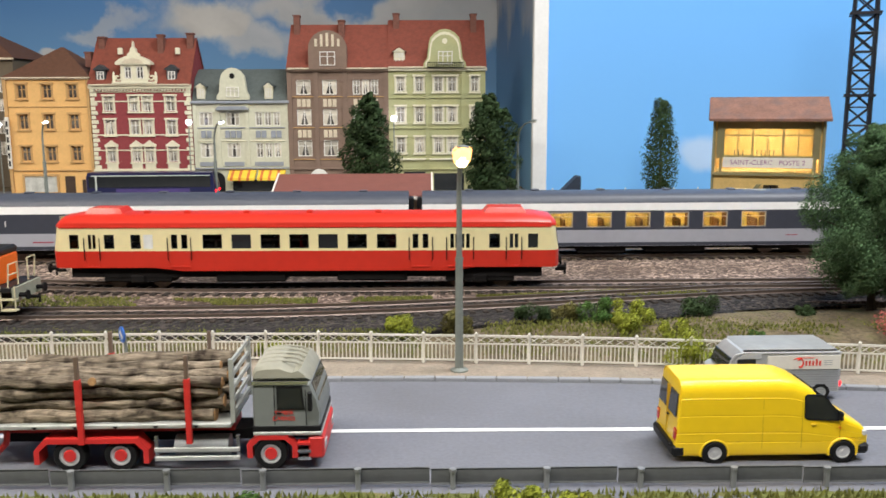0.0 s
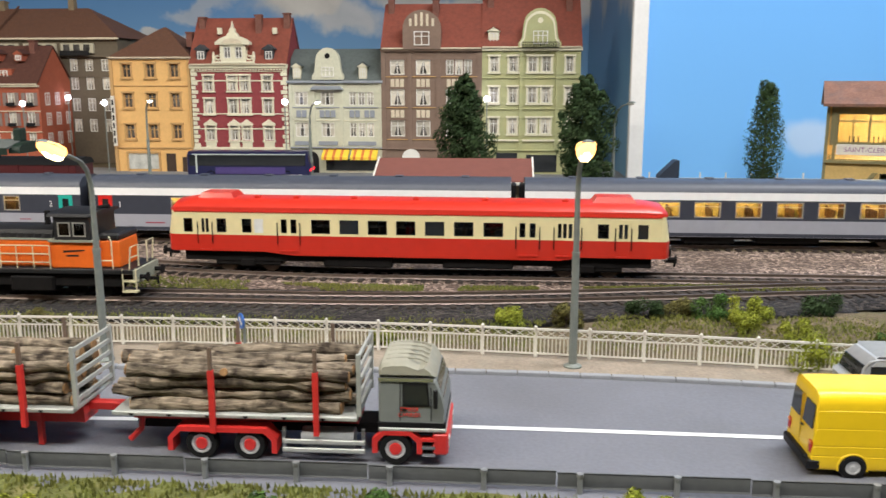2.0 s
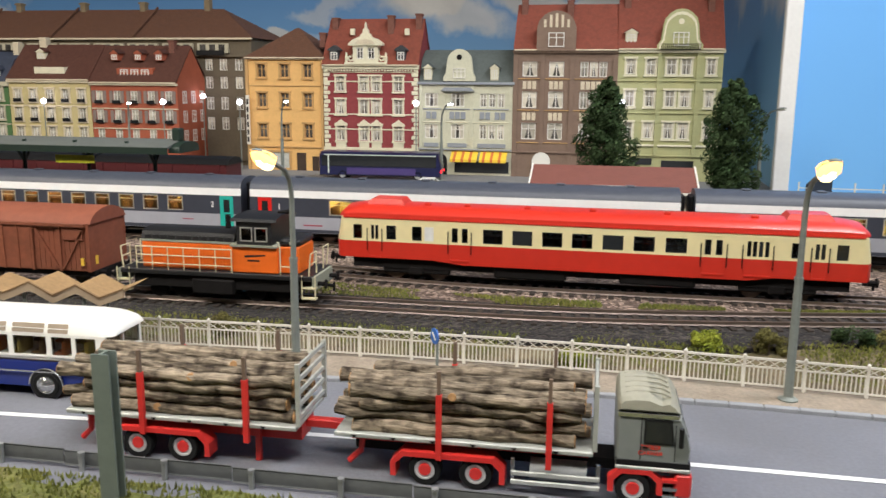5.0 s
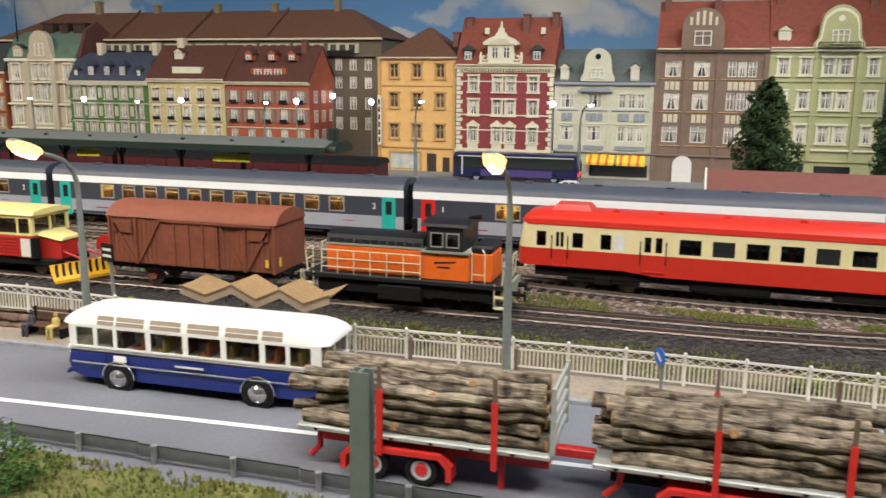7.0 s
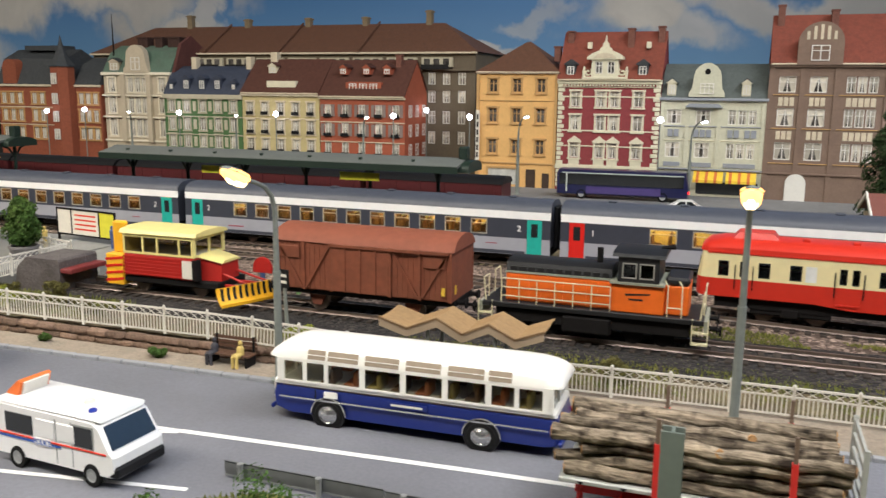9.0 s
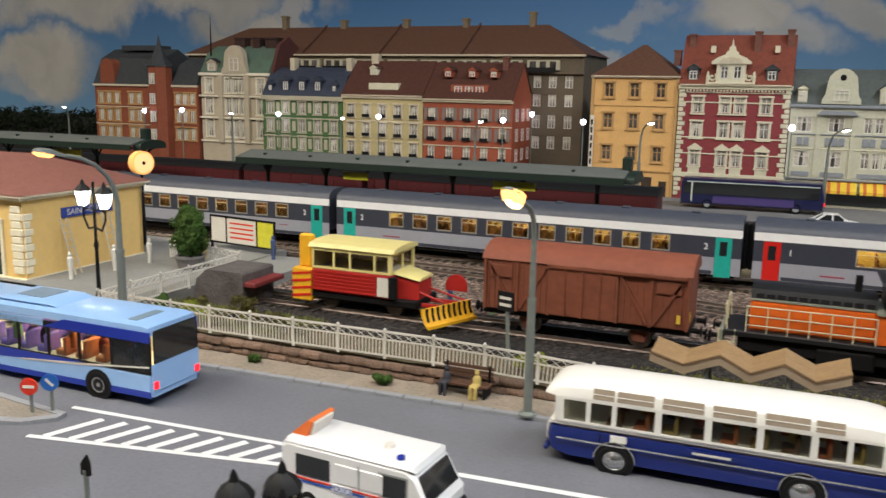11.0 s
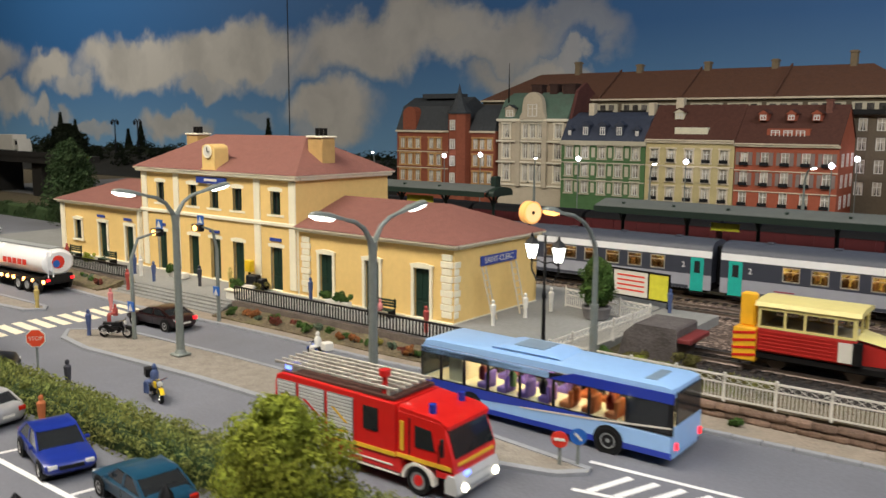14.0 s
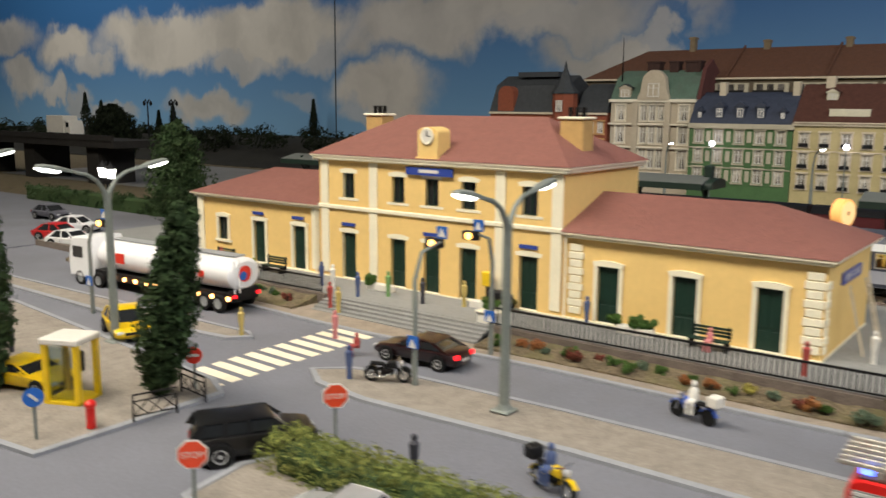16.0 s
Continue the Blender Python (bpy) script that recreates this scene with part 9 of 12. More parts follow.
def car(x, y, rz, paint, label, length=4.2, h=1.4, suv=False, lit=False, dark_roof=False):
    c = thing("car", at(x, y, road_z(x), 0, 0, rz), label, "car", "parked cars")
    L = length / 2
    hs = 1.05 if suv else 0.86
    hood = hs - 0.06
    part("body", slab([(-L * 0.985, 0.36), (-L * 0.93, 0.24), (L * 0.9, 0.24), (L * 0.975, 0.34), (L, 0.48), (L * 0.975, 0.62), (L * 0.9, hood - 0.09), (L * 0.75, hood - 0.03), (L * 0.55, hood + 0.02), (L * 0.36, hs), (-L * 0.7, hs + 0.04), (-L * 0.9, hs + 0.01), (-L * 0.985, hs - 0.1), (-L, hs - 0.26)], 1.76, 0.13, 0.06, 0.55, 0.13), paint, c, angle=50)
    f0, f1, r1, r0 = (0.46, 0.22, -0.86, -0.96) if suv else (0.44, 0.12, -0.42, -0.76)
    lean, ht = 0.27, h - 0.07

    def side(px, z, s, out=0.0):
        return (px, s * (0.79 + out) * (1 - lean * (z - hs)), z)
    part("glasshouse", slab([(L * r0, hs - 0.02), (L * f0, hs - 0.03), (L * f1, ht), (L * r1, ht)], 1.58, 0.03, lean, hs), pane_dark, c)
    part("roof", slab([(L * r1 - 0.09, ht - 0.03), (L * f1 + 0.1, ht - 0.04), (L * f1 - 0.06, h - 0.035), (L * (f1 * 0.7 + r1 * 0.3), h - 0.008), (L * (f1 + r1) / 2, h), (L * (f1 * 0.3 + r1 * 0.7), h - 0.008), (L * r1 + 0.06, h - 0.035)], 1.58 * (1 - lean * (ht - hs)) + 0.04, 0.08), black_pl if dark_roof else paint, c, angle=50)
    posts = [(f0, f1, 0.07), (-0.12, -0.14, 0.07), (r0, r1, 0.16)] + ([(-0.5, -0.5, 0.08)] if suv else [])
    for b0, b1, w in posts:
        for s in (-1, 1):
            part("pillar", Geo().rings([[side(L * b0 - w, hs - 0.02, s, o), side(L * b0 + w, hs - 0.02, s, o), side(L * b1 + w * 0.7, ht, s, o), side(L * b1 - w * 0.7, ht, s, o)] for o in (-0.05, 0.015)]), paint, c)
    for y0 in (-0.74, 0.44):
        part("headlight", Geo().box(L * 0.9, y0, 0.5, L * 0.992, y0 + 0.3, 0.64, 0.02), lens_clear, c)
        part("tail_light", Geo().box(-L * 1.005, y0, 0.6, -L * 0.95, y0 + 0.3, 0.78, 0.02), tail_red if lit else lens_red, c)
    for s in (-1, 1):
        part("door_seam", Geo().box(-L * 0.13, s * 0.872 - 0.008, 0.36, -L * 0.12, s * 0.872 + 0.004, hs - 0.08), black_pl, c)
        part("mirror", Geo().box(L * 0.28, s * 0.92 - 0.08, hs, L * 0.28 + 0.14, s * 0.92 + 0.08, hs + 0.13, 0.03), paint, c)
    part("grille", Geo().box(L * 0.96, -0.4, 0.45, L * 1.005, 0.4, 0.58), black_pl, c)
    part("number_plate", Geo().box(-L * 1.01, -0.25, 0.45, -L * 0.99, 0.25, 0.55), white_pl, c)
    wr = 0.39 if suv else 0.33
    for xx in (-L * 0.6, L * 0.64):
        part("wheel_arch", Geo().cyl((xx, -0.872, wr), (xx, 0.872, wr), wr + 0.06, n=18), black_pl, c)
        for s in (-1, 1):
            wheel(c, xx, s * 0.79, wr, 0.2, rim_pale, None, s)
    return c


car(-62.0, 10.5, -14, mat("royal_blue_car_paint", (0.012, 0.03, 0.24), 0.3, coat=0.3), "royal blue saloon car parked by the hedge")
car(-56.8, 10.6, 172, mat("teal_blue_car_paint", (0.012, 0.06, 0.11), 0.3, coat=0.3), "dark teal coupe parked by the hedge", 4.3, 1.32)
car(-68.05, 10.7, 188, mat("silver_car_paint", (0.42, 0.42, 0.42), 0.3, 0.3, coat=0.3), "silver saloon car parked by the hedge", 3.6, 1.28)
car(-74.15, 13.0, 58, mat("black_car_paint", (0.006, 0.006, 0.007), 0.4, coat=0.15), "black off-road car at the hedge end", 4.1, 1.5, True)
car(-76.0, 24.4, 183, mat("dark_maroon_car_paint", (0.02, 0.006, 0.006), 0.3, coat=0.3), "dark maroon saloon with lit tail lights", 4.5, 1.25, lit=True)
yc = mat("yellow_car_paint", (0.75, 0.5, 0.01), 0.3, coat=0.3)
car(-90.0, 18.6, -22, yc, "yellow hatchback on the road", 3.9, 1.45)
car(-86.2, 11.7, 15, yc, "yellow sports car by the phone booth", 4.2, 1.2)
for x, y, r, m_, lb_ in ((-119, 31.5, 20, mat("red_car_paint", (0.5, 0.02, 0.02), 0.3), "red car in the station car park"), (-115.0, 30.3, 15, pw, "white car in the station car park"), (-131, 37.5, 5, mat("grey_car_paint", (0.1, 0.1, 0.12), 0.3), "grey estate car in the far car park"), (-122, 34.8, 30, pw, "white car in the station car park")):
    car(x, y, r, m_, lb_)
wc = car(-21.2, 80.5, 4, pw, "white car on the town street")
wc.location.z = 1.62 * K

# tanker lorry
tk = thing("tanker_lorry", at(-96.6, 25.0, road_z(-96), 0, 0, 183), "white tanker lorry with lit side lamps", "lorry")
part("tank", Geo().rings([[(x, k * 1.2 * math.cos(a), 2.05 + k * 0.95 * math.sin(a)) for a in [2 * math.pi * i / 20 for i in range(20)]] for x, k in ((-7.6, 0.75), (-7.4, 0.97), (-2.0, 1), (-1.9, 0.95), (-1.7, 0.95), (-1.6, 1), (3.9, 1), (4.1, 0.85))]), pw, tk)
part("catwalk", Geo().box(-7.2, -0.4, 2.98, 3.6, 0.4, 3.05), grey_pl, tk)
part("emblem", Geo().cyl((-7.62, 0.1, 2.1), (-7.66, 0.1, 2.1), 0.45, n=16), sign_red, tk, "round red emblem")
part("emblem", Geo().cyl((-7.66, 0.25, 2.0), (-7.68, 0.25, 2.0), 0.25, n=16), sign_blue, tk)
part("side_mark", Geo().box(1.3, 1.19, 1.8, 2.1, 1.22, 2.4), sign_red, tk)
for i in range(5):
    part("side_bar", Geo().box(-5.6 + i * 0.62, 1.19, 1.82, -5.15 + i * 0.62, 1.215, 2.2), sign_red, tk, "red bar on the tank side")
part("tail_ladder", Geo().cyl((-7.62, 0.85, 1.1), (-7.62, 0.85, 2.9), 0.04, n=6).cyl((-7.62, 0.5, 1.1), (-7.62, 0.5, 2.9), 0.04, n=6), pw, tk)
part("rear_box", Geo().box(-7.6, -0.95, 0.75, -7.2, 0.95, 1.25, 0.03), black_pl, tk)
part("chassis", Geo().box(-7.5, -1.0, 0.6, 6.5, 1.0, 1.1), black_pl, tk)
part("cab", slab([(4.5, 0.5), (6.8, 0.5), (6.9, 1.4), (6.75, 2.3), (6.4, 3.0), (4.7, 3.1), (4.5, 2.8)], 2.4, 0.1), pw, tk)
part("windscreen", Geo().box(6.62, -1.05, 1.7, 6.86, 1.05, 2.5, 0.03), pane_dark, tk)
part("side_window", Geo().box(5.4, 1.17, 1.75, 6.4, 1.22, 2.45), pane_dark, tk)
for x in (-6.6, -5.5, -4.4, 4.0, 5.8):
    for s in (-1, 1):
        wheel(tk, x, s * 1.05, 0.48, 0.3, grey_pl, None, s)
for x in (-7.3, -6.0, -4.9, -3.6, -2.8, -2.0, -1.2, -0.4, 0.6, 1.6, 2.6, 5.0):
    part("side_lamp", Geo().cyl((x, 1.0, 0.8), (x, 1.09, 0.8), 0.13, n=10), lamp_mat("orange_side_lamp", (1.0, 0.4, 0.12), 12.0) if "orange_side_lamp" not in bpy.data.materials else bpy.data.materials["orange_side_lamp"], tk)
part("tail_light", Geo().box(-7.66, 0.75, 0.85, -7.58, 1.0, 1.0).box(-7.66, -1.0, 0.85, -7.58, -0.75, 1.0), tail_red, tk)

# two-wheelers
def motorbike(x, y, rz, col, label, box_col=None, z=None):
    b = thing("motorcycle", at(x, y, road_z(x) if z is None else z, 0, 0, rz), label, "motorcycle")
    for xx in (-0.68, 0.68):
        wheel(b, xx, 0, 0.31, 0.14, chrome, None, -1)
    part("frame", Geo().tube([(-0.65, 0, 0.35), (-0.2, 0, 0.6), (0.35, 0, 0.65), (0.62, 0, 0.35)], 0.07, 6), dark_metal, b)
    part("tank", slab([(-0.15, 0.6), (0.4, 0.6), (0.35, 0.88), (0.0, 0.9)], 0.34, 0.05), col, b)
    part("saddle", slab([(-0.75, 0.7), (-0.1, 0.68), (-0.15, 0.82), (-0.7, 0.85)], 0.3, 0.05), black_pl, b)
    part("engine", Geo().box(-0.28, -0.2, 0.28, 0.26, 0.2, 0.6, 0.06).cyl((-0.1, -0.24, 0.45), (-0.1, 0.24, 0.45), 0.13, n=10), dark_metal, b)
    part("exhaust", Geo().tube([(0.2, -0.2, 0.4), (-0.2, -0.24, 0.26), (-0.85, -0.24, 0.34)], 0.055, 7), chrome, b)
    for xx in (-0.68, 0.68):
        part("mudguard", Geo().rings([[(xx + q * math.cos(u), y, 0.31 + q * math.sin(u)) for q, y in ((0.345, -0.09), (0.345, 0.09), (0.37, 0.09), (0.37, -0.09))] for u in [math.radians(v) for v in range(25, 166, 20)]]), col, b)
    part("fork", Geo().cyl((0.48, -0.09, 0.95), (0.68, -0.09, 0.31), 0.035, n=6).cyl((0.48, 0.09, 0.95), (0.68, 0.09, 0.31), 0.035, n=6), chrome, b)
    part("headlight", Geo().lathe([(0.02, 0), (0.1, 0.02), (0.12, 0.12), (0.02, 0.16)], (0, 0, 0), 10).turned(pose(0.5, 0, 0.84, 0, 90, 0)), lens_clear, b)
    part("handlebar", Geo().tube([(0.4, -0.35, 1.0), (0.5, 0, 0.95), (0.4, 0.35, 1.0)], 0.03, 6).cyl((0.5, 0, 0.95), (0.68, 0, 0.31), 0.04, n=6), chrome, b)
    if box_col:
        part("carrier_box", Geo().box(-1.15, -0.25, 0.8, -0.7, 0.25, 1.2, 0.04), box_col, b)
    return b


motorbike(-75.2, 21.0, 28, black_pl, "black motorcycle parked on the island", None, road_z(-75) + 0.13)
motorbike(-65.0, 16.6, -20, yc, "yellow moped with a black box", black_pl)
motorbike(-63.8, 25.0, 165, mat("scooter_blue", (0.05, 0.12, 0.5)), "white and blue scooter on the road", white_pl)

# ---- station ----
st_y = mat("warm_yellow_station_wall", (0.78, 0.54, 0.2), 0.8, var=0.05, scale=0.5, bump=0.15)
st_c = mat("cream_station_stone", (0.82, 0.76, 0.58), 0.75, var=0.06, scale=1, bump=0.15)
st_r = mat("dusty_rose_roof", (0.23, 0.095, 0.075), 0.75, var=0.12, scale=2.0, bump=0.5, fine=4)
st_g = mat("dark_green_door", (0.007, 0.028, 0.018), 0.5, var=0.15, scale=1)
st_b = mat("enamel_blue_sign", (0.03, 0.06, 0.3), 0.4)
terrace_m = mat("grey_forecourt", (0.24, 0.24, 0.23), 0.85, var=0.12, scale=0.5, bump=0.25, fine=8)
struct("terrace", Geo().box(-118, 29.35, 0.5, -53.9, 46.0, 2.77), terrace_m, "grey station forecourt terrace", category="pavement")
struct("platform_end", Geo().box(-53.9, 39.2, 0.5, -50.5, 44.5, 2.7), terrace_m, "grey platform end slab", category="pavement")

sta = thing("station_building", at(-82.2, 33.15, 2.77, 0, 0, -1.2), "yellow station building with cream stonework and rose roofs", "station")
LX0, LX1, UX0, UX1, D = -21.4, 21.1, -8.85, 8.55, 8.4
EL, EU = 4.45, 7.65


def opening(x, z0, z1, w, door, sign=False):
    """A green door or a sash in a cream surround."""
    s = Geo().box(x - w / 2 - 0.2, -0.1, z0, x - w / 2, 0.06, z1).box(x + w / 2, -0.1, z0, x + w / 2 + 0.2, 0.06, z1)
    s.prism([(x - w / 2 - 0.2, z1), (x + w / 2 + 0.2, z1), (x + w / 2 + 0.26, z1 + 0.2), (x + w / 4, z1 + 0.3), (x - w / 4, z1 + 0.3), (x - w / 2 - 0.26, z1 + 0.2)], "y", -0.13, 0.05)
    if not door:
        s.box(x - w / 2 - 0.35, -0.15, z0 - 0.15, x + w / 2 + 0.35, 0.05, z0)
    part("surround", s, st_c, sta, angle=0)
    if door:
        d = part("door", Geo().box(x - w / 2, 0.14, z0, x + w / 2, 0.2, z1), st_g, sta, "dark green double door")
        for k in (-1, 1):
            for a, b in ((0.15, 0.95), (1.1, z1 - z0 - 0.15)):
                part("door_panel", Geo().box(x + k * w / 4 - w / 4 + 0.08, 0.1, z0 + a, x + k * w / 4 + w / 4 - 0.08, 0.14, z0 + b, 0.02), st_g, d)
    else:
        wn = part("window", Geo().panel(x - w / 2, x + w / 2, z0, z1, [(x - w / 2 + 0.07, x - 0.04, z0 + 0.07, z1 - 0.07), (x + 0.04, x + w / 2 - 0.07, z0 + 0.07, z1 - 0.07)], 0.1, 0.18), st_g, sta, weld=True)
        part("pane", Geo().box(x - w / 2 + 0.05, 0.18, z0 + 0.05, x + w / 2 - 0.05, 0.2, z1 - 0.05), pane_dark, wn)
    if sign:
        part("name_sign", Geo().box(x - 0.55, -0.2, z1 + 0.42, x + 0.55, -0.13, z1 + 0.62), st_b, sta)


lw = [-18.6, -14.75, -10.85]
mids = [-6.35, -2.4, 0.1, 2.65, 6.55]
rws = [11.1, 15.0, 18.85]
doors = [(x, 0.0, 2.9, 1.15) for x in lw[1:] + mids + rws]
sash = [(lw[0], 1.25, 2.85, 1.0)]
up = [(x, 5.05, 6.55, 0.95) for x in mids]
hol = [(x - w / 2, x + w / 2, a, b) for x, a, b, w in doors + sash]
part("wall_front", Geo().panel(LX0, UX0, 0, EL, [h for h in hol if h[1] < UX0], 0, 0.3), st_y, sta)
part("wall_front", Geo().panel(UX0, UX1, 0, EU, [h for h in hol if UX0 < h[0] < UX1] + [(x - w / 2, x + w / 2, a, b) for x, a, b, w in up], -0.12, 0.3), st_y, sta)
part("wall_front", Geo().panel(UX1, LX1, 0, EL, [h for h in hol if h[0] > UX1], 0, 0.3), st_y, sta)
for x0, x1 in ((LX0, LX0 + 0.3), (LX1 - 0.3, LX1)):
    part("wall_side", Geo().box(x0, 0.3, 0, x1, D, EL), st_y, sta)
for x0, x1 in ((UX0, UX0 + 0.3), (UX1 - 0.3, UX1)):
    part("wall_side", Geo().box(x0, 0.3, EL - 0.2, x1, D + 0.05, EU), st_y, sta)
part("wall_back", Geo().box(LX0, D - 0.3, 0, LX1, D, EL).box(UX0 + 0.3, D - 0.25, EL, UX1 - 0.3, D + 0.05, EU), st_y, sta)
# Added black sheets give the station's inside its darkness by colour.
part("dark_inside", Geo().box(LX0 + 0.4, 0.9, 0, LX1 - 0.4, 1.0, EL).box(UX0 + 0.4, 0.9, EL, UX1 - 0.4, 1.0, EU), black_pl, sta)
for i, (x, a, b, w) in enumerate(doors):
    opening(x, a, b, w, True, i in (0, 1, 2, 4, 6))
for x, a, b, w in sash + up:
    opening(x, a, b, w, False)
# pilasters and quoins
for x in (LX0 + 0.35, -5.0 + 0.7, 4.75, LX1 - 0.45, UX0 - 0.5, UX0 + 0.5, UX1 - 0.35, 9.3):
    top = EU - 0.4 if UX0 < x < UX1 else EL - 0.35
    front = -0.2 if UX0 < x < UX1 else -0.12
    if x not in (LX1 - 0.45, 9.3):
        part("pilaster", Geo().box(x - 0.32, front, 0.25, x + 0.32, 0.02, top, 0.03), st_c, sta)
        continue
    z, i = 0.3, 0
    while z < top - 0.3:
        w = 0.42 if i % 2 else 0.34
        part("quoin", Geo().box(x - w, front, z, x + w, 0.02, z + 0.36, 0.03), st_c, sta, angle=0)
        z += 0.4
        i += 1
for i in range(8):
    w = 0.55 if i % 2 else 0.4
    part("quoin", Geo().box(LX1 - 0.02, 0.0, 0.3 + i * 0.4, LX1 + 0.08, w, 0.66 + i * 0.4, 0.03), st_c, sta, angle=0)
part("plinth", Geo().box(LX0 - 0.05, -0.2, -0.2, LX1 + 0.05, D, 0.06), st_c, sta)
part("cornice", Geo().box(LX0 - 0.25, -0.25, EL - 0.3, UX0 - 0.02, 0.1, EL, 0.06), st_c, sta)
part("cornice", Geo().box(UX1 + 0.02, -0.25, EL - 0.3, LX1 + 0.25, 0.1, EL, 0.06), st_c, sta)
part("cornice", Geo().box(LX1 - 0.05, 0.1, EL - 0.3, LX1 + 0.25, D + 0.2, EL, 0.06), st_c, sta)
for x0, x1, z, y0 in ((LX0 - 0.42, UX0 - 0.02, EL, -0.42), (UX1 + 0.02, LX1 + 0.42, EL, -0.42), (UX0 - 0.42, UX1 + 0.42, EU, -0.52)):
    part("eaves_board", Geo().box(x0, y0, z - 0.13, x1, y0 + 0.3, z - 0.01, 0.03), st_c, sta)
part("eaves_board", Geo().box(LX1 + 0.2, -0.1, EL - 0.13, LX1 + 0.42, D + 0.4, EL - 0.01, 0.03), st_c, sta)
part("eaves_board", Geo().box(UX1 + 0.2, -0.2, EU - 0.13, UX1 + 0.42, D + 0.4, EU - 0.01, 0.03), st_c, sta)
part("string_course", Geo().box(UX0 - 0.05, -0.26, EL - 0.15, UX1 + 0.05, -0.12, EL + 0.12, 0.05), st_c, sta)
part("upper_cornice", Geo().box(UX0 - 0.3, -0.45, EU - 0.35, UX1 + 0.3, 0.0, EU, 0.08).box(UX1 - 0.02, 0.0, EU - 0.35, UX1 + 0.3, D + 0.3, EU, 0.08), st_c, sta)


def hip(x0, x1, y0, y1, z, zr, left=True, right=True):
    o = 0.45
    x0_, x1_, a, b = x0 - (o if left else 0), x1 + (o if right else 0), y0 - o, y1 + o
    ym, d = (y0 + y1) / 2, (y1 - y0) / 2
    r0, r1 = (x0_ + (d * 0.95 if left else 0), ym, zr), (x1_ - (d * 0.95 if right else 0), ym, zr)
    g = Geo().face((x0_, a, z), (x1_, a, z), r1, r0).face((x0_, b, z), (x1_, b, z), r1, r0).face((x0_, a, z), (x0_, b, z), r0).face((x1_, a, z), (x1_, b, z), r1).face((x0_, a, z), (x1_, a, z), (x1_, b, z), (x0_, b, z))
    return g


part("lower_roof", hip(LX0, UX0, 0, D, EL, 6.15, True, False), st_r, sta, weld=True)
part("lower_roof", hip(UX1, LX1, 0, D, EL, 6.15, False, True), st_r, sta, weld=True)
part("upper_roof", hip(UX0, UX1, -0.1, D, EU, 10.05), st_r, sta, weld=True)
ck = part("clock_gable", Geo().box(-0.7, -0.4, EU - 0.1, 0.7, 0.75, 9.15).prism(arch(0, 1.4, 9.15, 9.15, 10, 0.45), "y", -0.4, 0.75).box(-0.8, -0.45, EU - 0.1, 0.8, 0.8, EU + 0.15), st_y, sta)
part("clock_face", Geo().cyl((0, -0.4, 8.95), (0, -0.48, 8.95), 0.4, n=20), white_pl, ck)
part("clock_ring", Geo().tube([(0.42 * math.cos(a), -0.46, 8.95 + 0.42 * math.sin(a)) for a in [2 * math.pi * i / 20 for i in range(21)]], 0.06, 6), st_c, ck)
part("clock_hands_bar", Geo().box(-0.03, -0.51, 8.95, 0.03, -0.485, 9.25).box(0, -0.51, 8.92, 0.24, -0.485, 8.98), black_pl, ck)
for x, y in ((-7.8, 4.4), (7.2, 3.4)):
    ch = part("chimney", Geo().box(x - 0.7, y - 0.6, 7.60, x + 0.7, y + 0.6, 9.95, 0.05), mat("ochre_chimney", (0.5, 0.32, 0.12), 0.8) if "ochre_chimney" not in bpy.data.materials else bpy.data.materials["ochre_chimney"], sta)
    part("chimney_cap", Geo().box(x - 0.8, y - 0.7, 9.95, x + 0.8, y + 0.7, 10.10, 0.04), st_c, ch)
    for k in (-0.4, 0, 0.4):
        part("chimney_pot", Geo().cyl((x + k, y, 10.10), (x + k, y, 10.60), 0.13, n=8), dark_metal, ch)
ns = part("name_board", Geo().box(-1.65, -0.3, 6.75, 1.65, -0.2, 7.20), st_b, sta, "blue enamel station name board")
part("name_bar", Geo().box(-0.7, -0.32, 6.9, 0.7, -0.3, 7.08), white_pl, ns)
ns = part("name_board", Geo().box(LX1 + 0.02, 2.4, 2.95, LX1 + 0.1, 6.0, 3.5), st_b, sta, "blue enamel station name board")
curve = bpy.data.curves.new("name_text", "FONT")
curve.body, curve.size, curve.align_x, curve.align_y, curve.extrude = "SAINT-CLERC", 0.48 * K, "CENTER", "CENTER", 0.004 * K
txt = new("name_text", curve)
txt.data.materials.append(white_pl)
txt.parent = ns
txt.matrix_basis = at(LX1 + 0.106, 4.2, 3.22, 90, 0, 90)
for x in (UX0 - 0.25, 8.8):
    part("downpipe", Geo().cyl((x, -0.25, 0.1), (x, -0.25, EL), 0.06, n=6), st_c, sta)

# wall, railing, steps and flower bed in front
pts = [(-74.6, 29.25), (-56.6, 29.25)]
wall_m = mat("grey_brown_garden_wall", (0.15, 0.12, 0.1), 0.9, var=0.3, scale=1.5, bump=0.6)
struct("wall_terrace", Geo().box(-118, 29.0, 0.5, -86.6, 29.34, 2.8).box(-75.4, 29.0, 0.5, -54.0, 29.34, 2.8), wall_m, "dark stone terrace wall below the railing", category="wall")


def railing(x0, x1, y, z, label):
    f = thing("railing", at(x0, y, z), label, "railing", "black railings")
    L = x1 - x0
    part("top_rail", Geo().box(0, -0.05, 0.86, L, 0.05, 0.95), black_pl, f)
    part("bottom_rail", Geo().box(0, -0.04, 0.1, L, 0.04, 0.16), black_pl, f)
    n = int(L / 0.22)
    bar = Geo().box(-0.035, -0.025, 0.16, 0.035, 0.025, 0.86).mesh("bar", black_pl, 0)
    for i in range(n + 1):
        part("bar", bar, None, f, "", at(L * i / n, 0, 0))


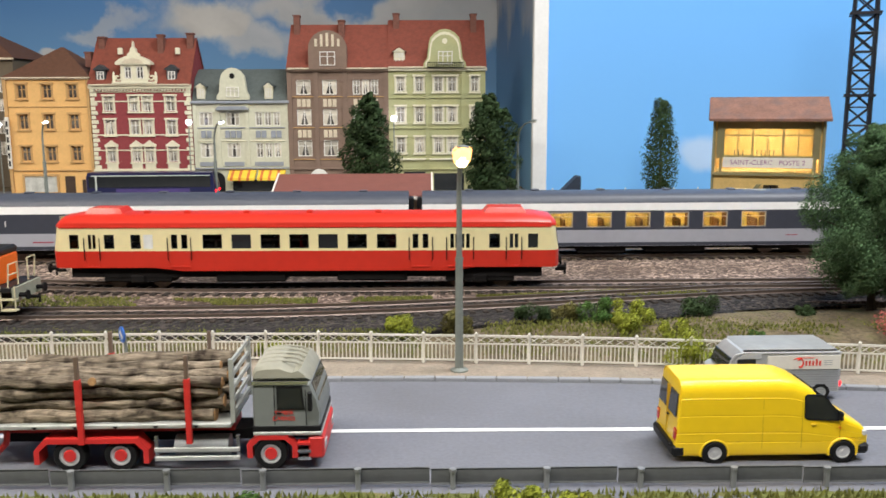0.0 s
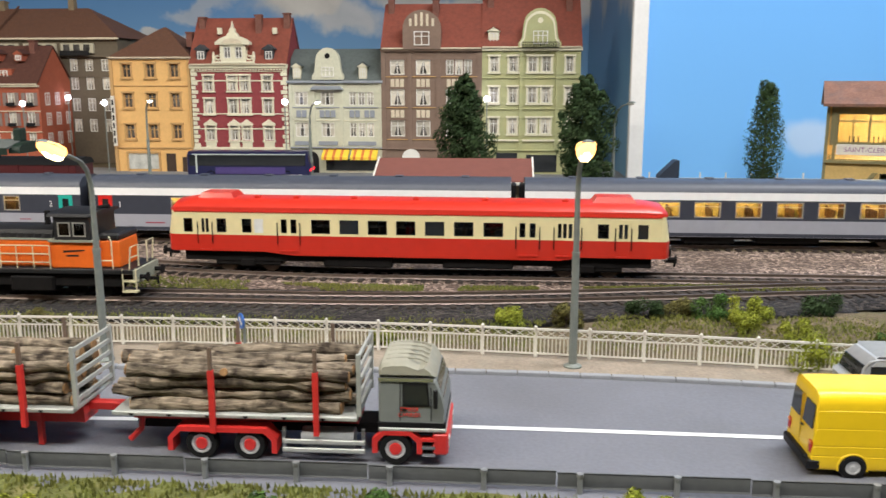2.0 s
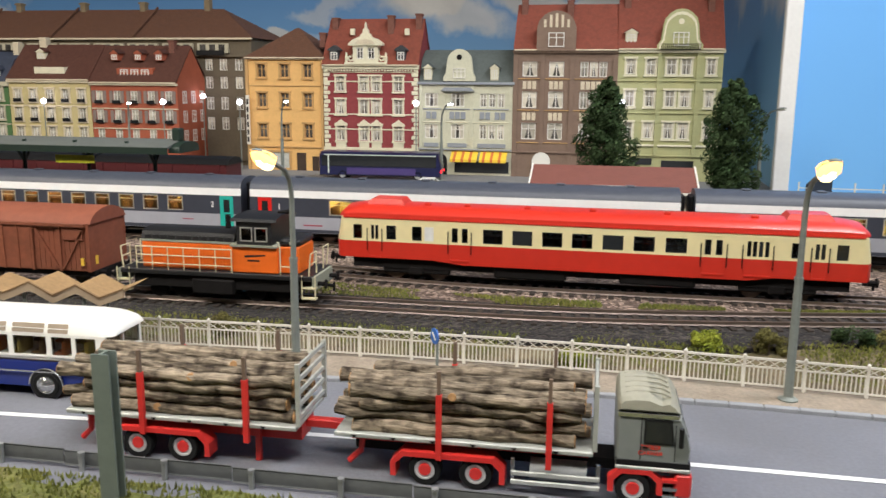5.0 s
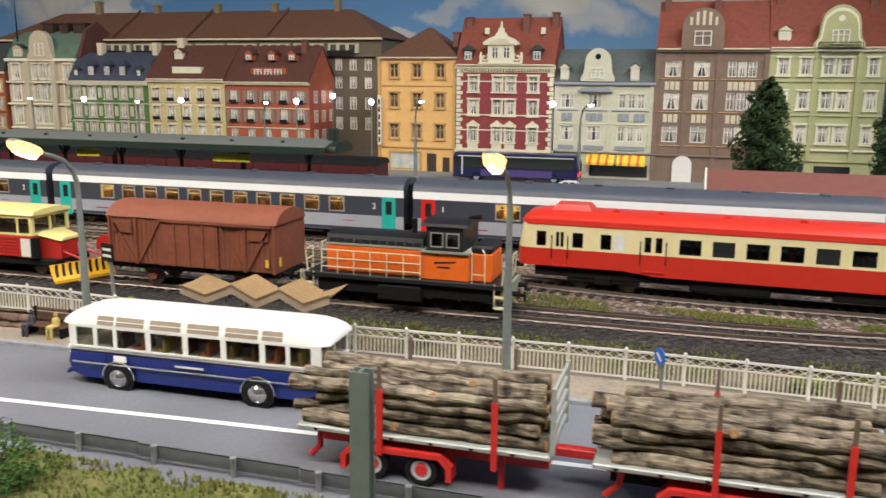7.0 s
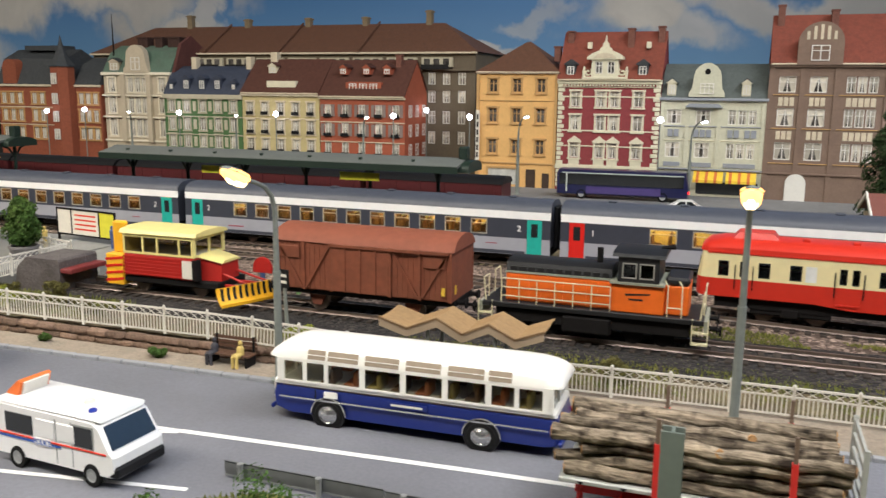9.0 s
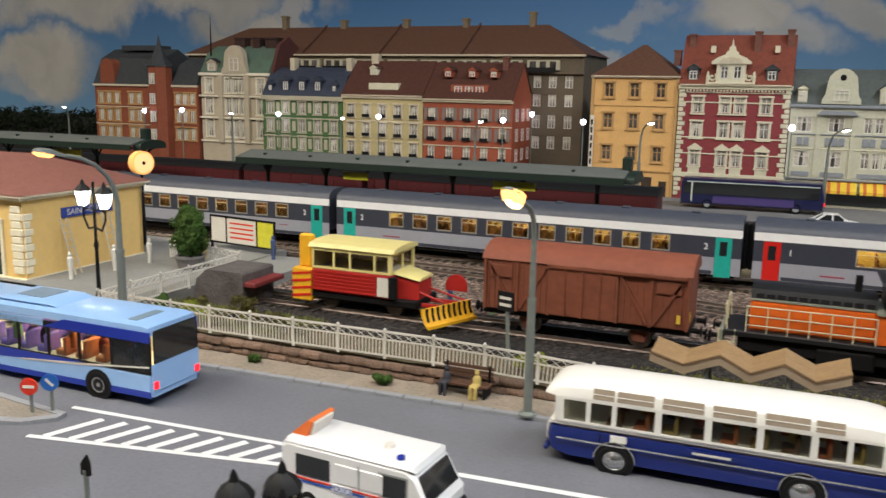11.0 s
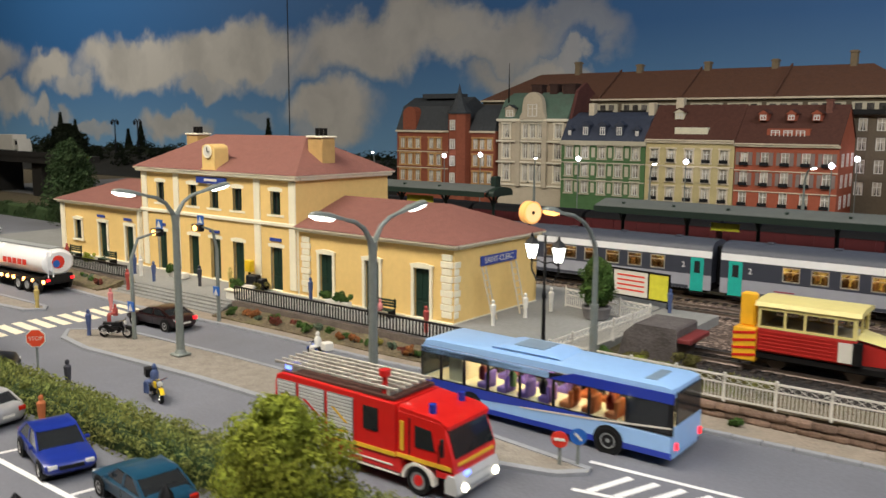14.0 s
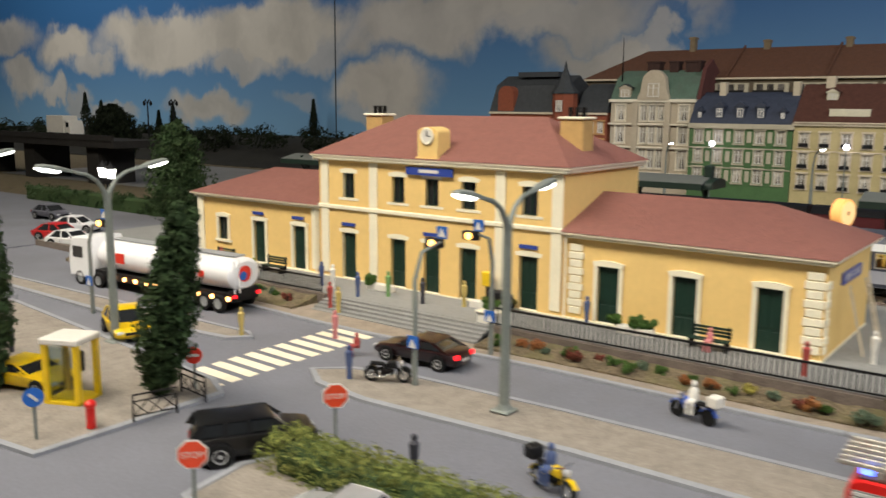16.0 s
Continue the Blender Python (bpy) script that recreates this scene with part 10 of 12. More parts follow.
railing(-75.3, -56.2, 29.15, 2.8, "black iron railing on the terrace wall")
railing(-104.0, -87.0, 29.15, 2.8, "black iron railing on the terrace wall")
steps = tagged(new("steps"), "grey stone steps up to the station", "steps", "", "structure")
for i in range(6):
    part("step", Geo().box(-86.5, 27.4 + i * 0.33, 1.2, -75.5, 29.4, 2.15 + i * 0.125 - 0.02), terrace_m, steps)
struct("flower_bed", surf(lambda x: kerb_line(x) + 0.9, lambda x: 29.0, -75.2, -54.5, lambda x, y, v: road_z(x) + 0.2 + 0.35 * v, 60, 6, 0.12), soil, "sloping earth flower bed below the wall", category="ground")
struct("flower_bed_far", surf(lambda x: kerb_line(x) + 0.9, lambda x: 29.0, -110, -87.2, lambda x, y, v: road_z(x) + 0.2 + 0.35 * v, 60, 6, 0.12), soil, "sloping earth flower bed below the wall", category="ground")

# forecourt things
hd_y = mat("lemon_board", (0.65, 0.62, 0.05), 0.5)
bbd = thing("notice_board", at(-56.0, 44.3, 2.77, 0, 0, -8), "dark framed notice board with white and lemon posters", "notice board")
part("frame", Geo().panel(-2.7, 2.7, 0.35, 2.1, [(-2.6, -1.35, 0.45, 2.0), (-1.25, 1.2, 0.45, 2.0), (1.3, 2.6, 0.45, 2.0)], -0.06, 0.06), dark_metal, bbd)
for x0, x1, m_ in ((-2.6, -1.35, white_pl), (-1.25, 1.2, white_pl), (1.3, 2.6, hd_y)):
    part("poster", Geo().box(x0, -0.03, 0.45, x1, 0.03, 2.0), m_, bbd)
for i in range(4):
    part("poster_bar", Geo().box(-1.0, -0.045, 0.75 + i * 0.3, 0.95, -0.031, 0.85 + i * 0.3), sign_red, bbd)
for x in (-2.6, 2.6):
    part("leg", Geo().box(x - 0.06, -0.06, 0, x + 0.06, 0.06, 0.4), dark_metal, bbd)
cl = thing("clock_post", at(-62.8, 43.3, 2.77), "tall black post with a lit round orange clock", "clock post")
part("post", Geo().tube([(0, 0, 0), (0, 0, 4.5)], [0.12, 0.08], 8), black_pl, cl)
part("clock_drum", Geo().cyl((-0.26, 0.09, 5.25), (0.26, -0.09, 5.25), 0.74, n=24), lamp_mat("amber_clock_glow", (1.0, 0.5, 0.15), 0.75), cl)
part("clock_dial", Geo().cyl((0.26, -0.09, 5.25), (0.3, -0.104, 5.25), 0.62, n=24), lamp_mat("pale_dial_glow", (1.0, 0.68, 0.3), 0.85), cl)
part("dial_mark", Geo().cyl((0.3, -0.104, 5.25), (0.31, -0.107, 5.25), 0.12, n=10), black_pl, cl)
for x, y, z, rz in ((-59.9, 35.0, 2.77, 10), (-59.7, 37.6, 2.77, -5)):
    ldr = thing("ladder", at(x, y, z, 0, -14, rz), "wooden ladder leaning on the station wall", "ladder", "ladders")
    for s in (-0.25, 0.25):
        part("rail", Geo().box(-0.04, s - 0.04, 0, 0.04, s + 0.04, 3.1), trim_sand, ldr)
    for i in range(7):
        part("rung", Geo().cyl((0, -0.25, 0.3 + i * 0.4), (0, 0.25, 0.3 + i * 0.4), 0.03, n=6), trim_sand, ldr)


def planter(x, y, z, w, label, box=None):
    t = thing("planter", at(x, y, z), label, "planter", "planters")
    part("trough", Geo().box(-w / 2, -0.25, 0, w / 2, 0.25, 0.4, 0.04), box or white_pl, t)
    return t


for x, y in ((-69.2, 32.0), (-84.9, 31.9), (-77.6, 31.9)):
    planter(x, y, 2.77, 1.8, "white trough planted with green herbs")
for x, y in ((-65.6, 31.8), (-98.8, 31.8), (-93.8, 31.8)):
    bn = thing("bench", at(x, y, 2.77), "green slatted bench by the station wall", "bench", "station benches")
    for i in range(3):
        part("seat_slat", Geo().box(-0.9, -0.3 + i * 0.17, 0.42, 0.9, -0.17 + i * 0.17, 0.47), st_g, bn)
        part("back_slat", Geo().box(-0.9, 0.24, 0.55 + i * 0.16, 0.9, 0.28, 0.67 + i * 0.16), st_g, bn)
    for s in (-0.8, 0.8):
        part("leg", Geo().box(s - 0.04, -0.3, 0, s + 0.04, 0.28, 0.45).box(s - 0.04, 0.22, 0.45, s + 0.04, 0.28, 1.05), dark_metal, bn)
pbx = thing("stone_planter", at(-75.9, 29.9, 2.15), "square white stone planter beside the steps", "planter")
part("trough", Geo().box(-0.55, -0.55, 0, 0.55, 0.55, 1.15, 0.05), white_pl, pbx)
part("rim", Geo().box(-0.62, -0.62, 1.12, 0.62, 0.62, 1.24, 0.03), st_c, pbx)
crt = thing("luggage_cart", at(-77.0, 32.3, 2.77, 0, 0, 15), "dark luggage cart by the station wall", "cart")
part("deck", Geo().box(-0.8, -0.35, 0.35, 0.8, 0.35, 0.45, 0.02), dark_metal, crt)
part("load", Geo().box(-0.65, -0.3, 0.45, 0.2, 0.3, 1.0, 0.06).box(0.25, -0.28, 0.45, 0.7, 0.28, 0.8, 0.05), black_pl, crt)
for x in (-0.55, 0.55):
    part("cart_wheel", Geo().cyl((x, -0.36, 0.2), (x, -0.28, 0.2), 0.2, n=12).cyl((x, 0.28, 0.2), (x, 0.36, 0.2), 0.2, n=12), tyre_m, crt)
lbx = thing("letter_box", at(-77.9, 32.5, 2.77), "yellow letter box on the station wall", "letter box")
part("box", Geo().box(-0.3, -0.2, 1.1, 0.3, 0.2, 1.9, 0.06), yc, lbx)
part("stand", Geo().box(-0.08, -0.05, 0, 0.08, 0.05, 1.1), dark_metal, lbx)
rb2 = mat("park_bench_brown", (0.1, 0.05, 0.03), 0.7)
bn = thing("park_bench", at(-35.3, 29.5, road_z(-35) + 0.14, 0, 0, 0), "brown wooden park bench on the footpath", "bench")
for i in range(4):
    part("seat_slat", Geo().box(-1.0, -0.35 + i * 0.15, 0.42, 1.0, -0.23 + i * 0.15, 0.48), rb2, bn)
for i in range(3):
    part("back_slat", Geo().box(-1.0, 0.26, 0.58 + i * 0.17, 1.0, 0.31, 0.71 + i * 0.17), rb2, bn)
for s in (-0.85, 0.85):
    part("leg", Geo().box(s - 0.05, -0.35, 0, s + 0.05, 0.3, 0.42).box(s - 0.05, 0.24, 0.42, s + 0.05, 0.3, 1.1), dark_metal, bn)
ph = thing("phone_booth", at(-83.2, 11.9, 2.2, 0, 0, 25), "yellow framed telephone booth with pale roof", "phone booth")
for x in (-0.65, 0.65):
    for y in (-0.6, 0.6):
        part("corner_post", Geo().box(x - 0.1, y - 0.1, 0, x + 0.1, y + 0.1, 2.3), yc, ph)
part("roof", Geo().box(-0.8, -0.75, 2.3, 0.8, 0.75, 2.55, 0.05), white_pl, ph)
part("base", Geo().box(-0.75, -0.7, 0, 0.75, 0.7, 0.12), yc, ph)
part("side_glass", Geo().box(-0.55, -0.6, 0.2, 0.55, -0.57, 2.2).box(-0.65, -0.5, 0.2, -0.62, 0.5, 2.2), clear, ph)
part("telephone", Geo().box(-0.2, 0.3, 1.0, 0.25, 0.5, 1.8, 0.04), black_pl, ph)
hy = thing("bollard", at(-80.0, 10.7, 2.2), "short red bollard on the pavement", "bollard")
part("body", Geo().lathe([(0.16, 0), (0.16, 0.75), (0.2, 0.78), (0.2, 0.9), (0.1, 1.0)], n=10), red_p, hy)
for x0, y0, x1, y1 in ((-79.3, 11.9, -78.85, 13.4), (-80.7, 14.95, -78.95, 14.75)):
    w = math.hypot(x1 - x0, y1 - y0)
    rail_h = thing("pavement_rail", at(x0, y0, 2.2, 0, 0, math.degrees(math.atan2(y1 - y0, x1 - x0))), "dark iron rail with crossed bars beside the cypress", "railing", "pavement rails")
    part("hoop", Geo().tube([(0, 0, 0), (0, 0, 0.98), (w, 0, 0.98), (w, 0, 0)], 0.045, 6), dark_metal, rail_h)
    part("lower_rail", Geo().cyl((0, 0, 0.2), (w, 0, 0.2), 0.03, n=6).cyl((0, 0, 0.74), (w, 0, 0.74), 0.03, n=6), dark_metal, rail_h)
    for k in range(3):
        xa, xb = w * k / 3, w * (k + 1) / 3
        part("crossed_bars", Geo().cyl((xa, -0.015, 0.2), (xb, -0.015, 0.74), 0.022, n=5).cyl((xa, 0.015, 0.74), (xb, 0.015, 0.2), 0.022, n=5), dark_metal, rail_h)
# black iron gate and fence in the foreground
gt = thing("iron_gate", at(-54.2, 7.4, road_z(-54), 0, 0, 45), "ornate black iron gate with an arched top rail", "gate")
for s in (-1, 1):
    part("gate_pillar", Geo().box(s * 1.9 - 0.2, -0.2, 0, s * 1.9 + 0.2, 0.2, 1.8, 0.05), black_pl, gt)
    part("finial", Geo().lathe([(0.1, 1.8), (0.22, 1.9), (0.18, 2.1), (0.03, 2.3)], (s * 1.9, 0, 0), 8), black_pl, gt)
part("arch_rail", Geo().tube([(-1.7 + 3.4 * i / 10, 0, 1.15 + 0.6 * math.sin(math.pi * i / 10)) for i in range(11)], 0.07, 6), black_pl, gt)
part("cross_rail", Geo().box(-1.7, -0.04, 1.0, 1.7, 0.04, 1.08).box(-1.7, -0.04, 0.2, 1.7, 0.04, 0.28), black_pl, gt)
for i in range(13):
    part("bar", Geo().cyl((-1.6 + i * 0.267, 0, 0.2), (-1.6 + i * 0.267, 0, 1.1 + 0.55 * math.sin(math.pi * (i + 0.4) / 12.8)), 0.035, n=6), black_pl, gt)
for i, (x, z, r) in enumerate(((-1.2, 1.42, 0.16), (-0.7, 1.55, 0.2), (0.0, 1.62, 0.24), (0.7, 1.55, 0.2), (1.2, 1.42, 0.16))):
    part("scroll", Geo().tube([(x + r * (1 - 0.045 * k) * math.cos(k * 0.55), 0, z + 0.12 + r * (1 - 0.045 * k) * math.sin(k * 0.55)) for k in range(16)], 0.035, 5), black_pl, gt)
for i in range(7):
    x = -1.5 + i * 0.5
    part("spear", Geo().lathe([(0.03, 0), (0.08, 0.08), (0.05, 0.18), (0.01, 0.34)], (x, 0, 1.15 + 0.6 * math.sin(math.pi * (x + 1.7) / 3.4)), 6), black_pl, gt)
rl = thing("iron_fence", at(-52.9, 9.0, road_z(-52), 0, 0, 62), "black iron fence with spear bars beside the gate", "fence")
part("rail", Geo().box(0, -0.05, 1.1, 3.6, 0.05, 1.2).box(0, -0.05, 0.2, 3.6, 0.05, 0.3), black_pl, rl)
for i in range(15):
    part("bar", Geo().cyl((i * 0.255, 0, 0), (i * 0.255, 0, 1.35), 0.045, 0.03, 6), black_pl, rl)

# ---- second platform with canopies ----
plat = mat("platform_grey", (0.09, 0.085, 0.085), 0.85, var=0.15, scale=0.6)
can_m = mat("grey_canopy_roof", (0.12, 0.13, 0.12), 0.7, var=0.12, scale=0.8)
can_g = mat("dark_green_iron", (0.012, 0.025, 0.018), 0.5, var=0.1)
struct("platform", Geo().box(-125, 54.2, 0.5, -31, 59.4, 3.3), plat, "dark grey station platform between tracks", category="platform")


def canopy(x0, x1, z, label):
    t = thing("platform_canopy", at(0, 0, 0), label, "canopy", "platform canopies")
    part("roof", Geo().prism([(55.0, z), (57.0, z + 0.42), (59.0, z), (59.0, z + 0.14), (57.0, z + 0.58), (55.0, z + 0.14)], "x", x0, x1), can_m, t)
    part("valance", Geo().box(x0, 54.9, z - 0.35, x1, 55.0, z + 0.1), can_g, t, "dark green valance")
    part("end_bonnet", Geo().prism(arch(57.0, 3.0, z - 0.3, z, 10, 0.3), "x", x1 - 0.2, x1 + 0.6), can_g, t)
    part("end_cap", Geo().box(x1 - 0.5, 56.6, z + 0.4, x1 + 0.1, 57.4, z + 1.35, 0.1), can_g, t)
    x = x0 + 1.5
    while x < x1:
        p = part("column", Geo().cyl((x, 57.0, 3.3), (x, 57.0, z), 0.14, n=8), can_g, t)
        part("bracket", Geo().tube([(x, 57.0, z - 1.3), (x, 56.4, z - 0.5), (x, 55.3, z - 0.1)], 0.09, 6).tube([(x, 57.0, z - 1.3), (x, 57.6, z - 0.5), (x, 58.7, z - 0.1)], 0.09, 6), can_g, p)
        x += 5.2
    for i in range(int((x1 - x0) / 4)):
        part("roof_stud", Geo().box(x0 + 2 + i * 4, 55.7, z + 0.2, x0 + 2.2 + i * 4, 55.9, z + 0.45), can_g, t)
    part("sign_plate", Geo().box(x1 - 9, 55.6, z - 1.15, x1 - 6, 55.7, z - 0.6), hd_y, t, "yellow platform sign")
    part("sign_plate", Geo().box(x0 + 9, 55.6, z - 1.15, x0 + 11, 55.7, z - 0.6), hd_y, t)


canopy(-64.2, -34.6, 7.45, "long grey platform canopy on green iron columns")
canopy(-118, -74.5, 7.9, "long grey platform canopy on green iron columns")
dk = mat("maroon_coach_paint", (0.075, 0.012, 0.014), 0.5, var=0.15, scale=0.6)
for x0, x1 in ((-44.5, -33.5), (-56.5, -45.0), (-68.5, -57.0), (-80.5, -69.0), (-92.5, -81.0), (-104.5, -93.0)):
    w = thing("goods_wagon", at((x0 + x1) / 2, 63.2, 2.4), "dark maroon goods wagon standing behind the platform", "wagon", "maroon goods train")
    L = (x1 - x0) / 2
    part("body", Geo().box(-L, -1.4, 0.9, L, 1.4, 3.4, 0.06), dk, w)
    part("roof", Geo().prism([(-1.45, 3.35), (1.45, 3.35), (1.0, 3.75), (0, 3.9), (-1.0, 3.75)], "x", -L - 0.1, L + 0.1), black_pl, w)
    for i in range(6):
        part("rib", Geo().box(-L + 0.6 + i * (2 * L - 1.2) / 5 - 0.05, -1.47, 0.9, -L + 0.6 + i * (2 * L - 1.2) / 5 + 0.05, -1.4, 3.35), dk, w)
    part("pale_mark", Geo().box(-1.5, -1.48, 2.0, -0.3, -1.44, 2.3), white_pl, w)
    part("underframe", Geo().box(-L, -1.2, 0.5, L, 1.2, 0.9), dark_metal, w)
    for x in (-L + 2, L - 2):
        part("wheelset", Geo().cyl((x, -0.85, 0.5), (x, -0.7, 0.5), 0.5, n=14).cyl((x, 0.7, 0.5), (x, 0.85, 0.5), 0.5, n=14).cyl((x, -0.7, 0.5), (x, 0.7, 0.5), 0.08), dark_metal, w)
track(lambda x: 63.2, -125, -25, "railway track behind the platform", ballast_m, "brown stone ballast")

# ---- vegetation ----
def leaf_mat(name, col, var=0.45):
    """Foam-and-flock foliage: each leaf clump has its own tone."""
    m = bpy.data.materials.new(name)
    m.use_nodes = True
    N, L = m.node_tree.nodes, m.node_tree.links
    b = N["Principled BSDF"]
    geo = N.new("ShaderNodeNewGeometry")
    r = N.new("ShaderNodeMapRange")
    r.inputs["To Min"].default_value, r.inputs["To Max"].default_value = 1 - var, 1 + var
    L.new(geo.outputs["Random Per Island"], r.inputs["Value"])
    tc, n = N.new("ShaderNodeTexCoord"), N.new("ShaderNodeTexNoise")
    n.inputs["Scale"].default_value = 87 * 0.6
    L.new(tc.outputs["Object"], n.inputs["Vector"])
    hsv = N.new("ShaderNodeHueSaturation")
    hsv.inputs["Color"].default_value = (*col, 1)
    hr = N.new("ShaderNodeMapRange")
    hr.inputs["To Min"].default_value, hr.inputs["To Max"].default_value = 0.46, 0.54
    L.new(n.outputs["Fac"], hr.inputs["Value"])
    L.new(hr.outputs["Result"], hsv.inputs["Hue"])
    L.new(r.outputs["Result"], hsv.inputs["Value"])
    L.new(hsv.outputs["Color"], b.inputs["Base Color"])
    b.inputs["Roughness"].default_value = 0.85
    b.inputs["Specular IOR Level"].default_value = 0.2
    return m


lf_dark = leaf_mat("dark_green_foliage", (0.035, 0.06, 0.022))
lf_mid = leaf_mat("mid_green_foliage", (0.06, 0.115, 0.025))
lf_lime = leaf_mat("lime_green_foliage", (0.23, 0.26, 0.03))
lf_olive = leaf_mat("olive_foliage", (0.11, 0.1, 0.03))
lf_cyp = leaf_mat("blue_green_cypress", (0.045, 0.075, 0.028))
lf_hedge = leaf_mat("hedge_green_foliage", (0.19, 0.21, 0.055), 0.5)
lf_red = leaf_mat("salmon_pink_blossom", (0.5, 0.17, 0.13))
grass_m = leaf_mat("yellow_green_grass", (0.17, 0.18, 0.045), 0.5)
lf_foam = leaf_mat("foam_green_foliage", (0.07, 0.125, 0.055), 0.5)
bark_m = mat("brown_bark", (0.06, 0.042, 0.03), 0.9, var=0.3, scale=2, bump=0.6)


def leaves(blobs, per, size, seed, flat=0.0):
    """Small leaf quads scattered over and in a set of (x, y, z, r) clumps."""
    rnd = random.Random(seed)
    g = Geo()
    for bx, by, bz, br in blobs:
        for _ in range(per):
            u, a = rnd.uniform(-1, 1), rnd.uniform(0, 2 * math.pi)
            s = math.sqrt(1 - u * u)
            d = Vector((s * math.cos(a), s * math.sin(a), u))
            p = Vector((bx, by, bz)) + d * br * rnd.uniform(0.6, 1.05)
            nrm = (d + Vector((rnd.uniform(-1, 1), rnd.uniform(-1, 1), rnd.uniform(-1, 1))) * 0.5).normalized()
            t = nrm.orthogonal().normalized()
            b = nrm.cross(t)
            q = rnd.uniform(0.5, 1.2) * size
            w = q * rnd.uniform(0.5, 0.9)
            g.face(tuple(p - t * q), tuple(p + b * w * 0.6 + nrm * q * 0.15), tuple(p + t * q), tuple(p - b * w * 0.6 + nrm * q * 0.15))
    return g


def leafy(name, g, m, parent):
    me = bpy.data.meshes.new(name)
    me.from_pydata([(x * K, y * K, z * K) for x, y, z in g.v], [], g.f)
    me.materials.append(m)
    ob = new(name, me)
    ob.parent = parent
    return ob


def tree(x, y, z, h, r, m, label, seed, trunk=0.2, shape=0.9, per=46, size=0.26, base=None, clumps=None, lump=0.36):
    """A tree: tapered trunk, limbs and a crown of separate foam clumps with dark gaps between them."""
    rnd = random.Random(seed)
    t = thing("tree", at(x, y, z), label, "tree", "trees")
    zb = trunk * h if base is None else base
    part("trunk", Geo().tube([(0, 0, 0), (rnd.uniform(-0.1, 0.1), 0.05, zb * 0.6), (0.05, 0, zb * 1.3), (0, 0, h * 0.75)], [0.045 * h * 0.7, 0.03 * h * 0.7, 0.022 * h * 0.7, 0.01 * h], 8), bark_m, t)
    blobs, inner = [], []
    n = clumps or int(64 + 6 * r)
    for i in range(n):
        f = (i + rnd.random()) / n
        zz = zb + (h - zb) * f
        rr = r * max(0.12, math.sin(math.pi * min(0.985, 0.14 + 0.84 * f ** shape)) ** 0.7) * 0.8
        a = i * 2.4 + rnd.uniform(-0.5, 0.5)
        q = rr * rnd.uniform(0.6, 1.18)
        k = min(r, rr * 1.3 + 0.3) * rnd.uniform(0.7, 1.2)
        blobs.append((q * math.cos(a), q * math.sin(a), zz + rnd.uniform(-0.1, 0.1) * h / 8, k * lump))
        inner.append((q * 0.45 * math.cos(a), q * 0.45 * math.sin(a), zz, k * lump))
        if i % 9 == 0:
            part("limb", Geo().tube([(0, 0, zz * 0.75), (q * 0.5 * math.cos(a), q * 0.5 * math.sin(a), zz * 0.9), (q * math.cos(a), q * math.sin(a), zz)], [0.09, 0.06, 0.03], 5), bark_m, t)
    g = leaves(blobs, int(per * 1.7), size * 0.8, seed)
    leafy("crown", g.add(leaves(inner, int(per * 0.5), size * 1.1, seed + 500)), m, t)
    return t


def cypress(x, y, z, h, r, m, label, seed, lean=0.0):
    rnd = random.Random(seed)
    t = thing("cypress", at(x, y, z, 0, lean, 0), label, "tree", "cypress trees")
    part("trunk", Geo().tube([(0, 0, 0), (0, 0, h * 0.8)], [0.16, 0.05], 7), bark_m, t)
    blobs = []
    for i in range(60):
        f = (i + 0.5) / 60
        rr = r * min(1.0, 1.6 * (f + 0.08) ** 0.5 if f < 0.25 else 1.0) * (1 - max(0, f - 0.5) * 1.15)
        a = i * 2.4
        blobs.append((rr * 0.55 * math.cos(a), rr * 0.55 * math.sin(a), 0.35 + (h - 0.5) * f, max(0.14, rr * 0.55)))
    leafy("crown", leaves(blobs, 150, 0.15, seed), m, t)


def bush(x, y, z, r, m, label, seed, per=170, size=0.075):
    rnd = random.Random(seed)
    t = thing("bush", at(x, y, z), label, "bush", "bushes")
    part("stem", Geo().tube([(0, 0, -0.1), (0.03, 0, r * 0.8)], [0.06, 0.02], 5), bark_m, t)
    blobs = [(rnd.uniform(-1, 1) * r * 0.75, rnd.uniform(-1, 1) * r * 0.55, r * rnd.uniform(0.15, 0.95), r * rnd.uniform(0.22, 0.42)) for _ in range(13)]
    leafy("foliage", leaves(blobs, per, size, seed), m, t)


tree(-5.0, 78.0, 1.5, 10.9, 3.1, lf_dark, "dark green tree in front of the houses", 1, per=80, size=0.24, shape=0.7, clumps=80, base=0.6, lump=0.25)
tree(6.4, 81.5, 1.5, 10.9, 2.9, lf_dark, "dark green tree beside the green house", 2, per=80, size=0.24, shape=1.0, clumps=80, base=0.6, lump=0.25)
tree(20.5, 37.2, 1.9, 8.5, 3.3, lf_foam, "dense dark green tree beside the tracks", 3, 0.2, per=300, size=0.085, clumps=170, lump=0.21, base=1.2)
tree(-118.5, 42.8, 2.2, 9.5, 2.8, lf_dark, "dark green tree behind the station", 4, 0.12, per=60)
tree(-51.8, 11.9, 1.8, 4.05, 2.2, lf_lime, "bright lime-green young tree in the hedge", 5, 0.12, per=170, size=0.105, clumps=60, lump=0.27)
tree(-46.6, 10.0, 1.7, 2.6, 1.3, lf_lime, "small lime-green bush tree by the hedge", 15, 0.1, per=80, size=0.14)
tree(-55.6, 38.9, 3.4, 2.8, 0.98, lf_mid, "round green tree in a grey tub", 6, 0.12, per=60, size=0.14)
tub = thing("plant_tub", at(-55.6, 38.9, 2.77), "round grey stone plant tub", "plant tub")
